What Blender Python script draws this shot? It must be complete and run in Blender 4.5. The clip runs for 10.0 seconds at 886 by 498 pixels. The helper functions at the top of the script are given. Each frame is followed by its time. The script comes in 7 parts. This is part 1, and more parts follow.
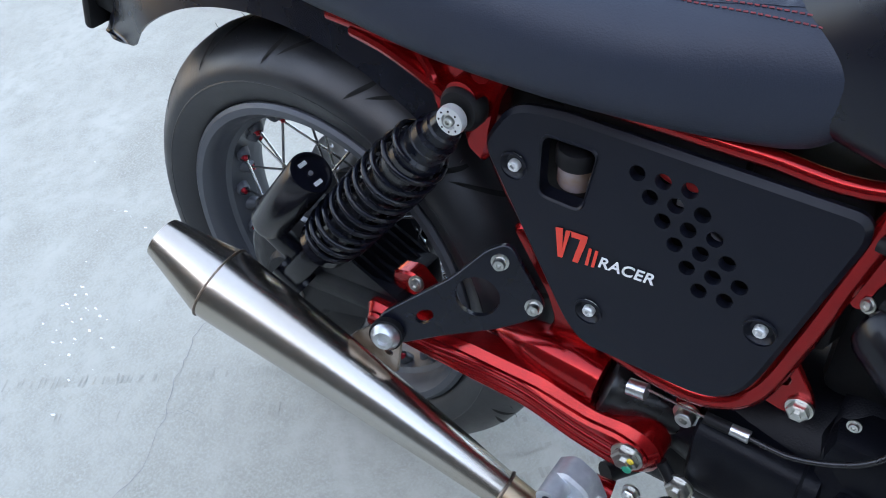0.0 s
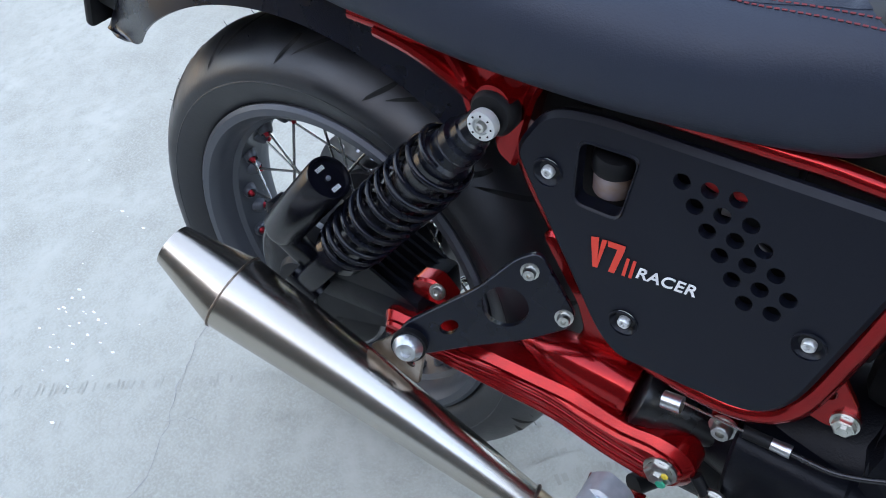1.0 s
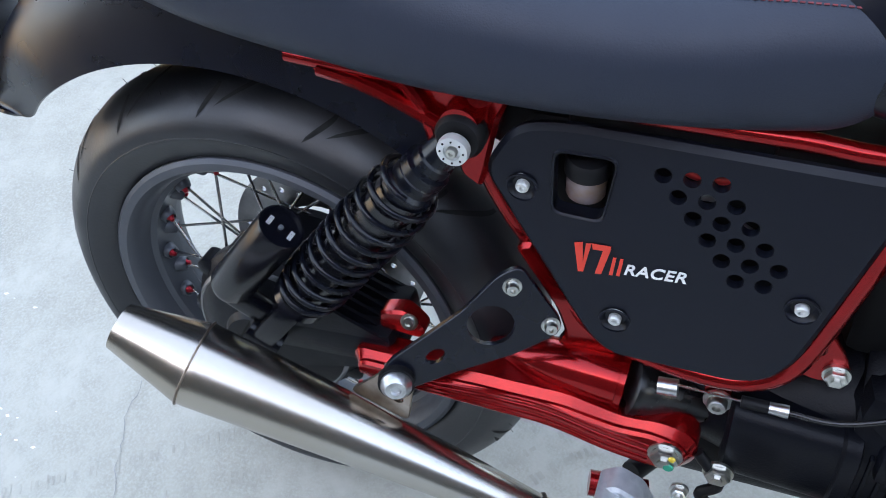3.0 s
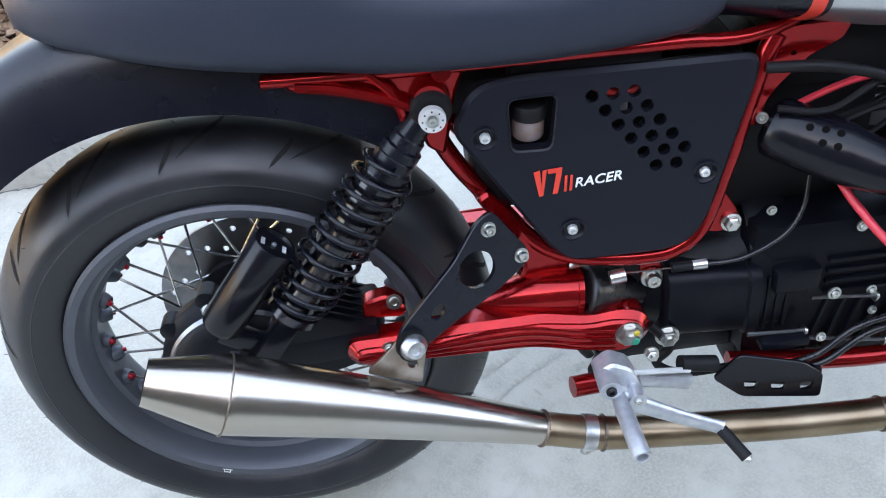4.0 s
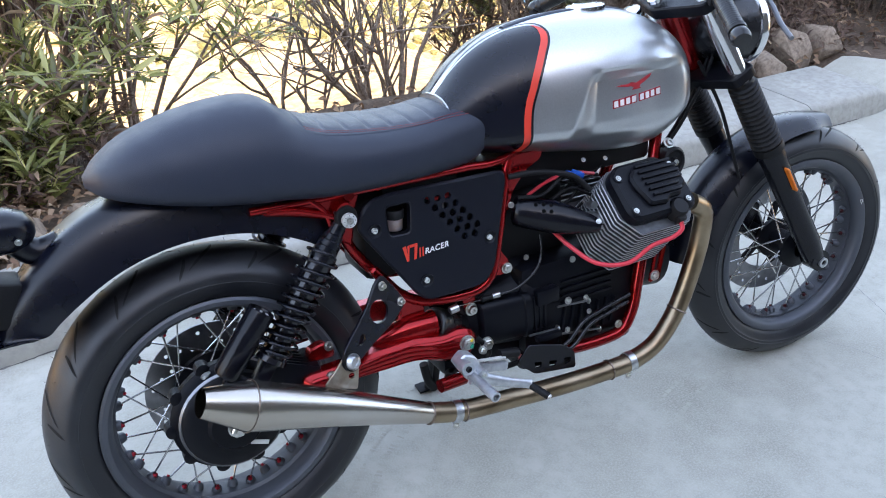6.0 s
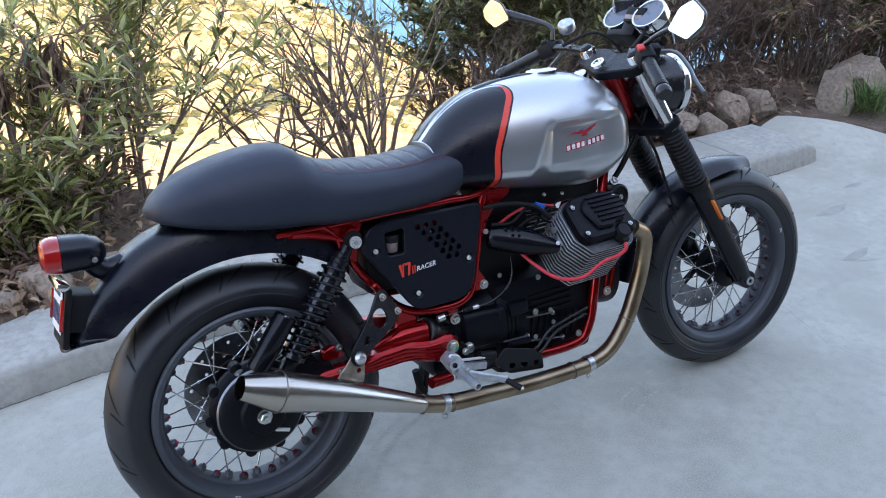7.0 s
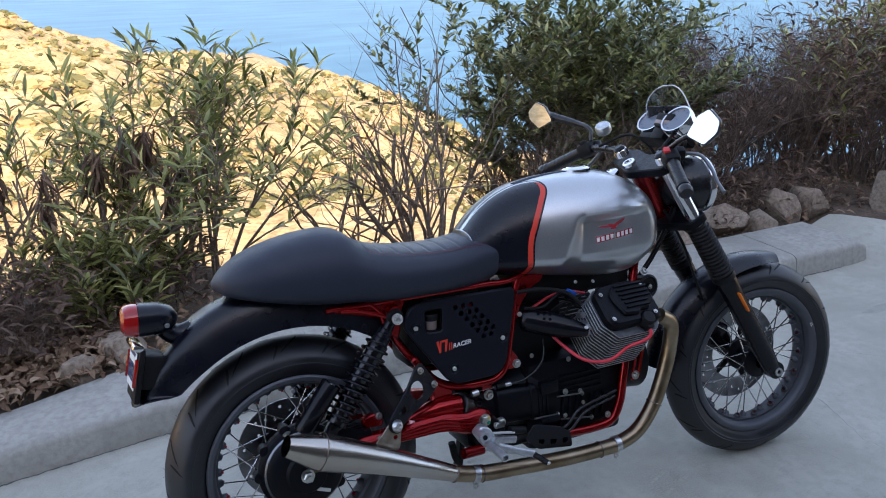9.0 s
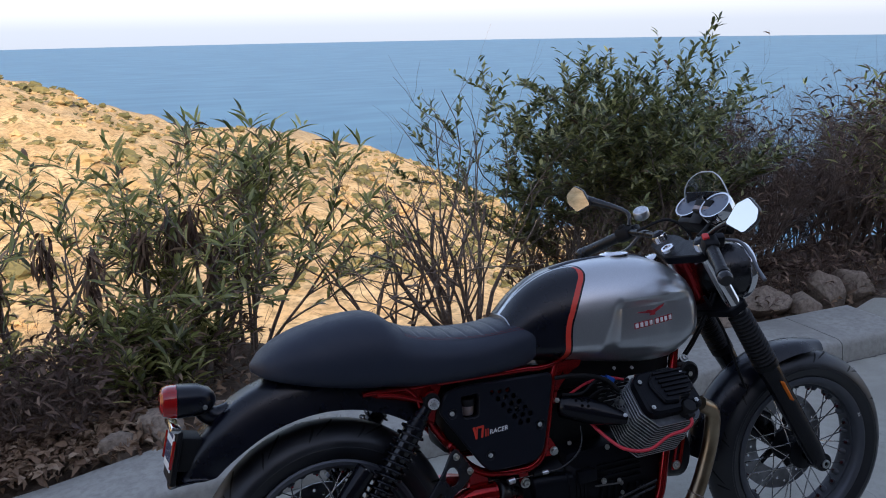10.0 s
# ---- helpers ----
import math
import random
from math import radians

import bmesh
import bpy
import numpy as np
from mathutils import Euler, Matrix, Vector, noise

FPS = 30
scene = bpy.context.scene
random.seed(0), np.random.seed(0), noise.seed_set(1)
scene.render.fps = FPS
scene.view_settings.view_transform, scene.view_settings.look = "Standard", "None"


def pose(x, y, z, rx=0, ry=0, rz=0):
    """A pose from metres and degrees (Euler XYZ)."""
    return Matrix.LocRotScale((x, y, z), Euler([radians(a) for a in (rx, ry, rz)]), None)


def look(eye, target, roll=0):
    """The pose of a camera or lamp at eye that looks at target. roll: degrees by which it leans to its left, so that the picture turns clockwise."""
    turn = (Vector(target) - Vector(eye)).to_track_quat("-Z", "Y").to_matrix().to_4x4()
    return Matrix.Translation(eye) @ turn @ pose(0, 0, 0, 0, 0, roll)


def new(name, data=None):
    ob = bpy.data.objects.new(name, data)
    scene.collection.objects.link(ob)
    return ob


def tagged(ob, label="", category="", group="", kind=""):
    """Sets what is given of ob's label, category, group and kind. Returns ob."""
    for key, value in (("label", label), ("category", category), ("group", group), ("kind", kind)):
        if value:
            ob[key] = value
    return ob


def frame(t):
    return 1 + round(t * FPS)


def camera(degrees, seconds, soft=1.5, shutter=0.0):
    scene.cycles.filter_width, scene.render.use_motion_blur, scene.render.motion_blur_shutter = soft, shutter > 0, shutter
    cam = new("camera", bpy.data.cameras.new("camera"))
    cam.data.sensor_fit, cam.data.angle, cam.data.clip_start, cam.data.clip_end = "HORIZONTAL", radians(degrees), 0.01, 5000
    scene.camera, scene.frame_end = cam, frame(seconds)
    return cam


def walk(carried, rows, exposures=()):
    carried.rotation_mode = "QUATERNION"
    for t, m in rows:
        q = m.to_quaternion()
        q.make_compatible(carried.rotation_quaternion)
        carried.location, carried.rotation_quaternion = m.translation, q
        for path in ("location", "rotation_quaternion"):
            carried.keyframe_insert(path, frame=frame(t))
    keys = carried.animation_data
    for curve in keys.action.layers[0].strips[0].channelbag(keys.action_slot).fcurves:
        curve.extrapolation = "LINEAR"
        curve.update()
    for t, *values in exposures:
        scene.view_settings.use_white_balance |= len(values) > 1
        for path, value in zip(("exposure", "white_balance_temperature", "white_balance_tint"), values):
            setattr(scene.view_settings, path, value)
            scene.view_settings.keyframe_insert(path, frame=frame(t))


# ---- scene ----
cam = camera(54.9, 10.0, 1.0)
PATH = [
    (0, (0.5976, -0.4741, 1.1352), (-0.2682, 0.5554, -0.3449), -10.88),
    (0.5, (0.5719, -0.4632, 1.1283), (-0.2627, 0.5830, -0.3580), -9.75),
    (1, (0.5472, -0.4661, 1.1273), (-0.2848, 0.5658, -0.3704), -10.30),
    (1.5, (0.5424, -0.4612, 1.1263), (-0.2873, 0.5534, -0.3844), -11.50),
    (2, (0.5369, -0.4644, 1.1201), (-0.2645, 0.5742, -0.3895), -11.04),
    (2.5, (0.5038, -0.4677, 1.1258), (-0.2301, 0.5894, -0.4051), -10.51),
    (2.7, (0.4802, -0.4736, 1.1290), (-0.1898, 0.6283, -0.3997), -10.31),
    (3.8, (0.2715, -0.6189, 1.1775), (0.2172, 0.6875, -0.3360), -6.93),
    (4, (0.2038, -0.6984, 1.1775), (0.2986, 0.7000, -0.2492), -5.96),
    (4.5, (0.1041, -0.7959, 1.2112), (0.4345, 0.6301, -0.1516), -4.94),
    (5, (-0.0775, -0.9028, 1.2679), (0.5243, 0.5178, -0.0048), -4.20),
    (5.5, (-0.1749, -1.0401, 1.3303), (0.5638, 0.4111, 0.1690), -2.04),
    (6, (-0.2594, -1.2564, 1.3873), (0.5927, 0.2431, 0.3748), -0.59),
    (7.5, (-0.5163, -1.6351, 1.4762), (0.4386, -0.0983, 0.6239), -1.15),
    (8, (-0.5026, -1.6850, 1.4849), (0.4269, -0.1237, 0.6492), -0.74),
    (8.5, (-0.4947, -1.7233, 1.5015), (0.4042, -0.1120, 0.7298), -0.67),
    (9, (-0.4943, -1.7499, 1.5215), (0.3539, -0.0694, 0.8458), -0.90),
    (9.5, (-0.4951, -1.7542, 1.5363), (0.3129, -0.0225, 0.9459), -1.12),
    (10, (-0.4942, -1.7523, 1.5495), (0.2986, 0.0118, 1.0404), -1.02),
]
EXPOSURES = [(0.0, 2.55, 6780, 13), (2.5, 2.60, 6780, 13), (4.0, 3.02, 6920, 14), (4.5, 3.06, 6920, 14), (5.3, 2.90, 6800, 14), (6.0, 2.55, 6560, 15), (7.5, 1.98, 6250, 15), (8.5, 1.83, 6220, 16), (9.0, 1.50, 6380, 17), (9.5, 1.06, 6390, 18), (10.0, 0.72, 6200, 19)]
walk(cam, [(t, look(eye, target, roll)) for t, eye, target, roll in PATH], EXPOSURES)

# ---- light: late sun behind an added wall, open blue sky over the shaded lot ----
SUN_ELEVATION, SUN_AZIMUTH = 25.0, -100.0  # degrees; azimuth counted from +x towards +y
world = bpy.data.worlds.new("sky")
scene.world = world
world.use_nodes = True
wn = world.node_tree.nodes
sky = wn.new("ShaderNodeTexSky")
sky.sky_type = "NISHITA"
sky.sun_disc = False
sky.sun_elevation = radians(SUN_ELEVATION)
sky.sun_rotation = radians(90 - SUN_AZIMUTH)
sky.dust_density = 1.6
haze = wn.new("ShaderNodeMix")
haze.data_type = "RGBA"
haze.inputs["B"].default_value = (4.7, 5.4, 6.35, 1)
# the haze thins out from the horizon upwards
way_up, split_up, thin = wn.new("ShaderNodeTexCoord"), wn.new("ShaderNodeSeparateXYZ"), wn.new("ShaderNodeMapRange")
thin.inputs["From Min"].default_value, thin.inputs["From Max"].default_value = 0.0, 0.6
thin.inputs["To Min"].default_value, thin.inputs["To Max"].default_value = 0.44, 0.22
world.node_tree.links.new(way_up.outputs["Generated"], split_up.inputs[0])
world.node_tree.links.new(split_up.outputs["Z"], thin.inputs["Value"])
world.node_tree.links.new(thin.outputs[0], haze.inputs["Factor"])
world.node_tree.links.new(sky.outputs[0], haze.inputs["A"])
world.node_tree.links.new(haze.outputs["Result"], wn["Background"].inputs[0])
wn["Background"].inputs[1].default_value = 0.15
sun_data = bpy.data.lights.new("sun", "SUN")
sun_data.energy, sun_data.angle, sun_data.color = 5.0, radians(0.6), (1.0, 0.84, 0.62)
sun = new("sun", sun_data)
ce, se = math.cos(radians(SUN_ELEVATION)), math.sin(radians(SUN_ELEVATION))
sun.matrix_world = look((ce * math.cos(radians(SUN_AZIMUTH)) * 50, ce * math.sin(radians(SUN_AZIMUTH)) * 50, se * 50), (0, 0, 0))


# ---- materials ----
def mat(name, color, rough=0.5, metal=0.0, color2=None, scale=40.0, detail=6.0, bump=0.0, bump_scale=None, spec=0.5, coat=0.0, rough2=None, stretch=None):
    m = bpy.data.materials.new(name)
    m.use_nodes = True
    nt = m.node_tree
    n, l = nt.nodes, nt.links
    b = n["Principled BSDF"]
    b.inputs["Base Color"].default_value = (*color, 1)
    b.inputs["Roughness"].default_value = rough
    b.inputs["Metallic"].default_value = metal
    b.inputs["Specular IOR Level"].default_value = spec
    b.inputs["Coat Weight"].default_value = coat
    b.inputs["Coat Roughness"].default_value = 0.08
    tc = n.new("ShaderNodeTexCoord")
    src = tc.outputs["Object"]
    if stretch:
        mp = n.new("ShaderNodeMapping")
        mp.inputs["Scale"].default_value = stretch
        l.new(src, mp.inputs["Vector"])
        src = mp.outputs["Vector"]
    if color2 or rough2 is not None:
        no = n.new("ShaderNodeTexNoise")
        no.inputs["Scale"].default_value, no.inputs["Detail"].default_value = scale, detail
        l.new(src, no.inputs["Vector"])
        ramp = n.new("ShaderNodeMapRange")
        ramp.inputs["From Min"].default_value, ramp.inputs["From Max"].default_value = 0.35, 0.65
        l.new(no.outputs["Fac"], ramp.inputs["Value"])
        if color2:
            mx = n.new("ShaderNodeMix")
            mx.data_type = "RGBA"
            mx.inputs["A"].default_value, mx.inputs["B"].default_value = (*color, 1), (*color2, 1)
            l.new(ramp.outputs[0], mx.inputs["Factor"])
            l.new(mx.outputs["Result"], b.inputs["Base Color"])
        if rough2 is not None:
            mr = n.new("ShaderNodeMapRange")
            mr.inputs["To Min"].default_value, mr.inputs["To Max"].default_value = rough, rough2
            l.new(ramp.outputs[0], mr.inputs["Value"])
            l.new(mr.outputs[0], b.inputs["Roughness"])
    if bump:
        nb = n.new("ShaderNodeTexNoise")
        nb.inputs["Scale"].default_value, nb.inputs["Detail"].default_value = bump_scale or scale * 4, 5
        l.new(src, nb.inputs["Vector"])
        bp = n.new("ShaderNodeBump")
        bp.inputs["Strength"].default_value, bp.inputs["Distance"].default_value = bump, 0.002
        l.new(nb.outputs["Fac"], bp.inputs["Height"])
        l.new(bp.outputs["Normal"], b.inputs["Normal"])
    return m


BLACK = mat("satin_black_paint", (0.0022, 0.0031, 0.0082), 0.25, rough2=0.32, scale=20, spec=0.40)
PANEL = mat("matte_black_panel", (0.0046, 0.0057, 0.0108), 0.38, rough2=0.46, scale=30, spec=0.28, bump=0.05, bump_scale=900)
BLACKGLOSS = mat("gloss_black", (0.012, 0.012, 0.014), 0.2, rough2=0.3, scale=30)
CASE = mat("black_engine_casting", (0.0038, 0.0043, 0.0068), 0.32, rough2=0.44, spec=0.15, scale=60, bump=0.2, bump_scale=500)
LEATHER = mat("black_seat_vinyl", (0.0170, 0.0222, 0.0370), 0.46, rough2=0.56, scale=25, spec=0.36, bump=0.2, bump_scale=700)
RUBBER = mat("tyre_rubber", (0.0070, 0.0080, 0.0112), 0.36, rough2=0.50, spec=0.55, color2=(0.0125, 0.0138, 0.0175), scale=18, bump=0.1, bump_scale=300)
PLASTIC = mat("black_plastic", (0.007, 0.007, 0.008), 0.48, rough2=0.58, scale=40, spec=0.2)
RED = mat("metallic_red_paint", (0.265, 0.0030, 0.0045), 0.20, metal=0.72, color2=(0.31, 0.0046, 0.0058), scale=60, coat=0.35, spec=0.3)
REDFLAT = mat("red_plastic", (0.55, 0.03, 0.03), 0.4, rough2=0.5)
REDSTRIPE = mat("red_stripe", (0.62, 0.045, 0.025), 0.35, rough2=0.42)
SILVER = mat("satin_silver_paint", (0.54, 0.555, 0.57), 0.30, metal=0.9, color2=(0.50, 0.515, 0.53), scale=300, rough2=0.34)
STEEL = mat("brushed_steel", (0.52, 0.50, 0.47), 0.21, metal=1.0, color2=(0.46, 0.415, 0.355), scale=5, detail=2, rough2=0.25)
BRONZE = mat("heat_tinted_steel", (0.22, 0.160, 0.100), 0.29, metal=1.0, color2=(0.35, 0.275, 0.185), scale=14, rough2=0.36)
WELD = mat("weld_bead", (0.15, 0.125, 0.11), 0.4, metal=1.0, color2=(0.26, 0.20, 0.16), scale=200)
CHROME = mat("chrome", (0.75, 0.75, 0.76), 0.1, metal=1.0, rough2=0.16)
ALLOY = mat("cast_aluminium", (0.70, 0.71, 0.72), 0.28, metal=1.0, color2=(0.46, 0.47, 0.48), scale=80, rough2=0.42, bump=0.1)
FIN = mat("grey_cylinder_fins", (0.50, 0.51, 0.52), 0.36, metal=0.75, color2=(0.38, 0.39, 0.40), scale=60, rough2=0.46)
ZINC = mat("zinc_bolt", (0.60, 0.60, 0.57), 0.28, metal=1.0, color2=(0.5, 0.5, 0.47), scale=200)
RIMGREY = mat("dark_grey_rim", (0.072, 0.078, 0.092), 0.40, metal=0.35, rough2=0.48, scale=40)
SPOKE = mat("spoke_steel", (0.62, 0.62, 0.62), 0.22, metal=1.0)
GLASS = mat("mirror_glass", (0.92, 0.92, 0.92), 0.02, metal=1.0)

GROOVE = mat("tread_groove", (0.004, 0.004, 0.004), 0.9)
REDANO = mat("red_anodised", (0.30, 0.010, 0.02), 0.3, metal=0.7, rough2=0.4)
NIPDARK = mat("dark_red_anodised", (0.055, 0.006, 0.009), 0.35, metal=0.6, rough2=0.45)
DISC = mat("ground_steel_disc", (0.30, 0.30, 0.31), 0.3, metal=1.0, color2=(0.22, 0.22, 0.23), scale=40, rough2=0.42)
OFFWHITE = mat("off_white", (0.75, 0.75, 0.73), 0.5, rough2=0.6)
DARK = mat("dark_hollow", (0.004, 0.004, 0.004), 0.9, spec=0.05)
SPRING = mat("spring_paint", (0.004, 0.005, 0.009), 0.22, rough2=0.30, spec=0.30)
BLACKSAT = mat("anodised_black", (0.0040, 0.0042, 0.0070), 0.20, rough2=0.27, scale=60, spec=0.28)
GREENDAB = mat("green_paint_dab", (0.02, 0.30, 0.18), 0.5)
YELLOWDAB = mat("yellow_paint_dab", (0.7, 0.5, 0.04), 0.5)
TINTED = mat("tinted_tab", (0.42, 0.37, 0.31), 0.32, metal=1.0, color2=(0.16, 0.10, 0.06), scale=22, rough2=0.42)
AMBER = mat("amber_fluid", (0.24, 0.165, 0.12), 0.25, color2=(0.25, 0.21, 0.22), scale=60)
REDDARK = mat("dark_red_badge", (0.35, 0.02, 0.03), 0.35)
REDWIRE = mat("red_silicone", (0.58, 0.03, 0.05), 0.35, rough2=0.42)
BLUE = mat("blue_plastic", (0.02, 0.12, 0.55), 0.4)
REDTHREAD = mat("red_thread", (0.16, 0.012, 0.018), 0.6)
FINFACE = mat("dark_fin_face", (0.09, 0.094, 0.10), 0.5, metal=0.4, color2=(0.06, 0.063, 0.068), scale=60, rough2=0.55)
BARREL = mat("barrel_gap_shade", (0.025, 0.025, 0.028), 0.5, metal=0.5, rough2=0.6)
CAPSILVER = mat("silver_cap_paint", (0.62, 0.63, 0.62), 0.3, metal=0.4, rough2=0.38)
PEGALLOY = mat("satin_footrest_alloy", (0.56, 0.58, 0.60), 0.34, metal=0.75, color2=(0.44, 0.46, 0.49), scale=70, rough2=0.46, bump=0.08)
LEVER = mat("grey_lever_metal", (0.16, 0.165, 0.18), 0.3, metal=0.9, rough2=0.4)
CLEAREDGE = mat("polished_acrylic_edge", (0.55, 0.58, 0.60), 0.15, rough2=0.25)
SHOCKGLOSS = mat("polished_black", (0.005, 0.005, 0.008), 0.16, rough2=0.24, coat=0.2)
GRIP = mat("glossy_black_rubber", (0.006, 0.006, 0.007), 0.26, rough2=0.34, spec=0.45)
INSERT = mat("glossy_pleated_vinyl", (0.0130, 0.0172, 0.0295), 0.40, rough2=0.48, scale=30, spec=0.38, bump=0.25, bump_scale=500)
LENS = mat("red_lens", (0.33, 0.005, 0.005), 0.08, rough2=0.14, coat=0.5)
NAVY = mat("navy_print", (0.03, 0.04, 0.10), 0.5)
ORANGE = mat("orange_reflector", (0.75, 0.18, 0.02), 0.15, rough2=0.22)
DIAL = mat("dial_face", (0.13, 0.15, 0.19), 0.12, rough2=0.16)


def glassy(name, tint, alpha_mix):
    m = bpy.data.materials.new(name)
    m.use_nodes = True
    n, l = m.node_tree.nodes, m.node_tree.links
    out = n["Material Output"]
    n.remove(n["Principled BSDF"])
    tr = n.new("ShaderNodeBsdfTransparent")
    tr.inputs[0].default_value = (*tint, 1)
    gl = n.new("ShaderNodeBsdfGlossy")
    gl.inputs["Roughness"].default_value = 0.03
    mx = n.new("ShaderNodeMixShader")
    mx.inputs[0].default_value = alpha_mix
    l.new(tr.outputs[0], mx.inputs[1])
    l.new(gl.outputs[0], mx.inputs[2])
    l.new(mx.outputs[0], out.inputs["Surface"])
    return m


SMOKED = glassy("smoked_screen", (0.62, 0.64, 0.66), 0.10)
CLEAR = glassy("clear_plastic", (0.9, 0.92, 0.93), 0.18)


# ---- mesh helpers ----
def bm_new():
    return bmesh.new()


def finish(bm, smooth=40):
    bmesh.ops.recalc_face_normals(bm, faces=bm.faces)
    for f in bm.faces:
        f.smooth = True
    for e in bm.edges:
        if len(e.link_faces) != 2 or e.calc_face_angle(0) > radians(smooth):
            e.smooth = False


def under(parent):
    """The parent itself, or the part above it where the tree would grow past thing > part > sub-part."""
    while parent and parent.parent and parent.parent.parent:
        parent = parent.parent
    return parent


def link(name, bm, material, parent=None, smooth=40):
    parent = under(parent)
    finish(bm, smooth)
    me = bpy.data.meshes.new(name)
    bm.to_mesh(me)
    bm.free()
    for m in material if isinstance(material, (list, tuple)) else [material]:
        me.materials.append(m)
    ob = new(name, me)
    if parent:
        ob.parent = parent
    return ob


def part(name, bm, material, parent, label="", smooth=40):
    ob = link(name, bm, material, parent, smooth)
    return tagged(ob, label) if label else ob


def twin(name, source, parent, m):
    """A repeat of a part on the same mesh, moved by m."""
    ob = new(name, source.data)
    ob.parent = under(parent)
    ob.matrix_basis = m
    return ob


def frame_of(origin, axis, hint=(0, 0, 1)):
    """A matrix whose z runs along axis."""
    z = Vector(axis).normalized()
    h = Vector(hint)
    if abs(z.dot(h)) > 0.97:
        h = Vector((1, 0, 0))
    x = h.cross(z).normalized()
    y = z.cross(x)
    m = Matrix((x, y, z)).transposed().to_4x4()
    m.translation = origin
    return m


def lathe(bm, profile, m=Matrix(), n=32, closed=False):
    """Turns (radius, height) pairs round the z axis of m."""
    rings = []
    for r, h in profile:
        if r < 1e-6:
            rings.append([bm.verts.new(m @ Vector((0, 0, h)))])
        else:
            rings.append([bm.verts.new(m @ Vector((r * math.cos(2 * math.pi * k / n), r * math.sin(2 * math.pi * k / n), h))) for k in range(n)])
    pairs = list(zip(rings, rings[1:])) + ([(rings[-1], rings[0])] if closed else [])
    for a, b in pairs:
        for k in range(n):
            q = (k + 1) % n
            if len(a) == 1 and len(b) > 1:
                bm.faces.new((a[0], b[k], b[q]))
            elif len(b) == 1 and len(a) > 1:
                bm.faces.new((a[k], a[q], b[0]))
            elif len(a) > 1:
                bm.faces.new((a[k], a[q], b[q], b[k]))
    return bm


def spline(points, steps=6):
    """Catmull-Rom through points (any dimension)."""
    pts = [np.array(p, float) for p in points]
    ext = [2 * pts[0] - pts[1], *pts, 2 * pts[-1] - pts[-2]]
    out = []
    for i in range(1, len(ext) - 2):
        p0, p1, p2, p3 = ext[i - 1 : i + 3]
        for s in range(steps):
            t = s / steps
            out.append(0.5 * (2 * p1 + (p2 - p0) * t + (2 * p0 - 5 * p1 + 4 * p2 - p3) * t * t + (3 * p1 - p0 - 3 * p2 + p3) * t**3))
    out.append(pts[-1])
    return out


def tube(bm, points, radius, n=12, steps=6, caps=True, flat=1.0):
    """A round bar along a smooth line; points may carry their own radius as a fourth number. flat: squash across."""
    rows = [tuple(p) if len(p) == 4 else (*p, radius) for p in points]
    line = spline(rows, steps) if steps > 1 and len(rows) > 2 else [np.array(p, float) for p in rows]
    rings, up = [], None
    for i, p in enumerate(line):
        a, b = line[max(i - 1, 0)], line[min(i + 1, len(line) - 1)]
        d = Vector(b[:3] - a[:3]).normalized()
        if up is None:
            up = Vector((0, 0, 1)) if abs(d.z) < 0.9 else Vector((1, 0, 0))
        side = d.cross(up).normalized()
        up = side.cross(d).normalized()
        rings.append([bm.verts.new(Vector(p[:3]) + float(p[3]) * (side * math.cos(2 * math.pi * k / n) * flat + up * math.sin(2 * math.pi * k / n))) for k in range(n)])
    for a, b in zip(rings, rings[1:]):
        for k in range(n):
            bm.faces.new((a[k], a[(k + 1) % n], b[(k + 1) % n], b[k]))
    if caps:
        bm.faces.new(rings[0][::-1])
        bm.faces.new(rings[-1])
    return bm


def box(bm, size, m=Matrix(), bevel=0.0, seg=2):
    made = bmesh.ops.create_cube(bm, size=1.0)
    vs = made["verts"]
    bmesh.ops.scale(bm, vec=size, verts=vs)
    if bevel:
        es = list({e for v in vs for e in v.link_edges})
        got = bmesh.ops.bevel(bm, geom=es, offset=bevel, segments=seg, affect="EDGES", profile=0.5)
        vs = list({v for f in got["faces"] for v in f.verts} | {v for v in vs if v.is_valid})
    bmesh.ops.transform(bm, matrix=m, verts=vs)
    return bm


def rounded(points, r, n=4):
    """A polygon with its corners rounded by about r (a number or one a corner)."""
    out = []
    k = len(points)
    for i in range(k):
        p, a, b = Vector(points[i]), Vector(points[i - 1]), Vector(points[(i + 1) % k])
        rr = r[i] if isinstance(r, (list, tuple)) else r
        da, db = (a - p), (b - p)
        ca, cb = min(rr, da.length * 0.48), min(rr, db.length * 0.48)
        s, e = p + da.normalized() * ca, p + db.normalized() * cb
        for j in range(n + 1):
            t = j / n
            out.append(tuple((1 - t) ** 2 * s + 2 * t * (1 - t) * p + t * t * e))
    return out


def ring2(cx, cy, r, n=16):
    return [(cx + r * math.cos(2 * math.pi * k / n), cy + r * math.sin(2 * math.pi * k / n)) for k in range(n)]


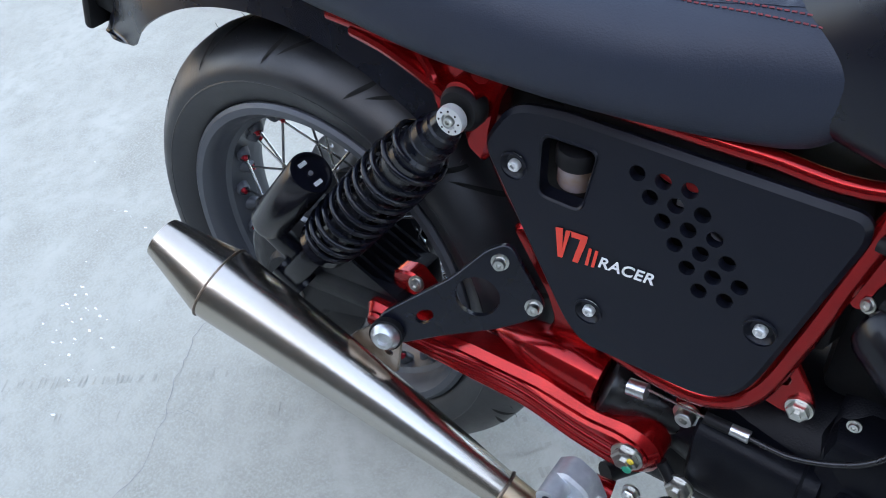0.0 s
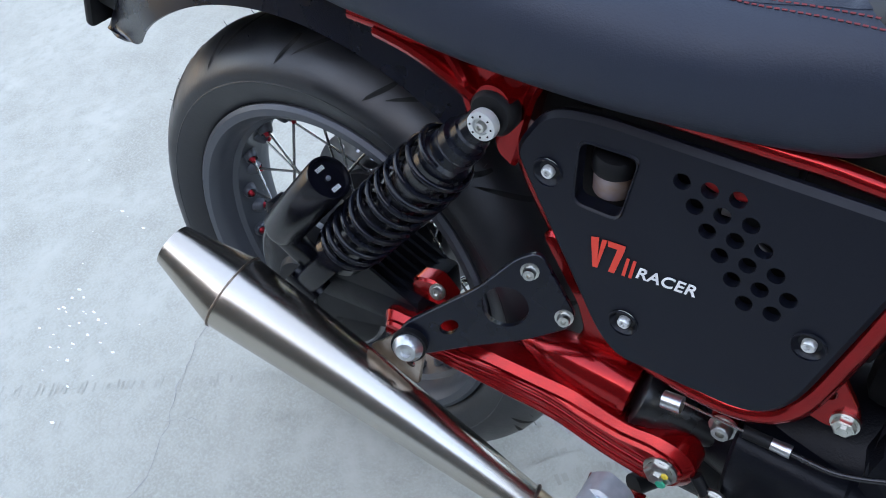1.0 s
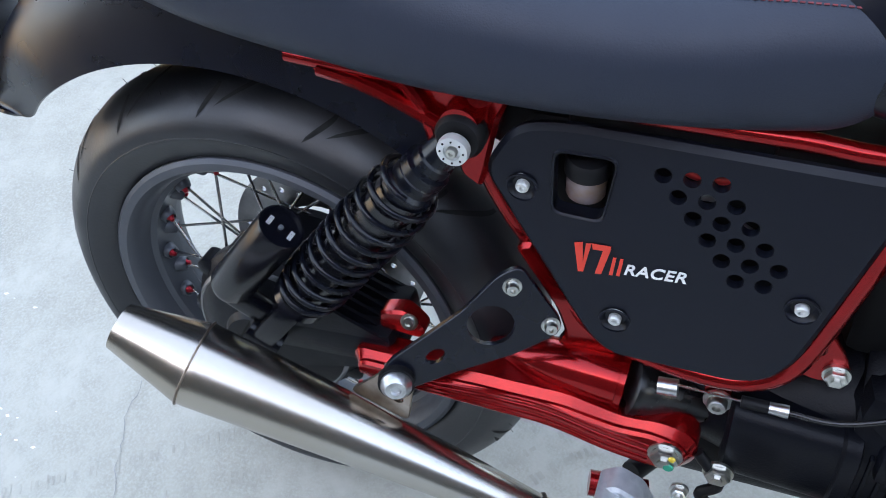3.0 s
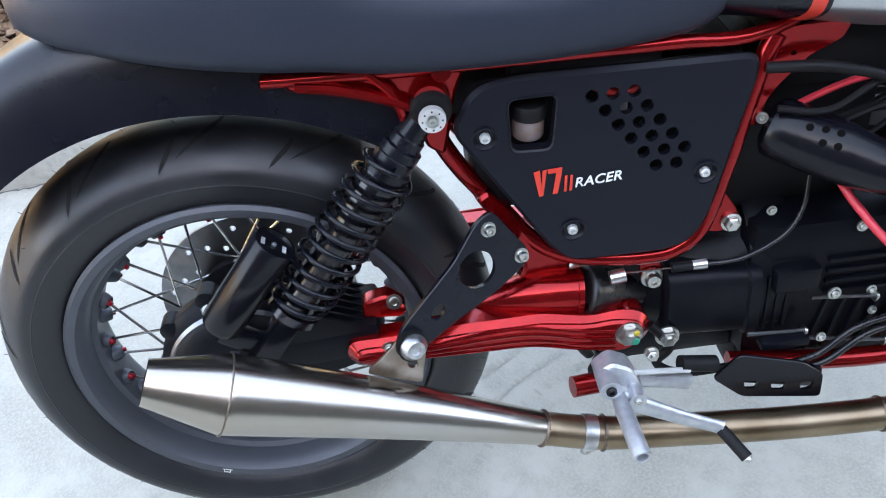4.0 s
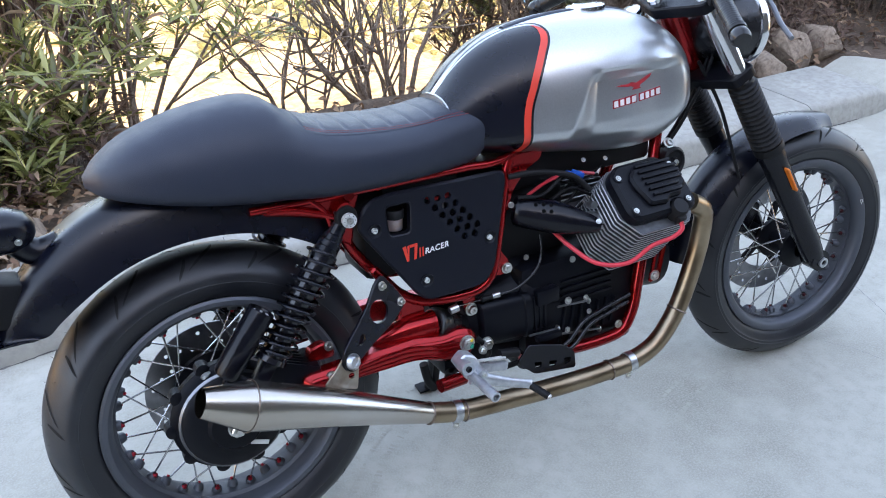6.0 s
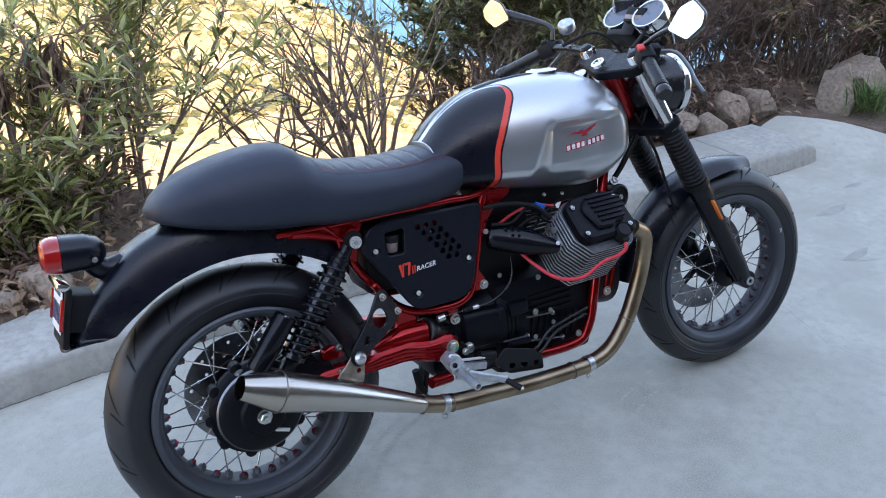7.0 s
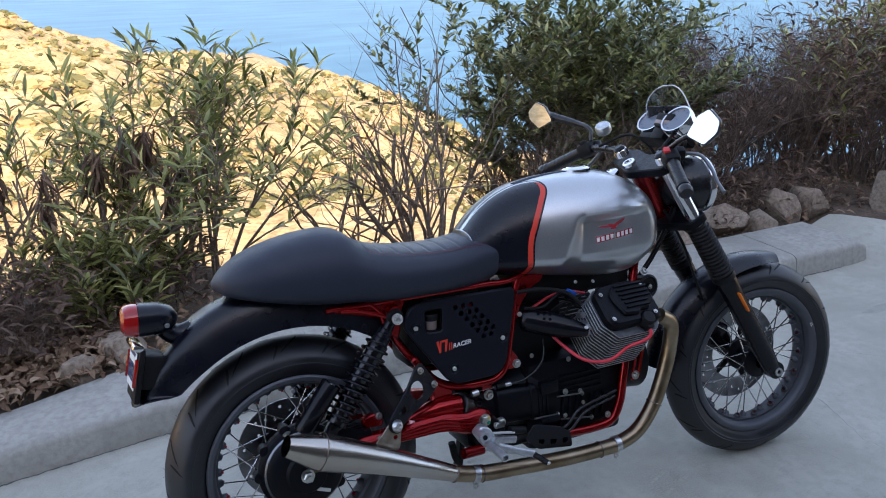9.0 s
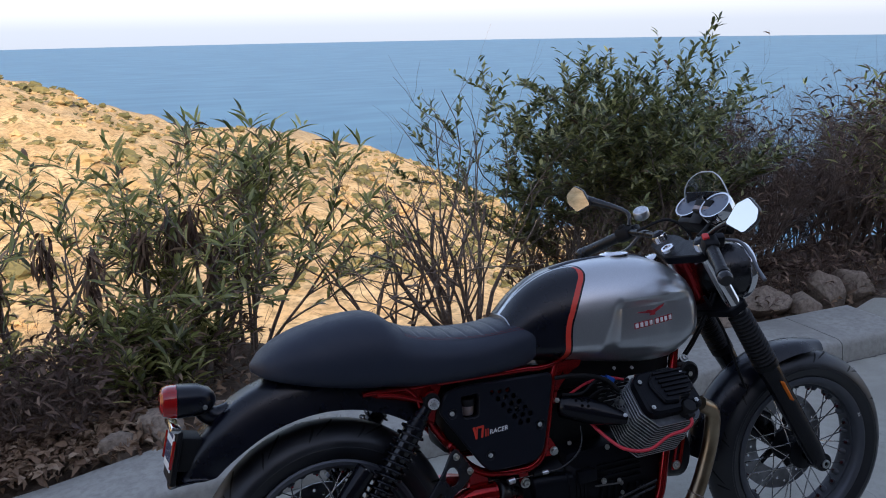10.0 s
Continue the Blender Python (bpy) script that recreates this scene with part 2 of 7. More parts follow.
def plate(bm, outer, holes, depth, m=Matrix(), chamfer=0.0):
    """A flat plate with holes: outlines in the xy plane of m, from z = 0 to z = depth; chamfer breaks its outer edge."""
    from mathutils.geometry import tessellate_polygon

    loops = [outer, *holes]

    def area(q):
        return sum(q[i - 1][0] * q[i][1] - q[i][0] * q[i - 1][1] for i in range(len(q)))

    loops = [(q if (area(q) > 0) == (i == 0) else q[::-1]) for i, q in enumerate(loops)]

    def inset(q, d):
        k = len(q)
        res = []
        for i in range(k):
            a, p, b = Vector(q[i - 1]), Vector(q[i]), Vector(q[(i + 1) % k])
            n1, n2 = (p - a), (b - p)
            nn = Vector((-(n1.y + n2.y), n1.x + n2.x))
            nn = nn.normalized() if nn.length > 1e-9 else Vector((0, 0))
            res.append((p.x + nn.x * d, p.y + nn.y * d))
        return res

    def cap(lps, z, flip):
        vs = [[bm.verts.new(m @ Vector((x, y, z))) for x, y in q] for q in lps]
        flatv = [v for q in vs for v in q]
        for t in tessellate_polygon([[Vector((x, y, 0)) for x, y in q] for q in lps]):
            try:
                bm.faces.new([flatv[i] for i in (t[::-1] if flip else t)])
            except ValueError:
                pass
        return vs

    top_loops = [inset(loops[0], chamfer), *loops[1:]] if chamfer else loops
    top = cap(top_loops, depth, False)
    low = cap(loops, 0.0, True)
    for i, q in enumerate(loops):
        rows = [low[i]]
        if chamfer and i == 0:
            rows.append([bm.verts.new(m @ Vector((x, y, depth - chamfer))) for x, y in q])
        rows.append(top[i])
        for a, b in zip(rows, rows[1:]):
            for k in range(len(q)):
                j = (k + 1) % len(q)
                bm.faces.new((a[k], a[j], b[j], b[k]))
    return bm


def loft(bm, rings, caps=True):
    """Skins closed rings of equal length."""
    vs = [[bm.verts.new(p) for p in r] for r in rings]
    n = len(vs[0])
    for a, b in zip(vs, vs[1:]):
        for k in range(n):
            bm.faces.new((a[k], a[(k + 1) % n], b[(k + 1) % n], b[k]))
    if caps:
        bm.faces.new(vs[0][::-1])
        bm.faces.new(vs[-1])
    return bm


def sheet(bm, rows, closed=False):
    """Skins open rows of points."""
    vs = [[bm.verts.new(p) for p in r] for r in rows]
    for a, b in zip(vs, vs[1:]):
        for k in range(len(a) - 1):
            bm.faces.new((a[k], a[k + 1], b[k + 1], b[k]))
    return vs


def table(rows, x):
    """Smooth reading of rows (x, a, b, ...) at x."""
    xs = [r[0] for r in rows]
    x = min(max(x, xs[0]), xs[-1])
    i = max(k for k in range(len(xs)) if xs[k] <= x)
    i = min(i, len(xs) - 2)
    t = (x - xs[i]) / (xs[i + 1] - xs[i])
    p1, p2 = np.array(rows[i][1:], float), np.array(rows[i + 1][1:], float)
    h = xs[i + 1] - xs[i]
    m1 = (p2 - np.array(rows[i - 1][1:])) / (xs[i + 1] - xs[i - 1]) * h if i > 0 else p2 - p1
    m2 = (np.array(rows[i + 2][1:]) - p1) / (xs[i + 2] - xs[i]) * h if i + 2 < len(rows) else p2 - p1
    return (2 * t**3 - 3 * t**2 + 1) * p1 + (t**3 - 2 * t**2 + t) * m1 + (-2 * t**3 + 3 * t**2) * p2 + (t**3 - t**2) * m2


# ---- ground, kerb, sea and hills ----
from mathutils import noise as mnoise


def fbm(x, y, s, seed=0.0):
    return mnoise.fractal(Vector((x * s, y * s, seed)), 1.0, 2.0, 5)


def layered(name, colors, scales, rough=0.85, bump=0.3, bump_scale=120.0, spec=0.3, detail=8):
    """Three noises of different size blended over a base colour, with fine relief."""
    m = bpy.data.materials.new(name)
    m.use_nodes = True
    n, l = m.node_tree.nodes, m.node_tree.links
    b = n["Principled BSDF"]
    b.inputs["Roughness"].default_value = rough
    b.inputs["Specular IOR Level"].default_value = spec
    tc = n.new("ShaderNodeTexCoord")
    prev = None
    for i, (c, s) in enumerate(zip(colors[1:], scales)):
        no = n.new("ShaderNodeTexNoise")
        no.inputs["Scale"].default_value, no.inputs["Detail"].default_value, no.inputs["Roughness"].default_value = s, detail, 0.62
        l.new(tc.outputs["Object"], no.inputs["Vector"])
        mr = n.new("ShaderNodeMapRange")
        mr.inputs["From Min"].default_value, mr.inputs["From Max"].default_value = 0.42, 0.68
        mr.inputs["To Max"].default_value = 0.85
        l.new(no.outputs["Fac"], mr.inputs["Value"])
        mx = n.new("ShaderNodeMix")
        mx.data_type = "RGBA"
        mx.inputs["A"].default_value, mx.inputs["B"].default_value = (*colors[0], 1), (*c, 1)
        if prev:
            l.new(prev, mx.inputs["A"])
        l.new(mr.outputs[0], mx.inputs["Factor"])
        prev = mx.outputs["Result"]
    l.new(prev, b.inputs["Base Color"])
    nb = n.new("ShaderNodeTexNoise")
    nb.inputs["Scale"].default_value, nb.inputs["Detail"].default_value = bump_scale, 6
    l.new(tc.outputs["Object"], nb.inputs["Vector"])
    bp = n.new("ShaderNodeBump")
    bp.inputs["Strength"].default_value, bp.inputs["Distance"].default_value = bump, 0.003
    l.new(nb.outputs["Fac"], bp.inputs["Height"])
    l.new(bp.outputs["Normal"], b.inputs["Normal"])
    return m


CONCRETE = layered("pale_concrete", [(0.398, 0.388, 0.334), (0.250, 0.240, 0.200), (0.47, 0.462, 0.405), (0.325, 0.318, 0.272), (0.43, 0.424, 0.372)], (1.3, 4.6, 26, 210), 0.80, 0.16, 150, spec=0.10, detail=6)
KERBMAT = layered("kerb_concrete", [(0.37, 0.362, 0.325), (0.265, 0.257, 0.232), (0.43, 0.42, 0.38), (0.28, 0.272, 0.246)], (1.6, 6, 40), 0.85, 0.25, 120, spec=0.12)
SOIL = layered("dry_soil", [(0.125, 0.09, 0.065), (0.075, 0.053, 0.04), (0.19, 0.145, 0.11), (0.06, 0.043, 0.032)], (2.5, 11, 60), 0.95, 0.9, 60)
HILL = layered("dry_grass_hillside", [(0.56, 0.375, 0.175), (0.32, 0.195, 0.083), (0.68, 0.51, 0.275), (0.17, 0.125, 0.055)], (0.10, 0.45, 2.4), 0.95, 1.0, 3.0)
SEA = mat("sea_water", (0.022, 0.098, 0.175), 0.42, color2=(0.048, 0.150, 0.240), scale=0.010, detail=8, stretch=(1, 3, 1), spec=0.25, bump=0.35, bump_scale=0.6)


def lot_z(x, y):
    """Height of the paved lot: it falls a little behind the rear wheel and rises at its far right rim."""
    back = math.log1p(math.exp(-(x + 0.12) / 0.12)) * 0.12
    z = -0.085 * min(back, 4.0)
    if x > 3.08:
        z += 0.095 * smooth((x - 3.08) / 0.36) * smooth((y - 0.55) / 0.55)
    return z


def smooth(t):
    t = min(1.0, max(0.0, t))
    return t * t * (3 - 2 * t)


def kerb_y(x):
    return 0.885 - 0.014 * x


def lot_edge(x):
    """How far the paving reaches in y."""
    if x < 3.15:
        return kerb_y(x) + 0.02
    if x < 3.42:
        return 1.27
    return 1.27 - 1.5 * (x - 3.42)


def land(x, y):
    """Height of the open land: a bank behind the lot, a gully in front, and the far hill falling to the sea."""
    r, a = math.hypot(x + 0.5, y + 1.7), math.degrees(math.atan2(y + 1.7, x + 0.5)) % 360
    if y < -8:
        return 0.1 + 2.0 * smooth((-8 - y) / 12) + 0.2 * fbm(x, y, 0.15)
    drop = -0.4 - 12.0 * (1 - math.exp(-max(0.0, y - 2.9) / 12.0))
    spur = float(table([(0, 95), (42, 90), (50, 55), (55, 33), (58.9, 29.2), (63.6, 24.4), (68.1, 18.6), (72.6, 16.0), (77.4, 13.4), (82.3, 11.6), (86.5, 8.6), (92.6, 5.4), (110, 0.5), (135, -12), (200, -12)], min(max(a, 0), 200))[0])
    ridge = 1.5 - spur
    w = smooth((r - 38) / 78)
    far = max(0.0, (r - 118) / 120)
    h = drop * (1 - w) + ridge * w - far * far * 42 - far * 7
    return h + min(1, max(0, (r - 18) / 40)) * (2.4 * fbm(x, y, 0.03, 3) + 1.1 * fbm(x, y, 0.11, 7) + 0.45 * fbm(x, y, 0.5, 9))


SEA_Z = -85.0
bm = bm_new()
lathe(bm, [(0.0, SEA_Z), (40, SEA_Z), (400, SEA_Z), (1500, SEA_Z), (4950, SEA_Z)], Matrix(), 256)
tagged(link("water", bm, SEA, None, 180), "calm blue ocean reaching to the horizon", "sea", kind="structure")

# the paved lot
bm = bm_new()
xs = np.concatenate([np.linspace(-9, -1.5, 16)[:-1], np.linspace(-1.5, 4.6, 123), np.linspace(4.8, 9, 10)])
rows = []
for x in xs:
    top = lot_edge(x)
    ys = [top - (top + 8.5) * (t**2.2) for t in np.linspace(0, 1, 40)]
    rows.append([Vector((x, y, lot_z(x, y))) for y in ys])
sheet(bm, rows)
got = bmesh.ops.extrude_edge_only(bm, edges=[e for e in bm.edges if len(e.link_faces) == 1])
for v in got["geom"]:
    if isinstance(v, bmesh.types.BMVert):
        v.co.z -= 0.25
lot = tagged(link("ground", bm, CONCRETE, None, 30), "pale grey concrete parking lot with hairline cracks and stains", "concrete", kind="structure")


def ribbon(bm, points, w, z=0.0012):
    rng = random.Random(int(abs(points[0][0]) * 1000) + 3)
    line = []
    for (x0, y0), (x1, y1) in zip(points, points[1:]):
        n = max(2, int(math.hypot(x1 - x0, y1 - y0) / 0.012))
        line += [(x0 + (x1 - x0) * i / n + rng.uniform(-0.004, 0.004), y0 + (y1 - y0) * i / n + rng.uniform(-0.004, 0.004)) for i in range(n)]
    rows = []
    for i, (x, y) in enumerate(line):
        a, b = line[max(0, i - 1)], line[min(len(line) - 1, i + 1)]
        d = Vector((b[0] - a[0], b[1] - a[1], 0)).normalized()
        nrm = Vector((-d.y, d.x, 0)) * w * rng.uniform(0.3, 1.0)
        p = Vector((x, y, lot_z(x, y) + z))
        rows.append([p - nrm, p + nrm])
    sheet(bm, rows)


CRACKM = mat("crack_shadow", (0.20, 0.20, 0.195), 0.9, color2=(0.30, 0.30, 0.29), scale=40)
JOINTM = mat("dirty_joint", (0.07, 0.065, 0.06), 0.9, color2=(0.16, 0.15, 0.14), scale=30)
CHIPM = mat("white_chip", (0.78, 0.79, 0.78), 0.7)
for pts, w in (
    ([(1.86, 0.03), (1.83, -0.08), (1.77, -0.24), (1.80, -0.40), (1.78, -0.52)], 0.0012),
    ([(1.53, -0.13), (1.60, -0.24), (1.62, -0.33)], 0.0008),
    ([(-0.375, 0.03), (-0.368, -0.04), (-0.335, -0.12), (-0.29, -0.20), (-0.262, -0.27), (-0.268, -0.34)], 0.0008),
    ([(-0.30, -0.185), (-0.27, -0.155), (-0.235, -0.16)], 0.0005),
    ([(2.05, 0.30), (2.25, 0.20), (2.38, 0.06), (2.60, -0.02), (2.75, -0.15)], 0.0011),
    ([(2.30, 0.02), (2.55, -0.25), (2.62, -0.45), (2.58, -0.6)], 0.0012),
    ([(1.65, -0.5), (1.95, -0.55), (2.25, -0.7)], 0.0010),
):
    bm = bm_new()
    ribbon(bm, pts, w)
    c = link("crack", bm, CRACKM, lot, 180)
bm = bm_new()
rng = random.Random(4)
for cx, cy, n, sp in ((-0.63, -0.09, 14, 0.05), (-0.60, -0.17, 9, 0.04), (-0.75, 0.12, 5, 0.12), (-0.50, -0.22, 4, 0.08), (-0.82, 0.0, 4, 0.12)):
    for k in range(n):
        x, y = cx + rng.gauss(0, sp), cy + rng.gauss(0, sp * 0.6)
        s = rng.uniform(0.0015, 0.006)
        a = rng.uniform(0, 3.14)
        z = lot_z(x, y) + 0.0015
        bm.faces.new([bm.verts.new((x + s * r * math.cos(a + t), y + s * 0.5 * r * math.sin(a + t), z)) for t, r in ((0, 1), (1.1, 0.7), (2.0, 1.1), (3.3, 0.9), (4.2, 0.6), (5.3, 1))])
tagged(link("paint_flecks", bm, CHIPM, lot, 180), "small white paint flecks on the concrete", kind="stuff")
# faint prints of a tyre across the lot
bm = bm_new()
rng = random.Random(9)
for row, (off, gap) in enumerate(((0.0, 0.40), (0.075, 0.86))):
    for k in range(120):
        if rng.random() < gap:
            continue
        d = 0.0088 * k
        cx, cy = -0.80 + 0.88 * d + 0.47 * off, -0.36 + 0.47 * d - 0.88 * off
        h, w = rng.uniform(0.006, 0.014), rng.uniform(0.0010, 0.0024)
        pts = [(-w, -h), (w, -h), (w, h), (-w, h)]
        bm.faces.new([bm.verts.new((cx + 0.88 * u - 0.47 * v, cy + 0.47 * u + 0.88 * v, lot_z(cx, cy) + 0.0012)) for u, v in pts])
PRINTM = mat("tyre_print", (0.325, 0.315, 0.27), 0.8, color2=(0.39, 0.378, 0.322), scale=60)
tagged(link("tyre_prints", bm, PRINTM, lot, 180), "faint grey tyre prints on the concrete", kind="stuff")
bm = bm_new()
for (cx, cy, L, a) in ((2.72, 0.42, 0.20, 0.1), (2.42, 0.10, 0.16, 0.2), (3.05, 0.55, 0.12, 0.0), (0.78, -0.62, 0.03, 0.4)):
    pts = [Vector((cx + L * 0.5 * math.cos(t) * (1 + 0.25 * math.sin(3 * t)), cy + L * 0.14 * math.sin(t) + a * L * math.cos(t) * 0.3, 0)) for t in np.linspace(0, 2 * math.pi, 17)[:-1]]
    bm.faces.new([bm.verts.new((p.x, p.y, lot_z(p.x, p.y) + 0.0018)) for p in pts])
STAINM = mat("oil_stain", (0.30, 0.296, 0.258), 0.8, color2=(0.375, 0.368, 0.32), scale=14, spec=0.1)
tagged(link("stains", bm, STAINM, lot, 180), "dark stains on the concrete", kind="stuff")

# faint rubber scuffs where tyres have turned
bm = bm_new()
rng = random.Random(15)
for cx, cy, r, a0, a1, w in ((0.62, -0.28, 0.44, 95, 150, 0.010), (0.62, -0.28, 0.48, 92, 146, 0.007), (0.62, -0.28, 0.53, 90, 140, 0.009), (1.35, -0.9, 0.80, 70, 118, 0.010), (1.35, -0.9, 0.86, 76, 122, 0.006), (2.1, -0.9, 0.9, 60, 110, 0.008)):
    for a in np.arange(a0, a1, 1.4):
        if rng.random() < 0.30:
            continue
        c, s_, h, q = math.cos(radians(a)), math.sin(radians(a)), w * rng.uniform(0.4, 1.0), radians(rng.uniform(0.25, 0.6))
        ring = [(cx + (r + e * h) * math.cos(radians(a) + f * q), cy + (r + e * h) * math.sin(radians(a) + f * q)) for e, f in ((-1, -1), (1, -1), (1, 1), (-1, 1))]
        bm.faces.new([bm.verts.new((x, y, lot_z(x, y) + 0.0014)) for x, y in ring])
SCUFFM = mat("rubber_scuff", (0.325, 0.318, 0.27), 0.75, color2=(0.385, 0.374, 0.318), scale=35)
tagged(link("tyre_scuffs", bm, SCUFFM, lot, 180), "faint rubber scuffs on the concrete", kind="stuff")

# kerb with its flat top; two castings that meet at a joint
prof = [(-0.004, -0.15), (0.0, 0.0), (0.010, 0.078), (0.016, 0.092), (0.028, 0.101), (0.05, 0.106), (0.20, 0.109), (0.37, 0.110), (0.385, 0.10), (0.39, -0.15)]


def kerb_run(x0, x1, n):
    bm = bm_new()
    rings = []
    for x in np.linspace(x0, x1, n):
        wide = (0.27 + 0.12 * smooth((x + 0.8) / 0.8)) / 0.39
        tip = smooth((x1 - x) / 0.05) if x1 > 3 else 1.0
        rings.append([Vector((x, kerb_y(x) + a * (wide if a > 0.04 else 1.0) + 0.002 * fbm(x, a, 6), (b * (0.80 + 0.20 * tip) if b > 0 else b) + lot_z(min(x, 2.9), 0) + 0.0015 * fbm(x, b, 9, 2))) for a, b in prof])
    loft(bm, rings)
    return tagged(link("kerb", bm, KERBMAT, None, 50), "low pale concrete kerb with a flat top and rounded edge", "kerb", kind="structure")


# open joint along the foot of the kerb
bm = bm_new()
ribbon(bm, [(x, kerb_y(x) - 0.004) for x in np.arange(-6.0, 3.15, 0.25)], 0.0055)
link("joint", bm, JOINTM, lot, 180)
kerb_run(-9, -1.2, 30)
kerb_run(-1.192, 2.69, 120)
kerb_run(2.696, 3.17, 24)

# bed of soil round the paving, and the open land
def bank_edge(x):
    """Where the bed breaks off to the slope: nearer to the kerb behind the bike."""
    return 2.32 - 0.33 * smooth((x - 0.15) / 0.4) * smooth((1.95 - x) / 0.3)


bm = bm_new()
rows = []
for x in np.arange(-5.0, 7.6, 0.10):
    y0 = max(lot_edge(x) + (0.24 + 0.12 * smooth((x + 0.8) / 0.8) if x < 3.15 else -0.04), -2.4)
    row = []
    for t in np.linspace(0, 1, 44):
        y = y0 + (4.1 - y0) * t
        z = 0.055 + 0.05 * fbm(x, y, 1.1) + 0.02 * fbm(x, y, 5, 2) - 1.25 * max(0.0, y - bank_edge(x)) ** 1.2 + 0.6 * lot_z(min(x, 2.9), 0)
        if x >= 3.15 and t < 0.06:
            z = -0.05
        row.append(Vector((x, y, z)))
    rows.append(row)
sheet(bm, rows)
tagged(link("soil_bed", bm, SOIL, None, 180), "dry brown soil bed behind the kerb", "soil", kind="structure")


def ground_height(x, y):
    if -9.5 < y < 3.6 and -10 < x < 8.5:
        return -1.6
    return land(x, y)


radii = [0.1, 3, 4.5, 5.2, 5.8, 6.4, 7.2, 8, 9, 10, 11.5, 13, 15, 17, 20, 23, 26, 30, 34, 38, 43, 48, 53, 58, 64, 70, 76, 82, 88, 94, 100, 105, 110, 114, 118, 122, 128, 136, 150, 175, 210, 280, 330]
angles = np.concatenate([np.linspace(0, 40, 30)[:-1], np.linspace(40, 115, 190)[:-1], np.linspace(115, 360, 130)])
bm = bm_new()
rows = [[Vector((-0.5 + r * math.cos(radians(a)), -1.7 + r * math.sin(radians(a)), ground_height(-0.5 + r * math.cos(radians(a)), -1.7 + r * math.sin(radians(a))))) for a in angles] for r in radii]
sheet(bm, rows)
tagged(link("backdrop", bm, HILL, None, 180), "dry golden hillside with scattered scrub falling to the sea", "hillside", kind="structure")

# unseen wall added behind the camera to shade the lot and darken reflections
WALLM = layered("dark_blocker", [(0.058, 0.055, 0.053), (0.045, 0.043, 0.041), (0.072, 0.068, 0.065), (0.038, 0.036, 0.035)], (0.8, 5, 80), 0.9, 0.6, 180)
bm = bm_new()
box(bm, (19.0, 0.3, 5.6), pose(0.5, -4.95, 2.2))
tagged(link("shade_wall", bm, WALLM), "added unseen dark wall that shades the lot", "wall", kind="structure")

# ---- motorcycle ----
LEAN, YAW = 9.4, -2.5
bike = new("motorcycle")
bike.matrix_world = pose(0, 0, 0, -LEAN, 0, 0) @ pose(0, 0, 0, 0, 0, YAW)
tagged(bike, "black and silver cafe racer with red frame on its side stand", "motorcycle")

# steering: turned a little to its right round the raked head
RAKE, STEER = 29.0, -4.0
axis = Vector((-math.sin(radians(RAKE)), 0, math.cos(radians(RAKE))))
PIV = Vector((1.055, 0, 0.82))
STEERM = Matrix.Translation((0, -0.043, 0)) @ Matrix.Translation(PIV) @ Matrix.Rotation(radians(STEER), 4, axis) @ Matrix.Translation(-PIV)
M_SIDE = Matrix(((1, 0, 0, 0), (0, 0, -1, 0), (0, 1, 0, 0), (0, 0, 0, 1)))  # plan (x, z) seen from the right; depth runs to -y


def side_at(y):
    return Matrix.Translation((0, y, 0)) @ M_SIDE


def bolt(name, at, direction, r, parent, material=None, h=None, washer=True, label=""):
    """Socket-head bolt whose head points along direction."""
    bm = bm_new()
    h = h or r * 0.8
    m = frame_of(at, direction)
    prof = [(0.0, -r * 0.2)]
    if washer:
        prof += [(r * 1.45, -r * 0.2), (r * 1.45, r * 0.1), (r * 1.02, r * 0.12)]
    else:
        prof += [(r * 1.02, -r * 0.2)]
    prof += [(r, h * 0.75), (r * 0.85, h), (r * 0.45, h), (r * 0.40, h * 0.45), (0.0, h * 0.45)]
    lathe(bm, prof, m, 14)
    return part(name, bm, material or ZINC, parent, label)


def hexnut(name, at, direction, r, parent, material=None, h=None, label=""):
    bm = bm_new()
    m = frame_of(at, direction)
    h = h or r
    lathe(bm, [(0.0, -0.002), (r * 1.35, -0.002), (r * 1.35, 0.001), (r * 1.0, 0.001)], m, 18)
    lathe(bm, [(r * 1.1, 0.001), (r * 1.1, h * 0.85), (r * 0.9, h), (r * 0.5, h), (r * 0.5, h * 1.3), (0.0, h * 1.3)], m, 6)
    return part(name, bm, material or ZINC, parent, label, 25)


def rod(name, points, r, material, parent, label="", n=12, steps=6, m=None):
    bm = bm_new()
    tube(bm, points, r, n, steps)
    if m is not None:
        bm.transform(m)
    return part(name, bm, material, parent, label)


def tyre_prof(R, w, bead):
    h = w / 2
    s = [(bead - 0.004, -0.62 * h), (bead + 0.010, -0.84 * h), (bead + 0.028, -0.97 * h), (R - 0.050, -1.0 * h), (R - 0.036, -0.94 * h), (R - 0.018, -0.70 * h), (R - 0.005, -0.38 * h), (R, 0)]
    s = [tuple(p) for p in spline(s, 3)]
    return s + [(r, -y) for r, y in s[-2::-1]] + [(bead - 0.006, 0.55 * h), (bead - 0.006, -0.55 * h)]


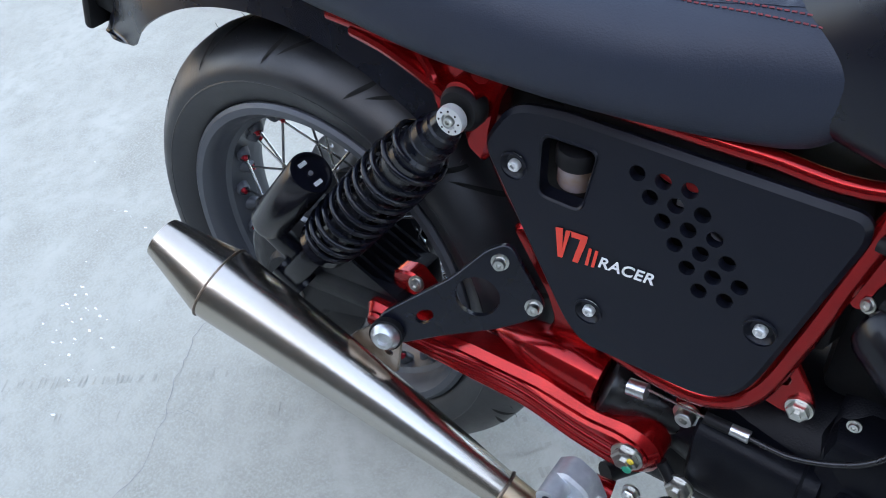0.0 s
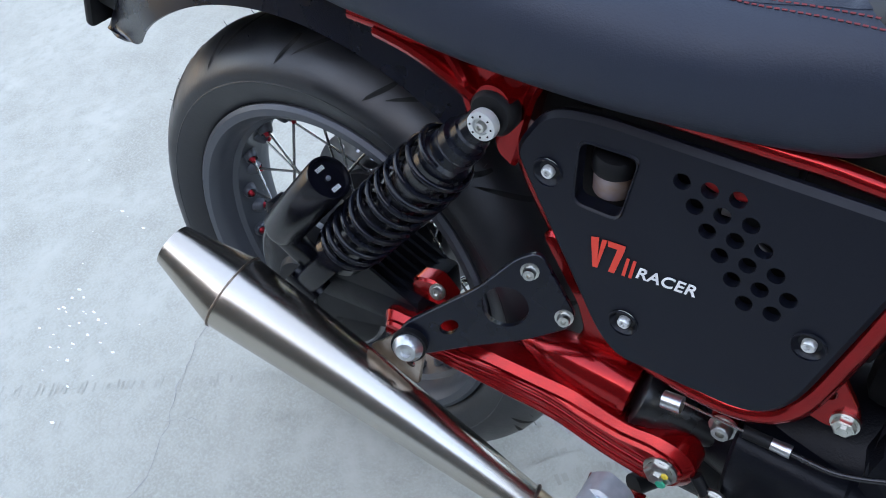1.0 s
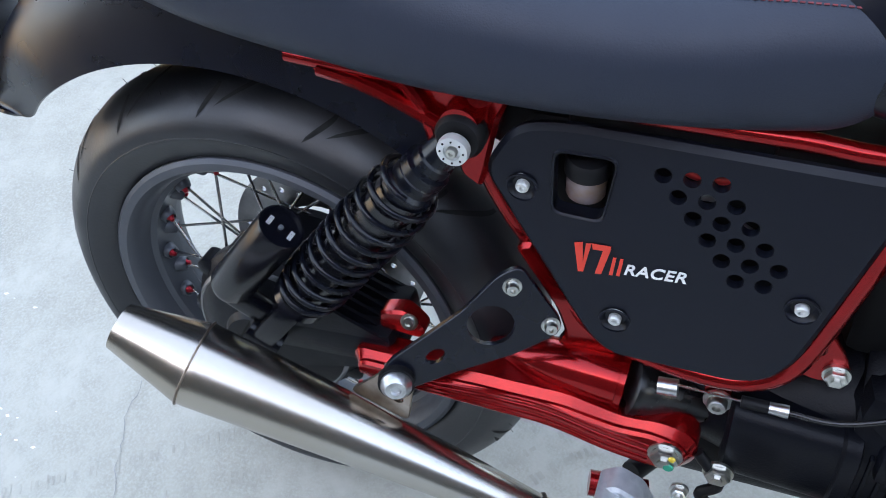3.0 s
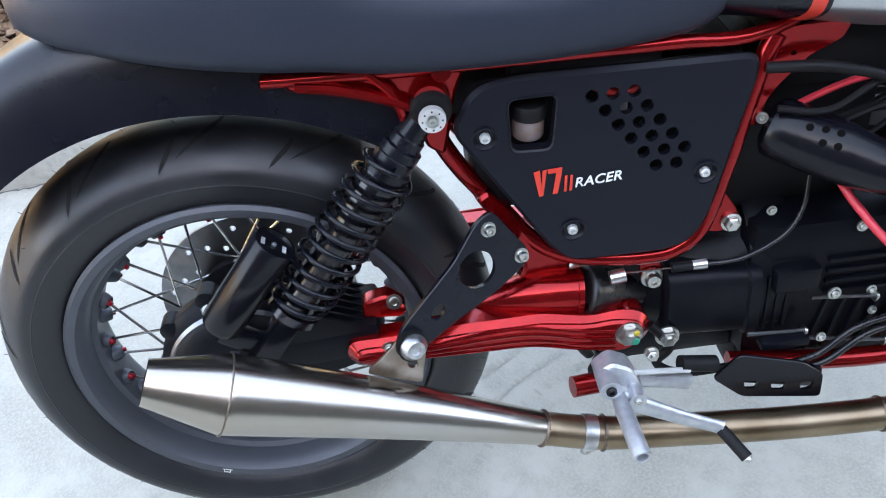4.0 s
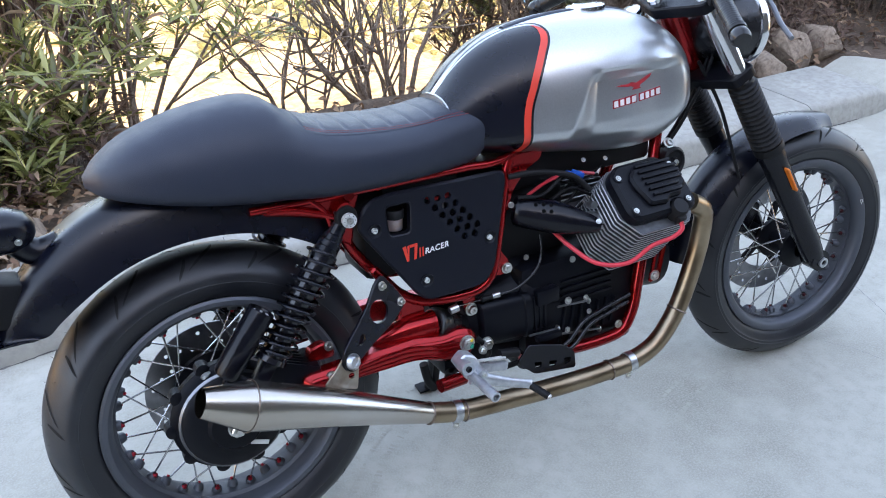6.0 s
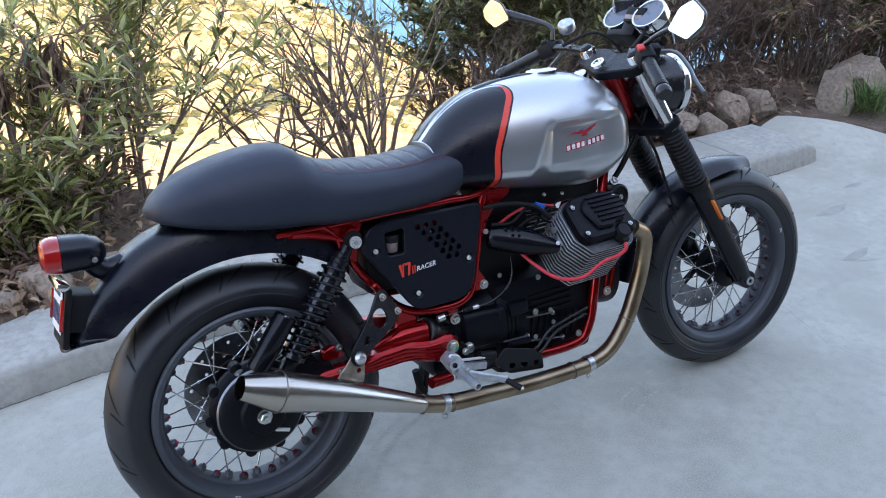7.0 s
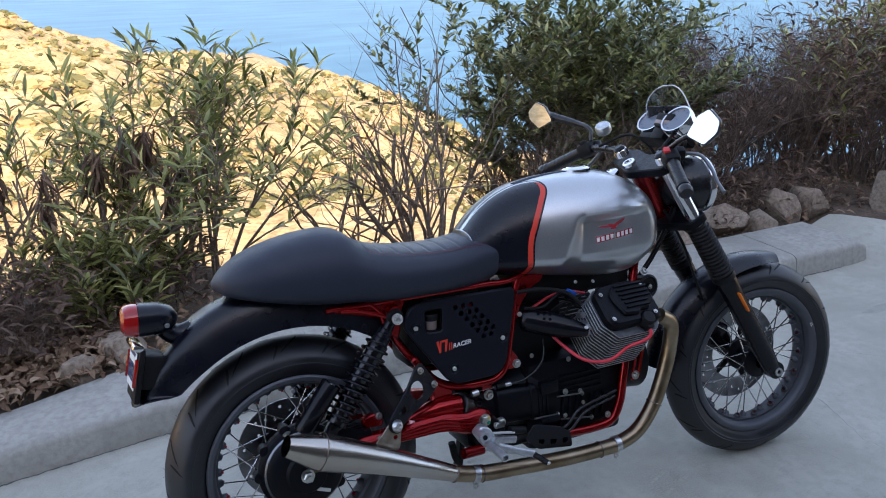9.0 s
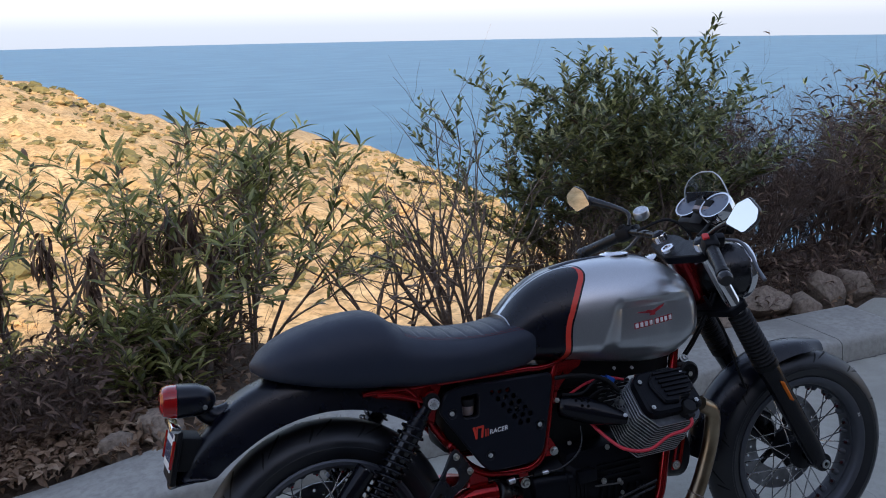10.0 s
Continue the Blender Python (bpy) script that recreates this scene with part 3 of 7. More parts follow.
def wheel(name, centre, R, width, nip_r, m, label, hub_r, hub_w, pitch, nip_mat):
    """Spoked wheel with its axle along y. Tread cuts, spokes and nipples are separate pieces."""
    turn = m @ Matrix.Translation(centre) @ Matrix.Rotation(radians(90), 4, "X")  # local z points to the right side
    w = new(name)
    w.parent = bike
    tagged(w, label)
    bead = nip_r + 0.033
    prof = tyre_prof(R, width, bead)
    bm = bm_new()
    lathe(bm, prof, turn, 128, closed=True)
    tyre = part("tyre", bm, RUBBER, w, "black road tyre with curved tread cuts")
    # moulding ring on the sidewalls and curved tread cuts
    bm = bm_new()
    for s in (-1, 1):
        lathe(bm, [(bead + 0.034, s * width * 0.492), (bead + 0.036, s * width * 0.504), (bead + 0.038, s * width * 0.497)], turn, 96)
    part("moulding_ring", bm, RUBBER, tyre)

    def on_tread(u, ang, off):
        """A place on the tread: u from -1 to 1 across."""
        h = width / 2
        y = u * h
        drop = table([(0, 0), (0.38, 0.005), (0.70, 0.018), (0.94, 0.036), (1.0, 0.05)], abs(u))[0]
        r = R - float(drop) + off
        return turn @ Vector((r * math.cos(ang), r * math.sin(ang), y))

    for s in (-1, 1):
        for u0, u1, da, wd in ((0.10, 0.80, 0.17, 0.0042), (0.48, 0.92, 0.07, 0.0036)):
            base = 2 * math.pi * (0.5 if s > 0 else 0) / pitch + (0.17 if u0 > 0.3 else 0)
            rows = []
            for i in range(8):
                t = i / 7
                u = (u0 + (u1 - u0) * t) * s
                ang = base + da * t**1.6
                half = wd / R * math.sin(math.pi * min(1, max(0.08, t))) ** 0.4
                rows.append([on_tread(u, ang - half, 0.0006), on_tread(u, ang + half, 0.0006)])
            bm = bm_new()
            sheet(bm, rows)
            cut = part("tread_cut", bm, GROOVE, w)
            for k in range(1, pitch):
                twin("tread_cut", cut, w, turn @ Matrix.Rotation(2 * math.pi * k / pitch, 4, "Z") @ turn.inverted())
    # soft whiskers of new rubber
    bm = bm_new()
    rng = random.Random(5)
    for k in range(70):
        u, ang = rng.uniform(-0.8, 0.8), rng.uniform(0, 2 * math.pi)
        p, q = on_tread(u, ang, 0), on_tread(u, ang + rng.uniform(-0.01, 0.01), rng.uniform(0.003, 0.007))
        tube(bm, [p, q], 0.0004, 3, 1)
    tagged(part("rubber_whiskers", bm, RUBBER, tyre), kind="stuff")
    # rim: lips, wells and a raised spoke bed
    d = nip_r
    k = width / 0.136
    rp = [(d + 0.036, -0.050 * k), (d + 0.036, -0.055 * k), (d + 0.031, -0.0585 * k), (d + 0.022, -0.0575 * k), (d + 0.016, -0.051 * k), (d + 0.012, -0.040 * k), (d + 0.010, -0.026 * k), (d + 0.004, -0.021), (d + 0.003, 0.0)]
    rp = rp + [(r, -y) for r, y in rp[-2::-1]] + [(d + 0.022, 0.042 * k), (d + 0.012, 0.012), (d + 0.012, -0.012), (d + 0.022, -0.042 * k)]
    bm = bm_new()
    lathe(bm, rp, turn, 128, closed=True)
    rim = part("rim", bm, RIMGREY, w, "dark grey spoked rim")
    bm = bm_new()
    lathe(bm, [(0.02, -hub_w - 0.012), (hub_r, -hub_w), (hub_r, -hub_w + 0.012), (hub_r * 0.6, -hub_w + 0.022), (hub_r * 0.6, hub_w - 0.022), (hub_r, hub_w - 0.012), (hub_r, hub_w), (0.02, hub_w + 0.012)], turn, 48, closed=True)
    part("hub", bm, CASE, w, "black cast hub")
    nip = spoke = boss = None
    for j in range(36):
        a = 2 * math.pi * (j + 0.5) / 36
        s = 1 if j % 2 else -1
        end = Vector((nip_r * math.cos(a), nip_r * math.sin(a), s * 0.005))
        b = a + (0.72 if (j // 2) % 2 else -0.72)
        root = Vector((hub_r * 0.93 * math.cos(b), hub_r * 0.93 * math.sin(b), s * (hub_w - 0.006)))
        dr = (end - root).normalized()
        out = Vector((math.cos(a), math.sin(a), s * 0.55)).normalized()
        length = (end - root).length - 0.004
        sm = turn @ frame_of(root, dr) @ Matrix.Diagonal((1, 1, length, 1))
        nm = turn @ frame_of(end - Vector((math.cos(a), math.sin(a), 0)) * 0.004 + Vector((0, 0, s * 0.003)), Vector((-math.cos(a), -math.sin(a), s * 0.42)))
        if nip is None:
            bm = bm_new()
            lathe(bm, [(0.0, -0.002), (0.0052, -0.002), (0.0050, 0.0022), (0.0034, 0.0036), (0.0026, 0.0075), (0.0, 0.0075)], Matrix(), 8)
            nip = part("nipple", bm, nip_mat, w, "red anodised spoke nipple" if nip_mat is REDANO else "dark red spoke nipple")
            nip.matrix_basis = nm
            bm = bm_new()
            lathe(bm, [(0.0112, -0.018), (0.0100, -0.004), (0.0088, 0.0020), (0.0072, 0.0034), (0.0062, 0.0008), (0.0, 0.0004)], Matrix(), 12)
            boss = part("spoke_boss", bm, RIMGREY, rim)
            boss.matrix_basis = nm
            bm = bm_new()
            lathe(bm, [(0.0, 0), (0.0018, 0), (0.0018, 1), (0.0, 1)], Matrix(), 8)
            spoke = part("spoke", bm, SPOKE, w, "bright steel spoke")
            spoke.matrix_basis = sm
        else:
            twin("nipple", nip, w, nm)
            twin("spoke_boss", boss, rim, nm)
            twin("spoke", spoke, w, sm)
    return w, turn


def disc(name, turn, y, r0, r1, parent, label):
    """Drilled brake disc."""
    holes = [ring2(0, 0, r0, 32)]
    for k in range(30):
        a = 2 * math.pi * k / 30
        rr = r0 + (r1 - r0) * (0.28 + 0.22 * (k % 3))
        holes.append(ring2(rr * math.cos(a), rr * math.sin(a), 0.0042, 8))
    bm = bm_new()
    plate(bm, ring2(0, 0, r1, 64), holes, 0.0045, turn @ Matrix.Translation((0, 0, y)))
    d = part(name, bm, DISC, parent, label)
    bm = bm_new()
    for k in range(5):
        a = 2 * math.pi * k / 5
        box(bm, (r0 * 0.62, 0.022, 0.006), turn @ Matrix.Translation((0, 0, y + 0.003)) @ Matrix.Rotation(a, 4, "Z") @ Matrix.Translation((r0 * 0.72, 0, 0)), 0.002)
    part("carrier", bm, CASE, d)
    return d


rear, RT = wheel("rear_wheel", (-0.002, 0.002, 0.320), 0.3160, 0.136, 0.193, Matrix(), "rear spoked wheel with a wide black tyre", 0.085, 0.05, 15, REDANO)
front, FT = wheel("front_wheel", (1.416, 0, 0.288), 0.3025, 0.106, 0.1900, STEERM, "front spoked wheel with a black tyre", 0.05, 0.045, 13, NIPDARK)
disc("brake_disc", RT, -0.072, 0.075, 0.134, rear, "drilled steel rear brake disc")
disc("brake_disc", FT, -0.066, 0.088, 0.150, front, "drilled steel front brake disc")
# pale inspection marks on the rims
for turn_m, par, rr, ang, yy in ((RT, rear, 0.2205, -112, 0.0586), (FT, front, 0.2165, 22, 0.0460)):
    bm = bm_new()
    m = turn_m @ Matrix.Rotation(radians(ang), 4, "Z") @ Matrix.Translation((rr, 0, yy))
    for x, y, w_, h_ in ((0, 0, 0.0012, 0.014), (0.003, 0.004, 0.007, 0.0012), (0.003, -0.004, 0.007, 0.0012), (0.005, 0, 0.0012, 0.008)):
        box(bm, (w_, h_, 0.0005), m @ Matrix.Translation((x - 0.003, y, 0)))
    part("paint_mark", bm, OFFWHITE, par, "small pale paint mark")

# final drive on the right of the rear wheel
bm = bm_new()
lathe(bm, [(0.0, 0.040), (0.107, 0.040), (0.110, 0.046), (0.110, 0.060), (0.102, 0.066), (0.099, 0.078), (0.090, 0.088), (0.068, 0.098), (0.052, 0.100), (0.046, 0.108), (0.0, 0.110)], RT, 48)
drive = part("final_drive", bm, CASE, bike, "black cast bevel drive housing")
bm = bm_new()
lathe(bm, [(0.0975, 0.0788), (0.0990, 0.0800), (0.0955, 0.0845), (0.0935, 0.0835)], RT, 48)
part("machined_ring", bm, DISC, drive, "machined steel ring")
for k in range(10):
    a = 2 * math.pi * k / 10
    bm = bm_new()
    lathe(bm, [(0.014, 0.038), (0.014, 0.062), (0.006, 0.066), (0.0, 0.066)], RT @ Matrix.Translation((0.106 * math.cos(a), 0.106 * math.sin(a), 0)), 12)
    part("lug", bm, CASE, drive)
hexnut("filler_plug", (-0.030, -0.062, 0.405), (-0.1, -0.5, 0.85), 0.0105, drive, ZINC, 0.014, "zinc filler plug")
hexnut("axle_nut", (-0.004, -0.110, 0.317), (0.0, -1, 0.0), 0.0125, drive, ZINC, 0.014, "zinc axle nut")
bm = bm_new()
box(bm, (0.034, 0.001, 0.009), pose(0.033, -0.0985, 0.267, 0, 22, 0) , 0.0003)
part("stamped_label", bm, OFFWHITE, drive, "small pale data label")
# ribs of the drive's torque arm in front of the hub
bm = bm_new()
for k in range(7):
    y0 = -0.105 + 0.013 * k
    plate(bm, [(0.02, 0.30), (0.02, 0.385), (0.10, 0.415), (0.165, 0.385), (0.165, 0.345), (0.10, 0.325)], [], 0.004, side_at(y0 + 0.002))
box(bm, (0.16, 0.085, 0.05), pose(0.09, -0.065, 0.362, 0, -5, 0), 0.008)
part("drive_ribs", bm, CASE, drive, "cast cooling ribs")

# shock absorber
S_TOP, S_LOW = Vector((0.258, -0.092, 0.659)), Vector((0.020, -0.122, 0.366))
sd = (S_LOW - S_TOP).normalized()
slen = (S_LOW - S_TOP).length
SM = frame_of(S_TOP, sd)


def shock(side):
    m = SM if side > 0 else Matrix.Translation((-0.022, 0.018, -0.004)) @ Matrix.Diagonal((1, -1, 1, 1)) @ SM
    sh = new("shock_absorber")
    sh.parent = bike
    tagged(sh, "black coil-over shock absorber with reservoir")
    bm = bm_new()
    lathe(bm, [(0.0, 0.012), (0.0145, 0.012), (0.0155, 0.026), (0.0165, 0.038), (0.0185, 0.040), (0.0185, 0.050), (0.0225, 0.052), (0.0225, 0.062), (0.0215, 0.063), (0.0225, 0.064), (0.0225, 0.075), (0.026, 0.078), (0.026, 0.088), (0.0, 0.088)], m, 24)
    part("upper_mount", bm, SPRING, sh)
    bm = bm_new()
    lathe(bm, [(0.0245, 0.088), (0.0245, 0.19), (0.0225, 0.195), (0.0225, 0.285), (0.0, 0.285)], m, 24)
    lathe(bm, [(0.0, slen - 0.098), (0.030, slen - 0.098), (0.031, slen - 0.088), (0.022, slen - 0.086), (0.0, slen - 0.086)], m, 24)
    part("body", bm, SHOCKGLOSS, sh)
    bm = bm_new()
    box(bm, (0.03, 0.028, 0.085), m @ pose(0, 0, slen - 0.045), 0.005)
    part("lower_clevis", bm, BLACKSAT, sh)
    bm = bm_new()
    lathe(bm, [(0.0, -0.020), (0.017, -0.020), (0.017, 0.020), (0.0, 0.020)], m @ pose(0, 0, slen) @ Matrix.Rotation(radians(90), 4, "X"), 20)
    part("lower_eye", bm, BLACKSAT, sh)
    bm = bm_new()
    turns, n = 11.6, 320
    pts = []
    for i in range(n + 1):
        t = i / n
        a = 2 * math.pi * turns * (t + 0.10 * t * t) / 1.10
        z = 0.074 + (slen - 0.172) * t
        rr = 0.0295 + 0.0040 * min(1, t * 5) * min(1, (1 - t) * 8)
        pts.append(m @ Vector((rr * math.cos(a), rr * math.sin(a), z)))
    tube(bm, pts, 0.0031, 9, 1)
    part("spring", bm, SPRING, sh, "dark blue-black coil spring")
    bm = bm_new()
    lathe(bm, [(0.0, -0.004), (0.019, -0.004), (0.0215, 0.000), (0.0215, 0.012), (0.018, 0.017), (0.0, 0.018)], frame_of(m.translation, (0, -side, 0)), 28)
    part("top_eye", bm, PLASTIC, sh, "black rubber-bushed top eye")
    return sh


sh = shock(1)
shock(-1)
# silver top cap with drilled holes
bm = bm_new()
cm = frame_of(Vector((0.258, -0.1035, 0.656)), (0, -1, 0)) @ Matrix.Diagonal((0.68, 0.68, 1.0, 1))
lathe(bm, [(0.0, 0.010), (0.0195, 0.010), (0.0205, 0.014), (0.0195, 0.0185), (0.011, 0.0195), (0.0105, 0.0165), (0.0, 0.0165)], cm, 32)
cap = part("top_cap", bm, CAPSILVER, sh, "silver drilled cap with a bolt")
bm = bm_new()
for k in range(8):
    a = 2 * math.pi * k / 8
    lathe(bm, [(0.0, 0.0192), (0.0013, 0.0192), (0.0013, 0.0199), (0.0, 0.0199)], cm @ Matrix.Translation((0.0148 * math.cos(a), 0.0148 * math.sin(a), 0)), 8)
part("cap_holes", bm, DARK, cap)
bolt("cap_bolt", cm @ Vector((0, 0, 0.0165)), (0, -1, 0), 0.0048, cap, ZINC, 0.005, False, "zinc bolt")
# piggyback reservoir
RSM = frame_of(Vector((0.077, -0.120, 0.535)), Vector((-0.092, 0.0, -0.112)))
bm = bm_new()
lathe(bm, [(0.0, 0.004), (0.0195, 0.004), (0.021, 0.0), (0.0235, 0.0), (0.0245, 0.003), (0.0245, 0.125), (0.022, 0.132), (0.0, 0.134)], RSM, 36)
res = part("reservoir", bm, BLACKSAT, sh, "satin black gas reservoir")
bolt("valve_screw", RSM @ Vector((0, 0, 0.003)), RSM.to_3x3() @ Vector((0, 0, -1)), 0.0026, res, ALLOY, 0.002, False)
bm = bm_new()
for s in (-1, 1):
    for k in range(6):
        for j in range(2):
            box(bm, (0.0013, 0.0046 - 0.001 * ((k + j) % 2), 0.0006), RSM @ pose(0.0019 * (k - 2.5), s * 0.0125 + 0.0, 0.0036), 0)
part("printed_bars", bm, OFFWHITE, res, "rows of small white lettering")
bm = bm_new()
box(bm, (0.020, 0.05, 0.03), frame_of(Vector((-0.002, -0.120, 0.396)), sd) @ pose(0, 0.0, -0.02), 0.006)
part("reservoir_bridge", bm, BLACKSAT, sh)

# swingarm: a deep cast arm with stepped flanges, drive tunnel and rubber boot
SW = [(0.130, 0.378), (0.212, 0.379), (0.266, 0.384), (0.319, 0.384), (0.359, 0.385), (0.395, 0.376), (0.419, 0.371), (0.453, 0.376), (0.480, 0.369), (0.492, 0.348), (0.484, 0.322), (0.462, 0.309), (0.432, 0.311), (0.405, 0.320), (0.371, 0.336), (0.335, 0.342), (0.303, 0.343), (0.208, 0.342), (0.150, 0.338), (0.125, 0.350)]
sw = None
for s in (1, -1):
    m = Matrix.Diagonal((1, s, 1, 1))
    bm = bm_new()
    plate(bm, rounded(SW, 0.012, 3), [], 0.034, m @ side_at(-0.091), 0.009)
    inner = [(x * 0.95 + 0.31 * 0.05, z * 0.66 + (0.364 - 0.07 * max(0.0, x - 0.37)) * 0.34) for x, z in SW]
    plate(bm, rounded(inner, 0.01, 3), [], 0.006, m @ side_at(-0.1245), 0.003)
    ob = part("swingarm", bm, RED, bike, "metallic red cast swingarm")
    if s == 1:
        sw = ob
    bm = bm_new()
    for d, r in ((0.004, 0.0030), (0.013, 0.0022), (-0.006, 0.0026), (-0.014, 0.0022)):
        tube(bm, [m @ Vector((x, -0.1295, z + d * min(1, max(0.15, (x - 0.1) / 0.2)))) for x, z in ((0.14, 0.360), (0.22, 0.361), (0.29, 0.364), (0.345, 0.363), (0.40, 0.349), (0.445, 0.342))], r, 8, 5)
    part("rib", bm, RED, ob)
bm = bm_new()
tube(bm, [(0.27, -0.070, 0.374, 0.012), (0.305, -0.076, 0.382, 0.020), (0.34, -0.082, 0.389, 0.0255), (0.375, -0.085, 0.391, 0.0275), (0.412, -0.086, 0.389, 0.0280)], 0.028, 28, 4)
lathe(bm, [(0.027, 0.0), (0.0298, 0.001), (0.0298, 0.007), (0.027, 0.008)], frame_of(Vector((0.404, -0.086, 0.3895)), (1, 0, -0.1)), 32)
part("drive_tunnel", bm, RED, sw, "rounded red drive shaft tunnel")
bm = bm_new()
m = frame_of(Vector((0.411, -0.086, 0.3885)), (1, 0.30, -0.36))
lathe(bm, [(0.0, 0.0), (0.0290, 0.0), (0.0330, 0.003), (0.0338, 0.009), (0.0315, 0.013), (0.0320, 0.020), (0.0290, 0.032), (0.0250, 0.050), (0.0235, 0.070), (0.0245, 0.092), (0.0300, 0.120), (0.0, 0.120)], m, 32)
part("rubber_boot", bm, GRIP, bike, "glossy black rubber drive shaft boot with a flared mouth")
hexnut("pivot_nut", (0.461, -0.131, 0.349), (0, -1, 0), 0.0125, sw, ZINC, 0.009, "zinc pivot nut with paint dabs")
bm = bm_new()
lathe(bm, [(0.0, 0.0), (0.0055, 0.0), (0.0045, 0.0014), (0.0, 0.0018)], frame_of(Vector((0.466, -0.1415, 0.345)), (0, -1, 0)), 10)
part("paint_dab", bm, GREENDAB, sw, "green inspection paint")
bm = bm_new()
lathe(bm, [(0.0, 0.0), (0.004, 0.0), (0.003, 0.0014), (0.0, 0.0018)], frame_of(Vector((0.468, -0.1395, 0.356)), (0, -1, 0)), 10)
part("paint_dab", bm, YELLOWDAB, sw, "yellow inspection paint")
# small lug, bolt and brake hose end where the arm meets the drive
bm = bm_new()
plate(bm, rounded([(0.150, 0.392), (0.152, 0.416), (0.182, 0.424), (0.203, 0.403), (0.2, 0.388)], 0.008, 3), [], 0.02, side_at(-0.075), 0.003)
part("lug", bm, RED, sw, "red cast lug")
bolt("lug_bolt", (0.19, -0.101, 0.418), (0.1, -0.9, 0.3), 0.0065, sw)
bolt("lug_bolt", (0.178, -0.128, 0.372), (0.0, -1, 0), 0.0065, sw)

# bracket between frame, arm and silencer
BO, BU, BV = Vector((0.203, -0.165, 0.412)), Vector((0.655, 0.376, 0.655)), Vector((0.671, 0.107, -0.733))
BN = -BU.cross(BV).normalized()
if BN.y > 0:
    BN = -BN
BM = Matrix((BU, BV, BN)).transposed().to_4x4()
BM.translation = BO
bm = bm_new()
plate(bm, rounded([(0.150, -0.017), (0.172, -0.010), (0.158, 0.062), (0.145, 0.070), (0.10, 0.058), (0.045, 0.034), (0.0, 0.018), (-0.014, 0.004), (-0.012, -0.012), (0.01, -0.020), (0.10, -0.012)], 0.010, 4), [ring2(0.108, 0.018, 0.0225, 24), [(0.046 + 0.011 * math.cos(a), 0.007 + 0.0075 * math.sin(a)) for a in np.linspace(0, 2 * math.pi, 17)[:-1]]], 0.006, BM, 0.001)
brk = part("footrest_bracket", bm, BLACK, bike, "flat black bracket plate with round holes")
for p in ((0.152, 0.0), (0.148, 0.0566)):
    bolt("bracket_bolt", BM @ Vector((*p, 0.0065)), BN, 0.0062, brk, ZINC, 0.008, True, "silver socket bolt")
bm = bm_new()
lathe(bm, [(0.0, 0.003), (0.0165, 0.003), (0.018, 0.006), (0.018, 0.014), (0.0, 0.014)], BM, 28)
part("rubber_bush", bm, PLASTIC, brk, "black rubber bush")
bm = bm_new()
lathe(bm, [(0.0, 0.014), (0.0155, 0.014), (0.0155, 0.017), (0.010, 0.024), (0.0055, 0.0245), (0.005, 0.021), (0.0, 0.021)], BM, 28)
part("hanger_bolt", bm, ALLOY, brk, "machined silver hanger bolt")

# exhaust
EX = [(-0.068, -0.221, 0.453), (0.006, -0.2155, 0.417), (0.169, -0.194, 0.337), (0.346, -0.172, 0.251), (0.420, -0.174, 0.231), (0.525, -0.176, 0.2200), (0.650, -0.176, 0.2075), (0.770, -0.176, 0.2020), (0.840, -0.176, 0.2050), (0.902, -0.176, 0.2300), (0.955, -0.176, 0.292), (0.992, -0.178, 0.375), (1.012, -0.182, 0.450), (1.010, -0.190, 0.512), (0.965, -0.200, 0.545)]
bm = bm_new()
mrow = [(*EX[0], 0.0245), (*EX[1], 0.0435)] + [(*(np.array(EX[1]) + (np.array(EX[3]) - np.array(EX[1])) * t + np.array([0, 0, 0.004 * math.sin(math.pi * t)])), 0.0435 - 0.0230 * t**1.12) for t in (0.02, 0.2, 0.4, 0.6, 0.8, 0.95, 1.0)]
tube(bm, mrow, 0.03, 48, 1, caps=False)
inner = [(*mrow[1][:3], 0.032), (*mrow[0][:3], 0.0222)]
tube(bm, [mrow[0], inner[1], inner[0]], 0.02, 48, 1, caps=False)
muffler = part("muffler", bm, STEEL, bike, "brushed stainless steel cone muffler", 30)
bm = bm_new()
d = (Vector(EX[0]) - Vector(EX[1])).normalized()
lathe(bm, [(0.0, 0.0), (0.032, 0.0)], frame_of(Vector(EX[1]) + d * 0.02, d), 32)
part("baffle", bm, DARK, muffler, "dark hollow inside of the outlet")


def weld_ring(at, direction, r, parent, w=0.0020):
    bm = bm_new()
    m = frame_of(at, direction)
    n = 72
    pts = [m @ Vector(((r + 0.0006 * (k % 2)) * math.cos(2 * math.pi * k / n), (r + 0.0006 * (k % 2)) * math.sin(2 * math.pi * k / n), 0.0004 * (k % 2))) for k in range(n + 1)]
    tube(bm, pts, w * 0.5, 6, 1, caps=False)
    return part("weld_bead", bm, WELD, parent, "discoloured weld bead")


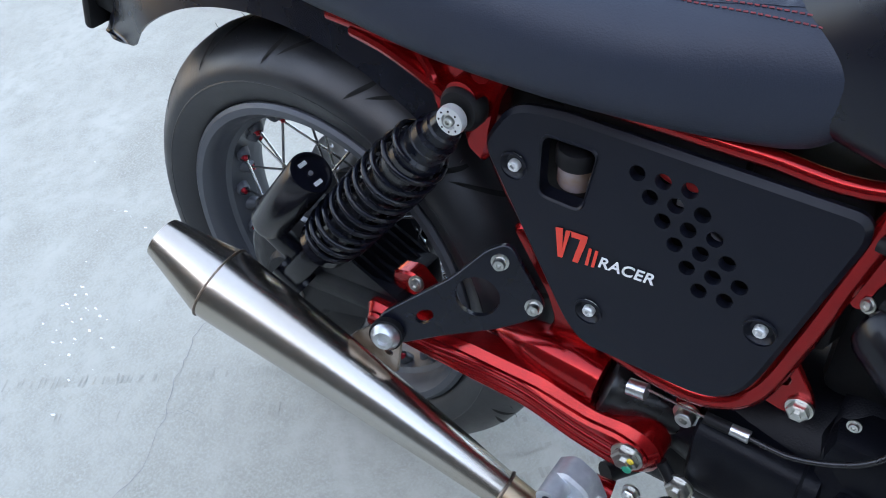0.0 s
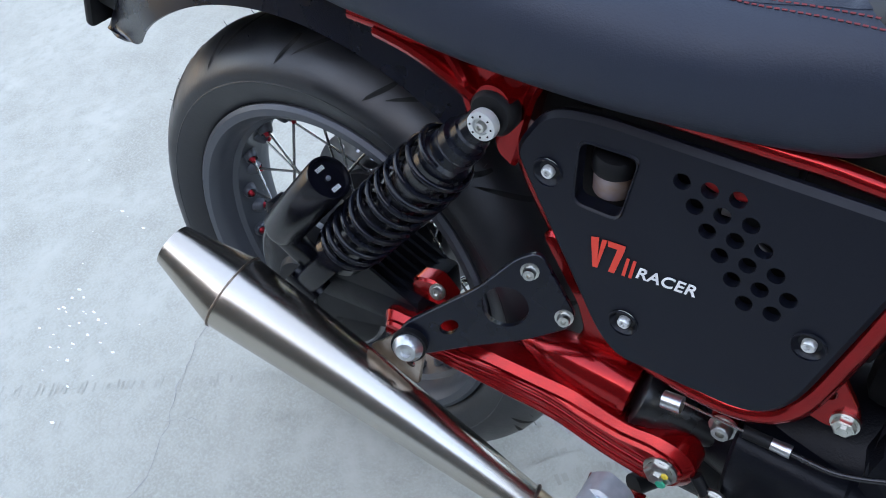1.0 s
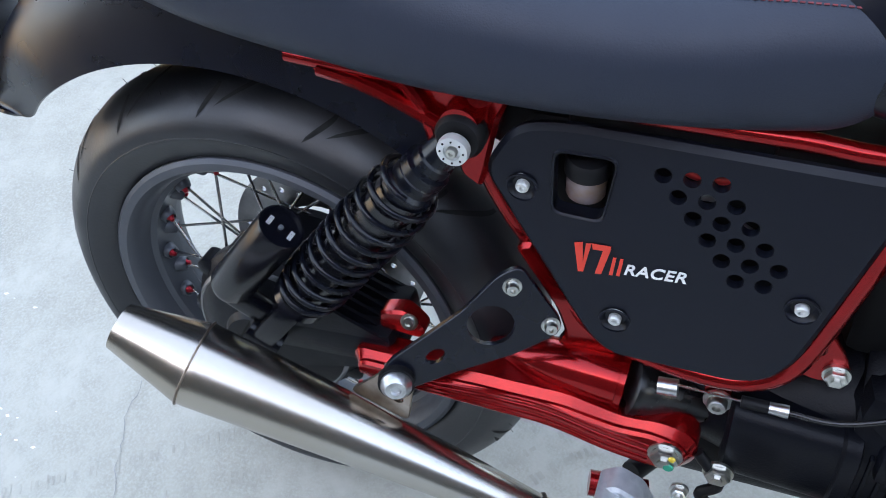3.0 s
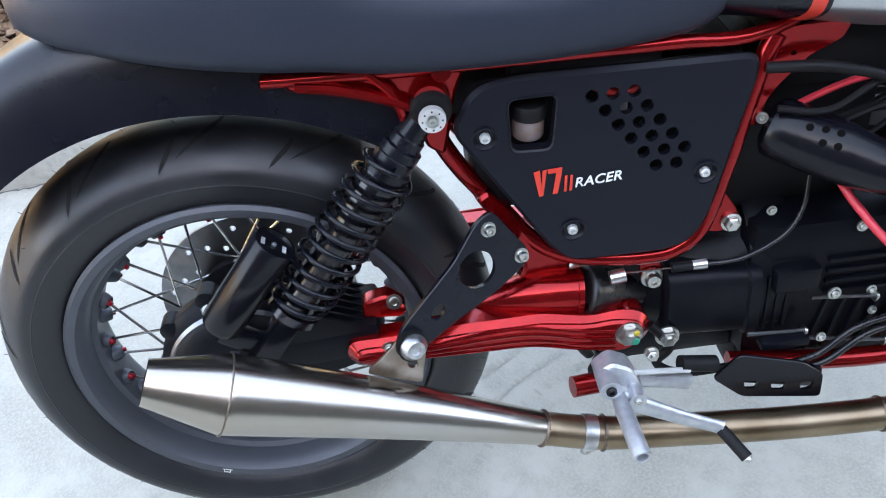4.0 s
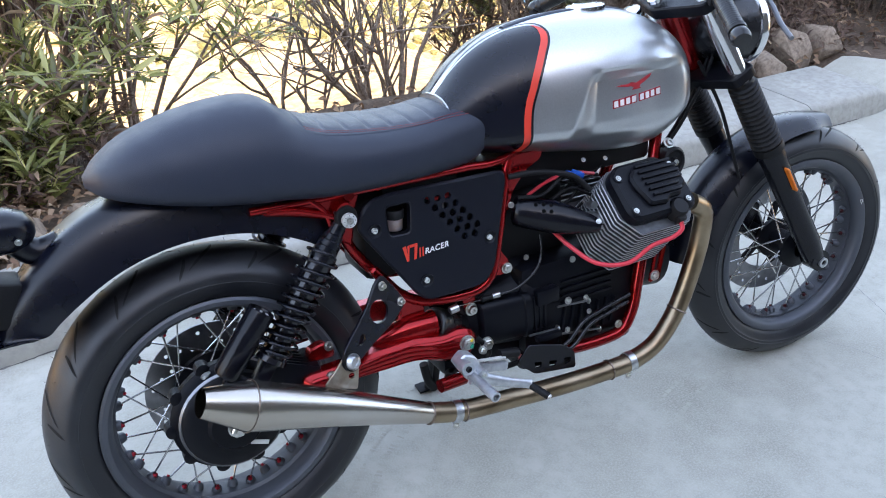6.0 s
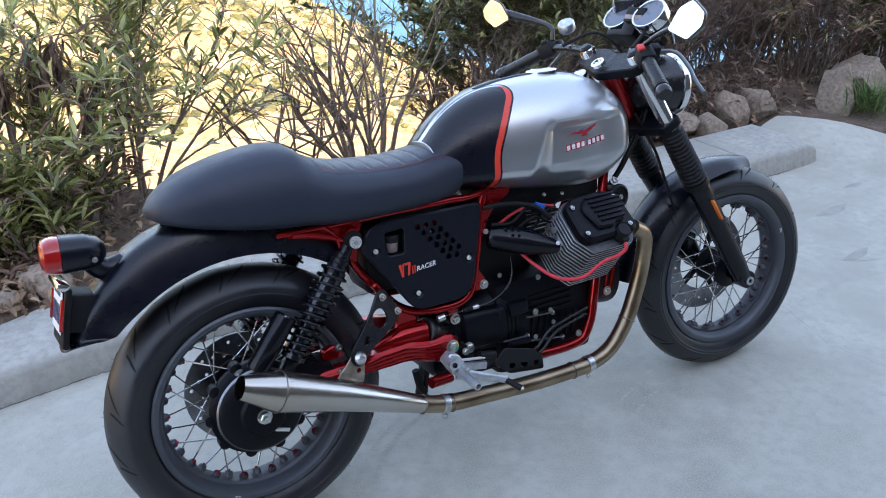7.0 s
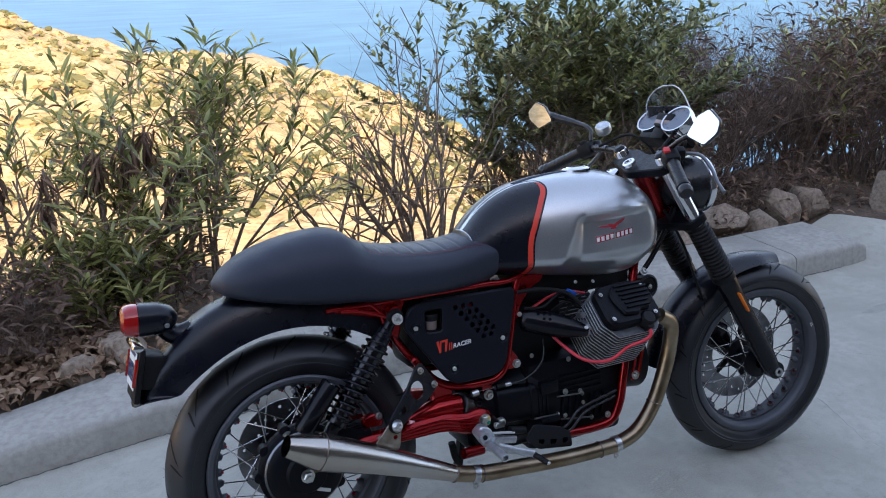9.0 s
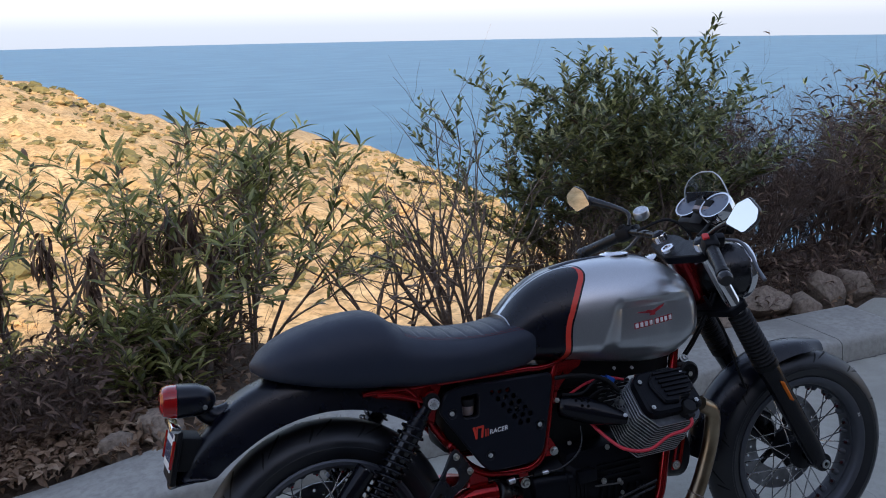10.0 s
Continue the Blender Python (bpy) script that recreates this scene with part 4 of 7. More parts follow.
weld_ring(EX[1], Vector(EX[0]) - Vector(EX[2]), 0.0436, muffler, 0.0022)
bm = bm_new()
tube(bm, [(*p, 0.0205) for p in EX[3:6]] + [(*p, 0.0205) for p in EX[6:]], 0.0205, 28, 8)
pipe = part("exhaust_pipe", bm, BRONZE, bike, "heat-tinted steel exhaust pipe")
for k, t in ((3, 0), (4, 1), (7, 0), (10, 0)):
    p, q = Vector(EX[k]), Vector(EX[k + 1]) - Vector(EX[k - 1])
    weld_ring(p, q, 0.0208, pipe, 0.004)
for at, nx in (((0.402, -0.1735, 0.2350), (1, 0, -0.25)), ((0.825, -0.176, 0.2038), (1, 0, 0.05))):
    bm = bm_new()
    m = frame_of(Vector(at), nx)
    lathe(bm, [(0.0206, -0.0085), (0.0224, -0.008), (0.0224, 0.008), (0.0206, 0.0085)], m, 32)
    c = part("pipe_clamp", bm, ALLOY, pipe, "bright band clamp")
    bolt("clamp_bolt", m @ Vector((0.0, 0, 0)) + Vector((0.0, 0.002, -0.034)), (0.3, -0.9, -0.3), 0.006, pipe, ZINC)
    bm = bm_new()
    box(bm, (0.012, 0.008, 0.022), Matrix.Translation(m @ Vector((0, 0, 0)) + Vector((0, 0.004, -0.03))), 0.002)
    part("clamp_lug", bm, ALLOY, c)
# hanger tab welded to the silencer
bm = bm_new()
plate(bm, rounded([(0.150, 0.378), (0.212, 0.352), (0.222, 0.408), (0.214, 0.425), (0.194, 0.425), (0.178, 0.405)], 0.008, 4), [ring2(0.204, 0.384, 0.006, 14), ring2(0.203, 0.411, 0.006, 12)], 0.004, side_at(-0.168), 0.0008)
part("hanger_tab", bm, TINTED, muffler, "heat-tinted steel hanger tab")

# side panel with its window, holes, bolts and lettering
PANEL_OUT = [(0.275, 0.628), (0.300, 0.672), (0.342, 0.679), (0.590, 0.672), (0.596, 0.655), (0.548, 0.482), (0.520, 0.454), (0.396, 0.455), (0.374, 0.474)]
HOLES = [(0.4215 + 0.0135 * r + 0.0217 * c, 0.6490 - 0.0171 * r) for r in range(6) for c in range(3 if r < 5 else 2)]
WINDOW = rounded([(0.336, 0.655), (0.386, 0.655), (0.378, 0.598), (0.337, 0.600)], 0.009, 4)
PANEL_BOLTS = [(0.310, 0.617), (0.398, 0.497), (0.543, 0.547)]


def skew(bm):
    """The panel stands out a little more towards its foot."""
    for v in bm.verts:
        v.co.y -= (0.63 - v.co.z) * 0.10


for s in (1, -1):
    bm = bm_new()
    if s == 1:
        plate(bm, rounded(PANEL_OUT, [0.016, 0.022, 0.02, 0.012, 0.014, 0.03, 0.03, 0.014, 0.014], 5), [WINDOW] + [ring2(x, z, 0.0069, 16) for x, z in HOLES] + [ring2(x, z, 0.0132, 24) for x, z in PANEL_BOLTS], 0.009, side_at(-0.091), 0.0045)
    else:
        plate(bm, rounded(PANEL_OUT, 0.018, 5), [], 0.012, Matrix.Diagonal((1, -1, 1, 1)) @ side_at(-0.088), 0.005)
    if s == 1:
        skew(bm)
    panel_ob = part("side_panel", bm, PANEL, bike, "matte black side panel with round holes and a window" if s == 1 else "matte black side panel")
    if s == 1:
        panel = panel_ob
bm = bm_new()
win2 = [(0.361 + (x - 0.361) * 1.10, 0.627 + (z - 0.627) * 1.12) for x, z in WINDOW]
loop_a = [side_at(-0.1005) @ Vector((x, z, 0)) for x, z in WINDOW]
loft(bm, [[side_at(-0.0995) @ Vector((x, z, 0)) for x, z in win2], [side_at(-0.1018) @ Vector((0.361 + (x - 0.361) * 1.06, 0.627 + (z - 0.627) * 1.07, 0)) for x, z in WINDOW], loop_a, [side_at(-0.086) @ Vector((x, z, 0)) for x, z in WINDOW]], caps=False)
skew(bm)
part("window_lip", bm, PANEL, panel)
for x, z in PANEL_BOLTS:
    y = -0.1000 - (0.63 - z) * 0.10
    bm = bm_new()
    lathe(bm, [(0.0142, -0.0010), (0.0139, 0.0006), (0.0128, 0.0005), (0.0112, -0.0020), (0.0090, -0.0042), (0.0, -0.0045)], frame_of(Vector((x, y, z)), (0, -1, -0.1)), 24)
    part("bolt_recess", bm, PANEL, panel)
    bolt("panel_bolt", (x, y + 0.0035, z), (0, -1, -0.1), 0.0057, panel, CAPSILVER, 0.005, False, "silver dome-head bolt")


def flat_mesh(bm, polys, m, depth=0.0006):
    for poly in polys:
        plate(bm, poly, [], depth, m)


LM = Matrix(((1, 0, 0, 0), (0, 0, -1, 0), (0, 1, 0, 0), (0, 0, 0, 1)))
lm = Matrix.Translation((0.3575, -0.1094, 0.5440)) @ Matrix.Rotation(radians(-5.5), 4, "X") @ LM
bm = bm_new()
k = 0.001
flat_mesh(bm, [[(0, 29 * k), (7 * k, 31 * k), (8.5 * k, 10 * k), (10 * k, 30 * k), (14.5 * k, 31 * k), (9.5 * k, 0.5 * k), (5 * k, 0)], [(15 * k, 31 * k), (31 * k, 31.5 * k), (30.5 * k, 26 * k), (25 * k, 1.5 * k), (19.5 * k, 1 * k), (24.5 * k, 26 * k), (16 * k, 25.5 * k)], [(33.5 * k, 21 * k), (36.3 * k, 21 * k), (34.5 * k, 2.5 * k), (31.5 * k, 2.5 * k)], [(39.5 * k, 21 * k), (42.3 * k, 21 * k), (40.5 * k, 3 * k), (37.5 * k, 3 * k)]], lm)
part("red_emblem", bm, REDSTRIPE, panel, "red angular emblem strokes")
cu = bpy.data.curves.new("lettering", "FONT")
cu.body, cu.size, cu.extrude, cu.shear, cu.space_character, cu.offset = "RACER", 0.0152, 0.0003, 0.20, 1.05, 0.00025
tmp = bpy.data.objects.new("lettering", cu)
scene.collection.objects.link(tmp)
dg = bpy.context.evaluated_depsgraph_get()
me = bpy.data.meshes.new_from_object(tmp.evaluated_get(dg))
bpy.data.objects.remove(tmp)
bm = bm_new()
bm.from_mesh(me)
bm.transform(lm @ Matrix.Translation((0.0430, 0.0060, 0.0004)) @ Matrix.Diagonal((1.06, 1, 1, 1)))
for v in bm.verts:
    v.co.z += 0.06 * (v.co.x - 0.40)
part("lettering", bm, OFFWHITE, panel, "white slanted lettering")
# fluid reservoir behind the window
bm = bm_new()
fm = frame_of(Vector((0.358, -0.074, 0.603)), (0.05, -0.10, 1))
lathe(bm, [(0.0, 0.0), (0.0165, 0.0), (0.0175, 0.003), (0.0175, 0.024), (0.0, 0.024)], fm, 28)
flr = part("fluid_reservoir", bm, AMBER, bike, "translucent amber brake fluid reservoir")
bm = bm_new()
lathe(bm, [(0.0178, 0.023), (0.0195, 0.024), (0.0195, 0.037), (0.0175, 0.040), (0.0, 0.040)], fm, 28)
part("cap", bm, PLASTIC, flr, "black cap")
hexnut("reservoir_screw", fm @ Vector((-0.02, -0.008, 0.02)), (-0.5, -0.8, 0), 0.004, flr, ZINC)
# airbox stretched forward as dark filler for the space behind the panel
bm = bm_new()
box(bm, (0.30, 0.135, 0.17), pose(0.445, 0, 0.585), 0.02)
box(bm, (0.16, 0.16, 0.05), pose(0.42, 0, 0.675), 0.01)
box(bm, (0.10, 0.12, 0.07), pose(0.315, 0, 0.66), 0.01)
part("airbox", bm, PLASTIC, bike, "black plastic airbox with added dark filler")
bm = bm_new()
box(bm, (0.012, 0.004, 0.016), pose(0.457, -0.080, 0.627), 0.001)
part("metal_clip", bm, ALLOY, bike, "bright metal clip seen through the holes")
bm = bm_new()
box(bm, (0.02, 0.004, 0.006), pose(0.487, -0.078, 0.597, 0, 30, 0), 0.001)
part("metal_clip", bm, ALLOY, bike, "bright metal clip seen through the holes")
rod("wiring", [(0.425, -0.079, 0.652), (0.443, -0.081, 0.643), (0.466, -0.081, 0.642), (0.490, -0.079, 0.652)], 0.0045, REDFLAT, bike, "red wires behind the panel")

# dark filler boxes added to close the bright gaps under the tank
bm = bm_new()
box(bm, (0.36, 0.12, 0.085), pose(0.80, 0, 0.648), 0.015)
box(bm, (0.17, 0.11, 0.22), pose(0.675, 0.01, 0.555), 0.015)
part("dark_filler", bm, PLASTIC, bike, "added dark filler under the tank")

# frame
LOOP = [(0.256, -0.056, 0.640), (0.265, -0.057, 0.599), (0.285, -0.059, 0.560), (0.312, -0.062, 0.522), (0.334, -0.066, 0.493), (0.354, -0.072, 0.468), (0.383, -0.082, 0.449), (0.424, -0.090, 0.439), (0.480, -0.096, 0.436), (0.520, -0.095, 0.440), (0.551, -0.092, 0.466), (0.572, -0.088, 0.536), (0.588, -0.085, 0.603), (0.602, -0.083, 0.660), (0.612, -0.082, 0.685)]
RAIL = [(0.095, -0.080, 0.700), (0.16, -0.085, 0.699), (0.26, -0.086, 0.696), (0.42, -0.087, 0.693), (0.51, -0.087, 0.691), (0.60, -0.084, 0.690), (0.75, -0.05, 0.73), (0.92, -0.04, 0.765), (1.02, -0.03, 0.79)]
CRADLE = [(0.60, -0.10, 0.250), (0.706, -0.106, 0.240), (0.800, -0.107, 0.234), (0.860, -0.107, 0.243), (0.890, -0.106, 0.285), (0.905, -0.104, 0.340), (0.925, -0.10, 0.42), (0.948, -0.09, 0.50), (0.99, -0.06, 0.63), (1.03, -0.03, 0.74)]
fr = None
for s in (1, -1):
    bm = bm_new()
    tube(bm, [(x, y * s, z) for x, y, z in RAIL], 0.0075, 14, 6)
    ob = part("frame_rail", bm, RED, bike, "metallic red upper frame rail")
    fr = fr or ob
    rod("frame_loop", [(x, y * s, z) for x, y, z in LOOP], 0.0105, RED, bike, "metallic red frame loop round the panel", 14)
    rod("frame_cradle", [(x, y * s, z) for x, y, z in CRADLE], 0.013, RED, bike, "metallic red lower cradle tube", 14)
    bm = bm_new()
    plate(bm, rounded([(0.114, 0.704), (0.30, 0.696), (0.286, 0.668), (0.274, 0.615), (0.268, 0.594), (0.250, 0.606), (0.242, 0.640), (0.224, 0.657), (0.170, 0.674), (0.118, 0.688)], 0.006, 3), [], 0.03, Matrix.Diagonal((1, s, 1, 1)) @ side_at(-0.056), 0.004)
    g = part("shock_gusset", bm, RED, bike, "red pressed gusset at the shock mount")
    bm = bm_new()
    tube(bm, [(0.128, -0.088 * s, 0.694), (0.17, -0.092 * s, 0.688), (0.215, -0.094 * s, 0.672), (0.25, -0.095 * s, 0.655)], 0.006, 8, 5)
    tube(bm, [(0.20, -0.09 * s, 0.70), (0.222, -0.094 * s, 0.676), (0.232, -0.092 * s, 0.64)], 0.005, 8, 5)
    lathe(bm, [(0.0, 0.0), (0.019, 0.0), (0.017, 0.026), (0.0, 0.026)], frame_of(Vector((0.258, -0.078 * s, 0.668)), (0, -s, 0)), 20)
    lathe(bm, [(0.0, 0.0), (0.012, 0.0), (0.010, 0.012), (0.0, 0.013)], frame_of(Vector((0.272, -0.082 * s, 0.690)), (0, -s, 0.3)), 16)
    part("pressing", bm, RED, g)
bm = bm_new()
plate(bm, rounded([(0.520, 0.462), (0.556, 0.535), (0.592, 0.480), (0.600, 0.458), (0.575, 0.448)], 0.006, 3), [ring2(0.568, 0.486, 0.007, 12)], 0.006, side_at(-0.080), 0.001)
part("gusset_plate", bm, RED, bike, "red frame gusset plate")
bm = bm_new()
plate(bm, rounded([(0.478, 0.45), (0.512, 0.45), (0.508, 0.388), (0.486, 0.388)], 0.005, 3), [], 0.006, side_at(-0.080), 0.001)
part("gusset_plate", bm, RED, bike, "red frame gusset plate")
bm = bm_new()
plate(bm, rounded([(0.296, 0.530), (0.312, 0.540), (0.372, 0.448), (0.402, 0.432), (0.398, 0.396), (0.345, 0.378), (0.322, 0.372), (0.348, 0.430), (0.338, 0.462)], 0.008, 3), [], 0.016, side_at(-0.066), 0.004)
part("gusset_plate", bm, RED, bike, "red frame gusset plate")
hexnut("gusset_bolt", (0.587, -0.088, 0.462), (0, -1, 0), 0.0088, bike, ZINC, 0.008, "zinc bolt with yellow paint")
bolt("gusset_bolt", (0.498, -0.09, 0.396), (0, -1, 0), 0.0095, bike, ZINC, 0.01, True, "zinc socket bolt")
rod("headstock", [(1.135, -0.02, 0.765), (1.060, -0.02, 0.912)], 0.028, RED, bike, "red steering head", 24, 1)
rod("head_bearing", [(1.062, -0.02, 0.908), (1.058, -0.02, 0.916)], 0.030, ALLOY, bike, "bright steering head bearing ring", 24, 1)
bm = bm_new()
plate(bm, rounded([(0.590, 0.655), (0.606, 0.692), (0.690, 0.692), (0.682, 0.672), (0.650, 0.657), (0.622, 0.628), (0.611, 0.612), (0.604, 0.582), (0.594, 0.584)], 0.005, 3), [ring2(0.632, 0.662, 0.003, 8)], 0.005, side_at(-0.079), 0.001)
part("tank_bracket", bm, RED, bike, "red tank bracket plate")
# slotted plate on the front down tube
bm = bm_new()
plate(bm, rounded([(0.914, 0.352), (0.942, 0.352), (0.966, 0.448), (0.938, 0.452)], 0.006, 3), [rounded([(0.927, 0.378), (0.938, 0.378), (0.951, 0.432), (0.940, 0.432)], 0.003, 3)], 0.005, side_at(-0.130), 0.001)
part("slotted_plate", bm, RED, bike, "red slotted engine mount plate")
bolt("mount_bolt", (0.928, -0.136, 0.366), (0, -1, 0), 0.0085, bike)
bolt("mount_bolt", (0.951, -0.136, 0.442), (0, -1, 0), 0.0075, bike)

# engine
W_AX, V_AX = Vector((0, -0.7071, 0.7071)), Vector((0, 0.7071, 0.7071))
bm = bm_new()
box(bm, (0.30, 0.20, 0.22), pose(0.76, 0, 0.345), 0.03)
box(bm, (0.30, 0.17, 0.09), pose(0.76, 0, 0.245), 0.02)
lathe(bm, [(0.0, 0.0), (0.105, 0.0), (0.11, 0.01), (0.11, 0.05), (0.0, 0.05)], frame_of(Vector((0.615, 0, 0.36)), (1, 0, 0)), 32)
lathe(bm, [(0.0, 0.0), (0.085, 0.0), (0.10, 0.10), (0.0, 0.10)], frame_of(Vector((0.90, 0, 0.38)), (1, 0, 0)), 32)
case = part("engine_case", bm, CASE, bike, "black cast engine case")
bm = bm_new()
box(bm, (0.20, 0.15, 0.085), pose(0.53, 0, 0.288), 0.02)
part("gearbox_sump", bm, CASE, bike, "black cast gearbox sump")
bm = bm_new()
loft(bm, [[Vector((x, w * math.cos(a), z + h * math.sin(a))) for a in np.linspace(0, 2 * math.pi, 25)[:-1]] for x, w, z, h in ((0.43, 0.055, 0.36, 0.05), (0.48, 0.085, 0.355, 0.07), (0.55, 0.10, 0.35, 0.09), (0.62, 0.105, 0.35, 0.10))])
part("gearbox", bm, CASE, bike, "black cast gearbox")
# starter motor, case ribs, bosses, hoses on the right
bm = bm_new()
loft(bm, [[Vector((x, -0.070 - hy * math.copysign(abs(math.cos(a)) ** 0.45, math.cos(a)), 0.360 - 0.08 * (x - 0.51) + hz * math.copysign(abs(math.sin(a)) ** 0.45, math.sin(a)))) for a in np.linspace(0, 2 * math.pi, 41)[:-1]] for x, hy, hz in ((0.510, 0.034, 0.042), (0.514, 0.041, 0.048), (0.520, 0.043, 0.050), (0.608, 0.043, 0.050), (0.611, 0.047, 0.053), (0.624, 0.047, 0.053), (0.627, 0.040, 0.046), (0.664, 0.038, 0.044), (0.668, 0.030, 0.036))])
starter = part("starter_motor", bm, CASE, bike, "smooth black starter motor")
for k in range(3):
    bm = bm_new()
    box(bm, (0.004, 0.010, 0.080), pose(0.634 + 0.012 * k, -0.107, 0.350), 0.0015)
    part("cast_rib", bm, CASE, starter)
bm = bm_new()
for k in range(7):
    box(bm, (0.006, 0.012, 0.085 - 0.004 * k), pose(0.705 + 0.022 * k, -0.101, 0.30, 0, 12, 0), 0.002)
for k in range(4):
    box(bm, (0.13, 0.010, 0.006), pose(0.77, -0.102, 0.40 - 0.016 * k), 0.002)
box(bm, (0.055, 0.03, 0.035), pose(0.665, -0.105, 0.385), 0.006)
box(bm, (0.06, 0.02, 0.014), pose(0.655, -0.125, 0.30), 0.004)
part("case_ribs", bm, CASE, case, "cast ribs and bosses")
for x, y, z, r in ((0.708, -0.125, 0.366, 0.0075), (0.70, -0.13, 0.302, 0.006), (0.762, -0.112, 0.352, 0.006), (0.673, -0.070, 0.440, 0.013), (0.735, -0.107, 0.447, 0.0065), (0.847, -0.112, 0.262, 0.0085), (0.82, -0.112, 0.43, 0.0055), (0.63, -0.095, 0.476, 0.0055), (0.772, -0.108, 0.315, 0.0055)):
    bolt("case_bolt", (x, y, z), (0, -1, 0.15), r * 0.75, case, ZINC)
for q in (((0.688, -0.112, 0.352), (0.765, -0.116, 0.346)), ((0.695, -0.114, 0.287), (0.790, -0.117, 0.271)), ((0.612, -0.118, 0.310), (0.682, -0.120, 0.307))):
    rod("long_bolt", q, 0.0026, DISC, case, "long thin steel bolt", 8, 1)
    bolt("bolt_head", q[1], Vector(q[1]) - Vector(q[0]), 0.0052, case, ZINC)
rod("brake_switch", [(0.515, -0.160, 0.318), (0.560, -0.155, 0.306)], 0.010, PLASTIC, bike, "black brake light switch", 16, 1)
rod("oil_line", [(0.640, -0.132, 0.262), (0.70, -0.128, 0.270), (0.745, -0.125, 0.305), (0.80, -0.122, 0.318), (0.875, -0.115, 0.328)], 0.0045, BLACKGLOSS, bike, "thin black metal oil line")
rod("oil_line", [(0.66, -0.130, 0.247), (0.715, -0.128, 0.258), (0.76, -0.125, 0.292), (0.81, -0.122, 0.304), (0.87, -0.115, 0.312)], 0.0045, BLACKGLOSS, bike, "thin black metal oil line")
rod("clutch_cable", [(0.530, -0.101, 0.416), (0.560, -0.102, 0.416), (0.60, -0.106, 0.422), (0.645, -0.102, 0.444), (0.668, -0.092, 0.472), (0.675, -0.08, 0.51)], 0.0028, BLACKGLOSS, bike, "thin black control cable")
bm = bm_new()
tube(bm, [(0.452, -0.101, 0.418), (0.520, -0.101, 0.416)], 0.0013, 8, 1)
part("cable_core", bm, SPOKE, bike, "bare steel cable")
bm = bm_new()
m = frame_of(Vector((0.549, -0.101, 0.416)), (1, -0.02, 0.02))
lathe(bm, [(0.0, -0.008), (0.0056, -0.008), (0.0058, 0.0), (0.0062, 0.002), (0.0062, 0.009), (0.0, 0.009)], m, 14)
part("cable_ferrule", bm, ALLOY, bike, "bright cable ferrule")
bm = bm_new()
tube(bm, [(0.517, -0.101, 0.416), (0.541, -0.101, 0.416)], 0.0058, 12, 1)
part("cable_boot", bm, PLASTIC, bike, "black rubber cable boot")
bm = bm_new()
lathe(bm, [(0.0, -0.009), (0.0085, -0.009), (0.0085, 0.009), (0.0, 0.009)], frame_of(Vector((0.452, -0.104, 0.416)), (1, 0, 0.12)), 14)
part("cable_anchor", bm, ALLOY, bike, "bright cable anchor")


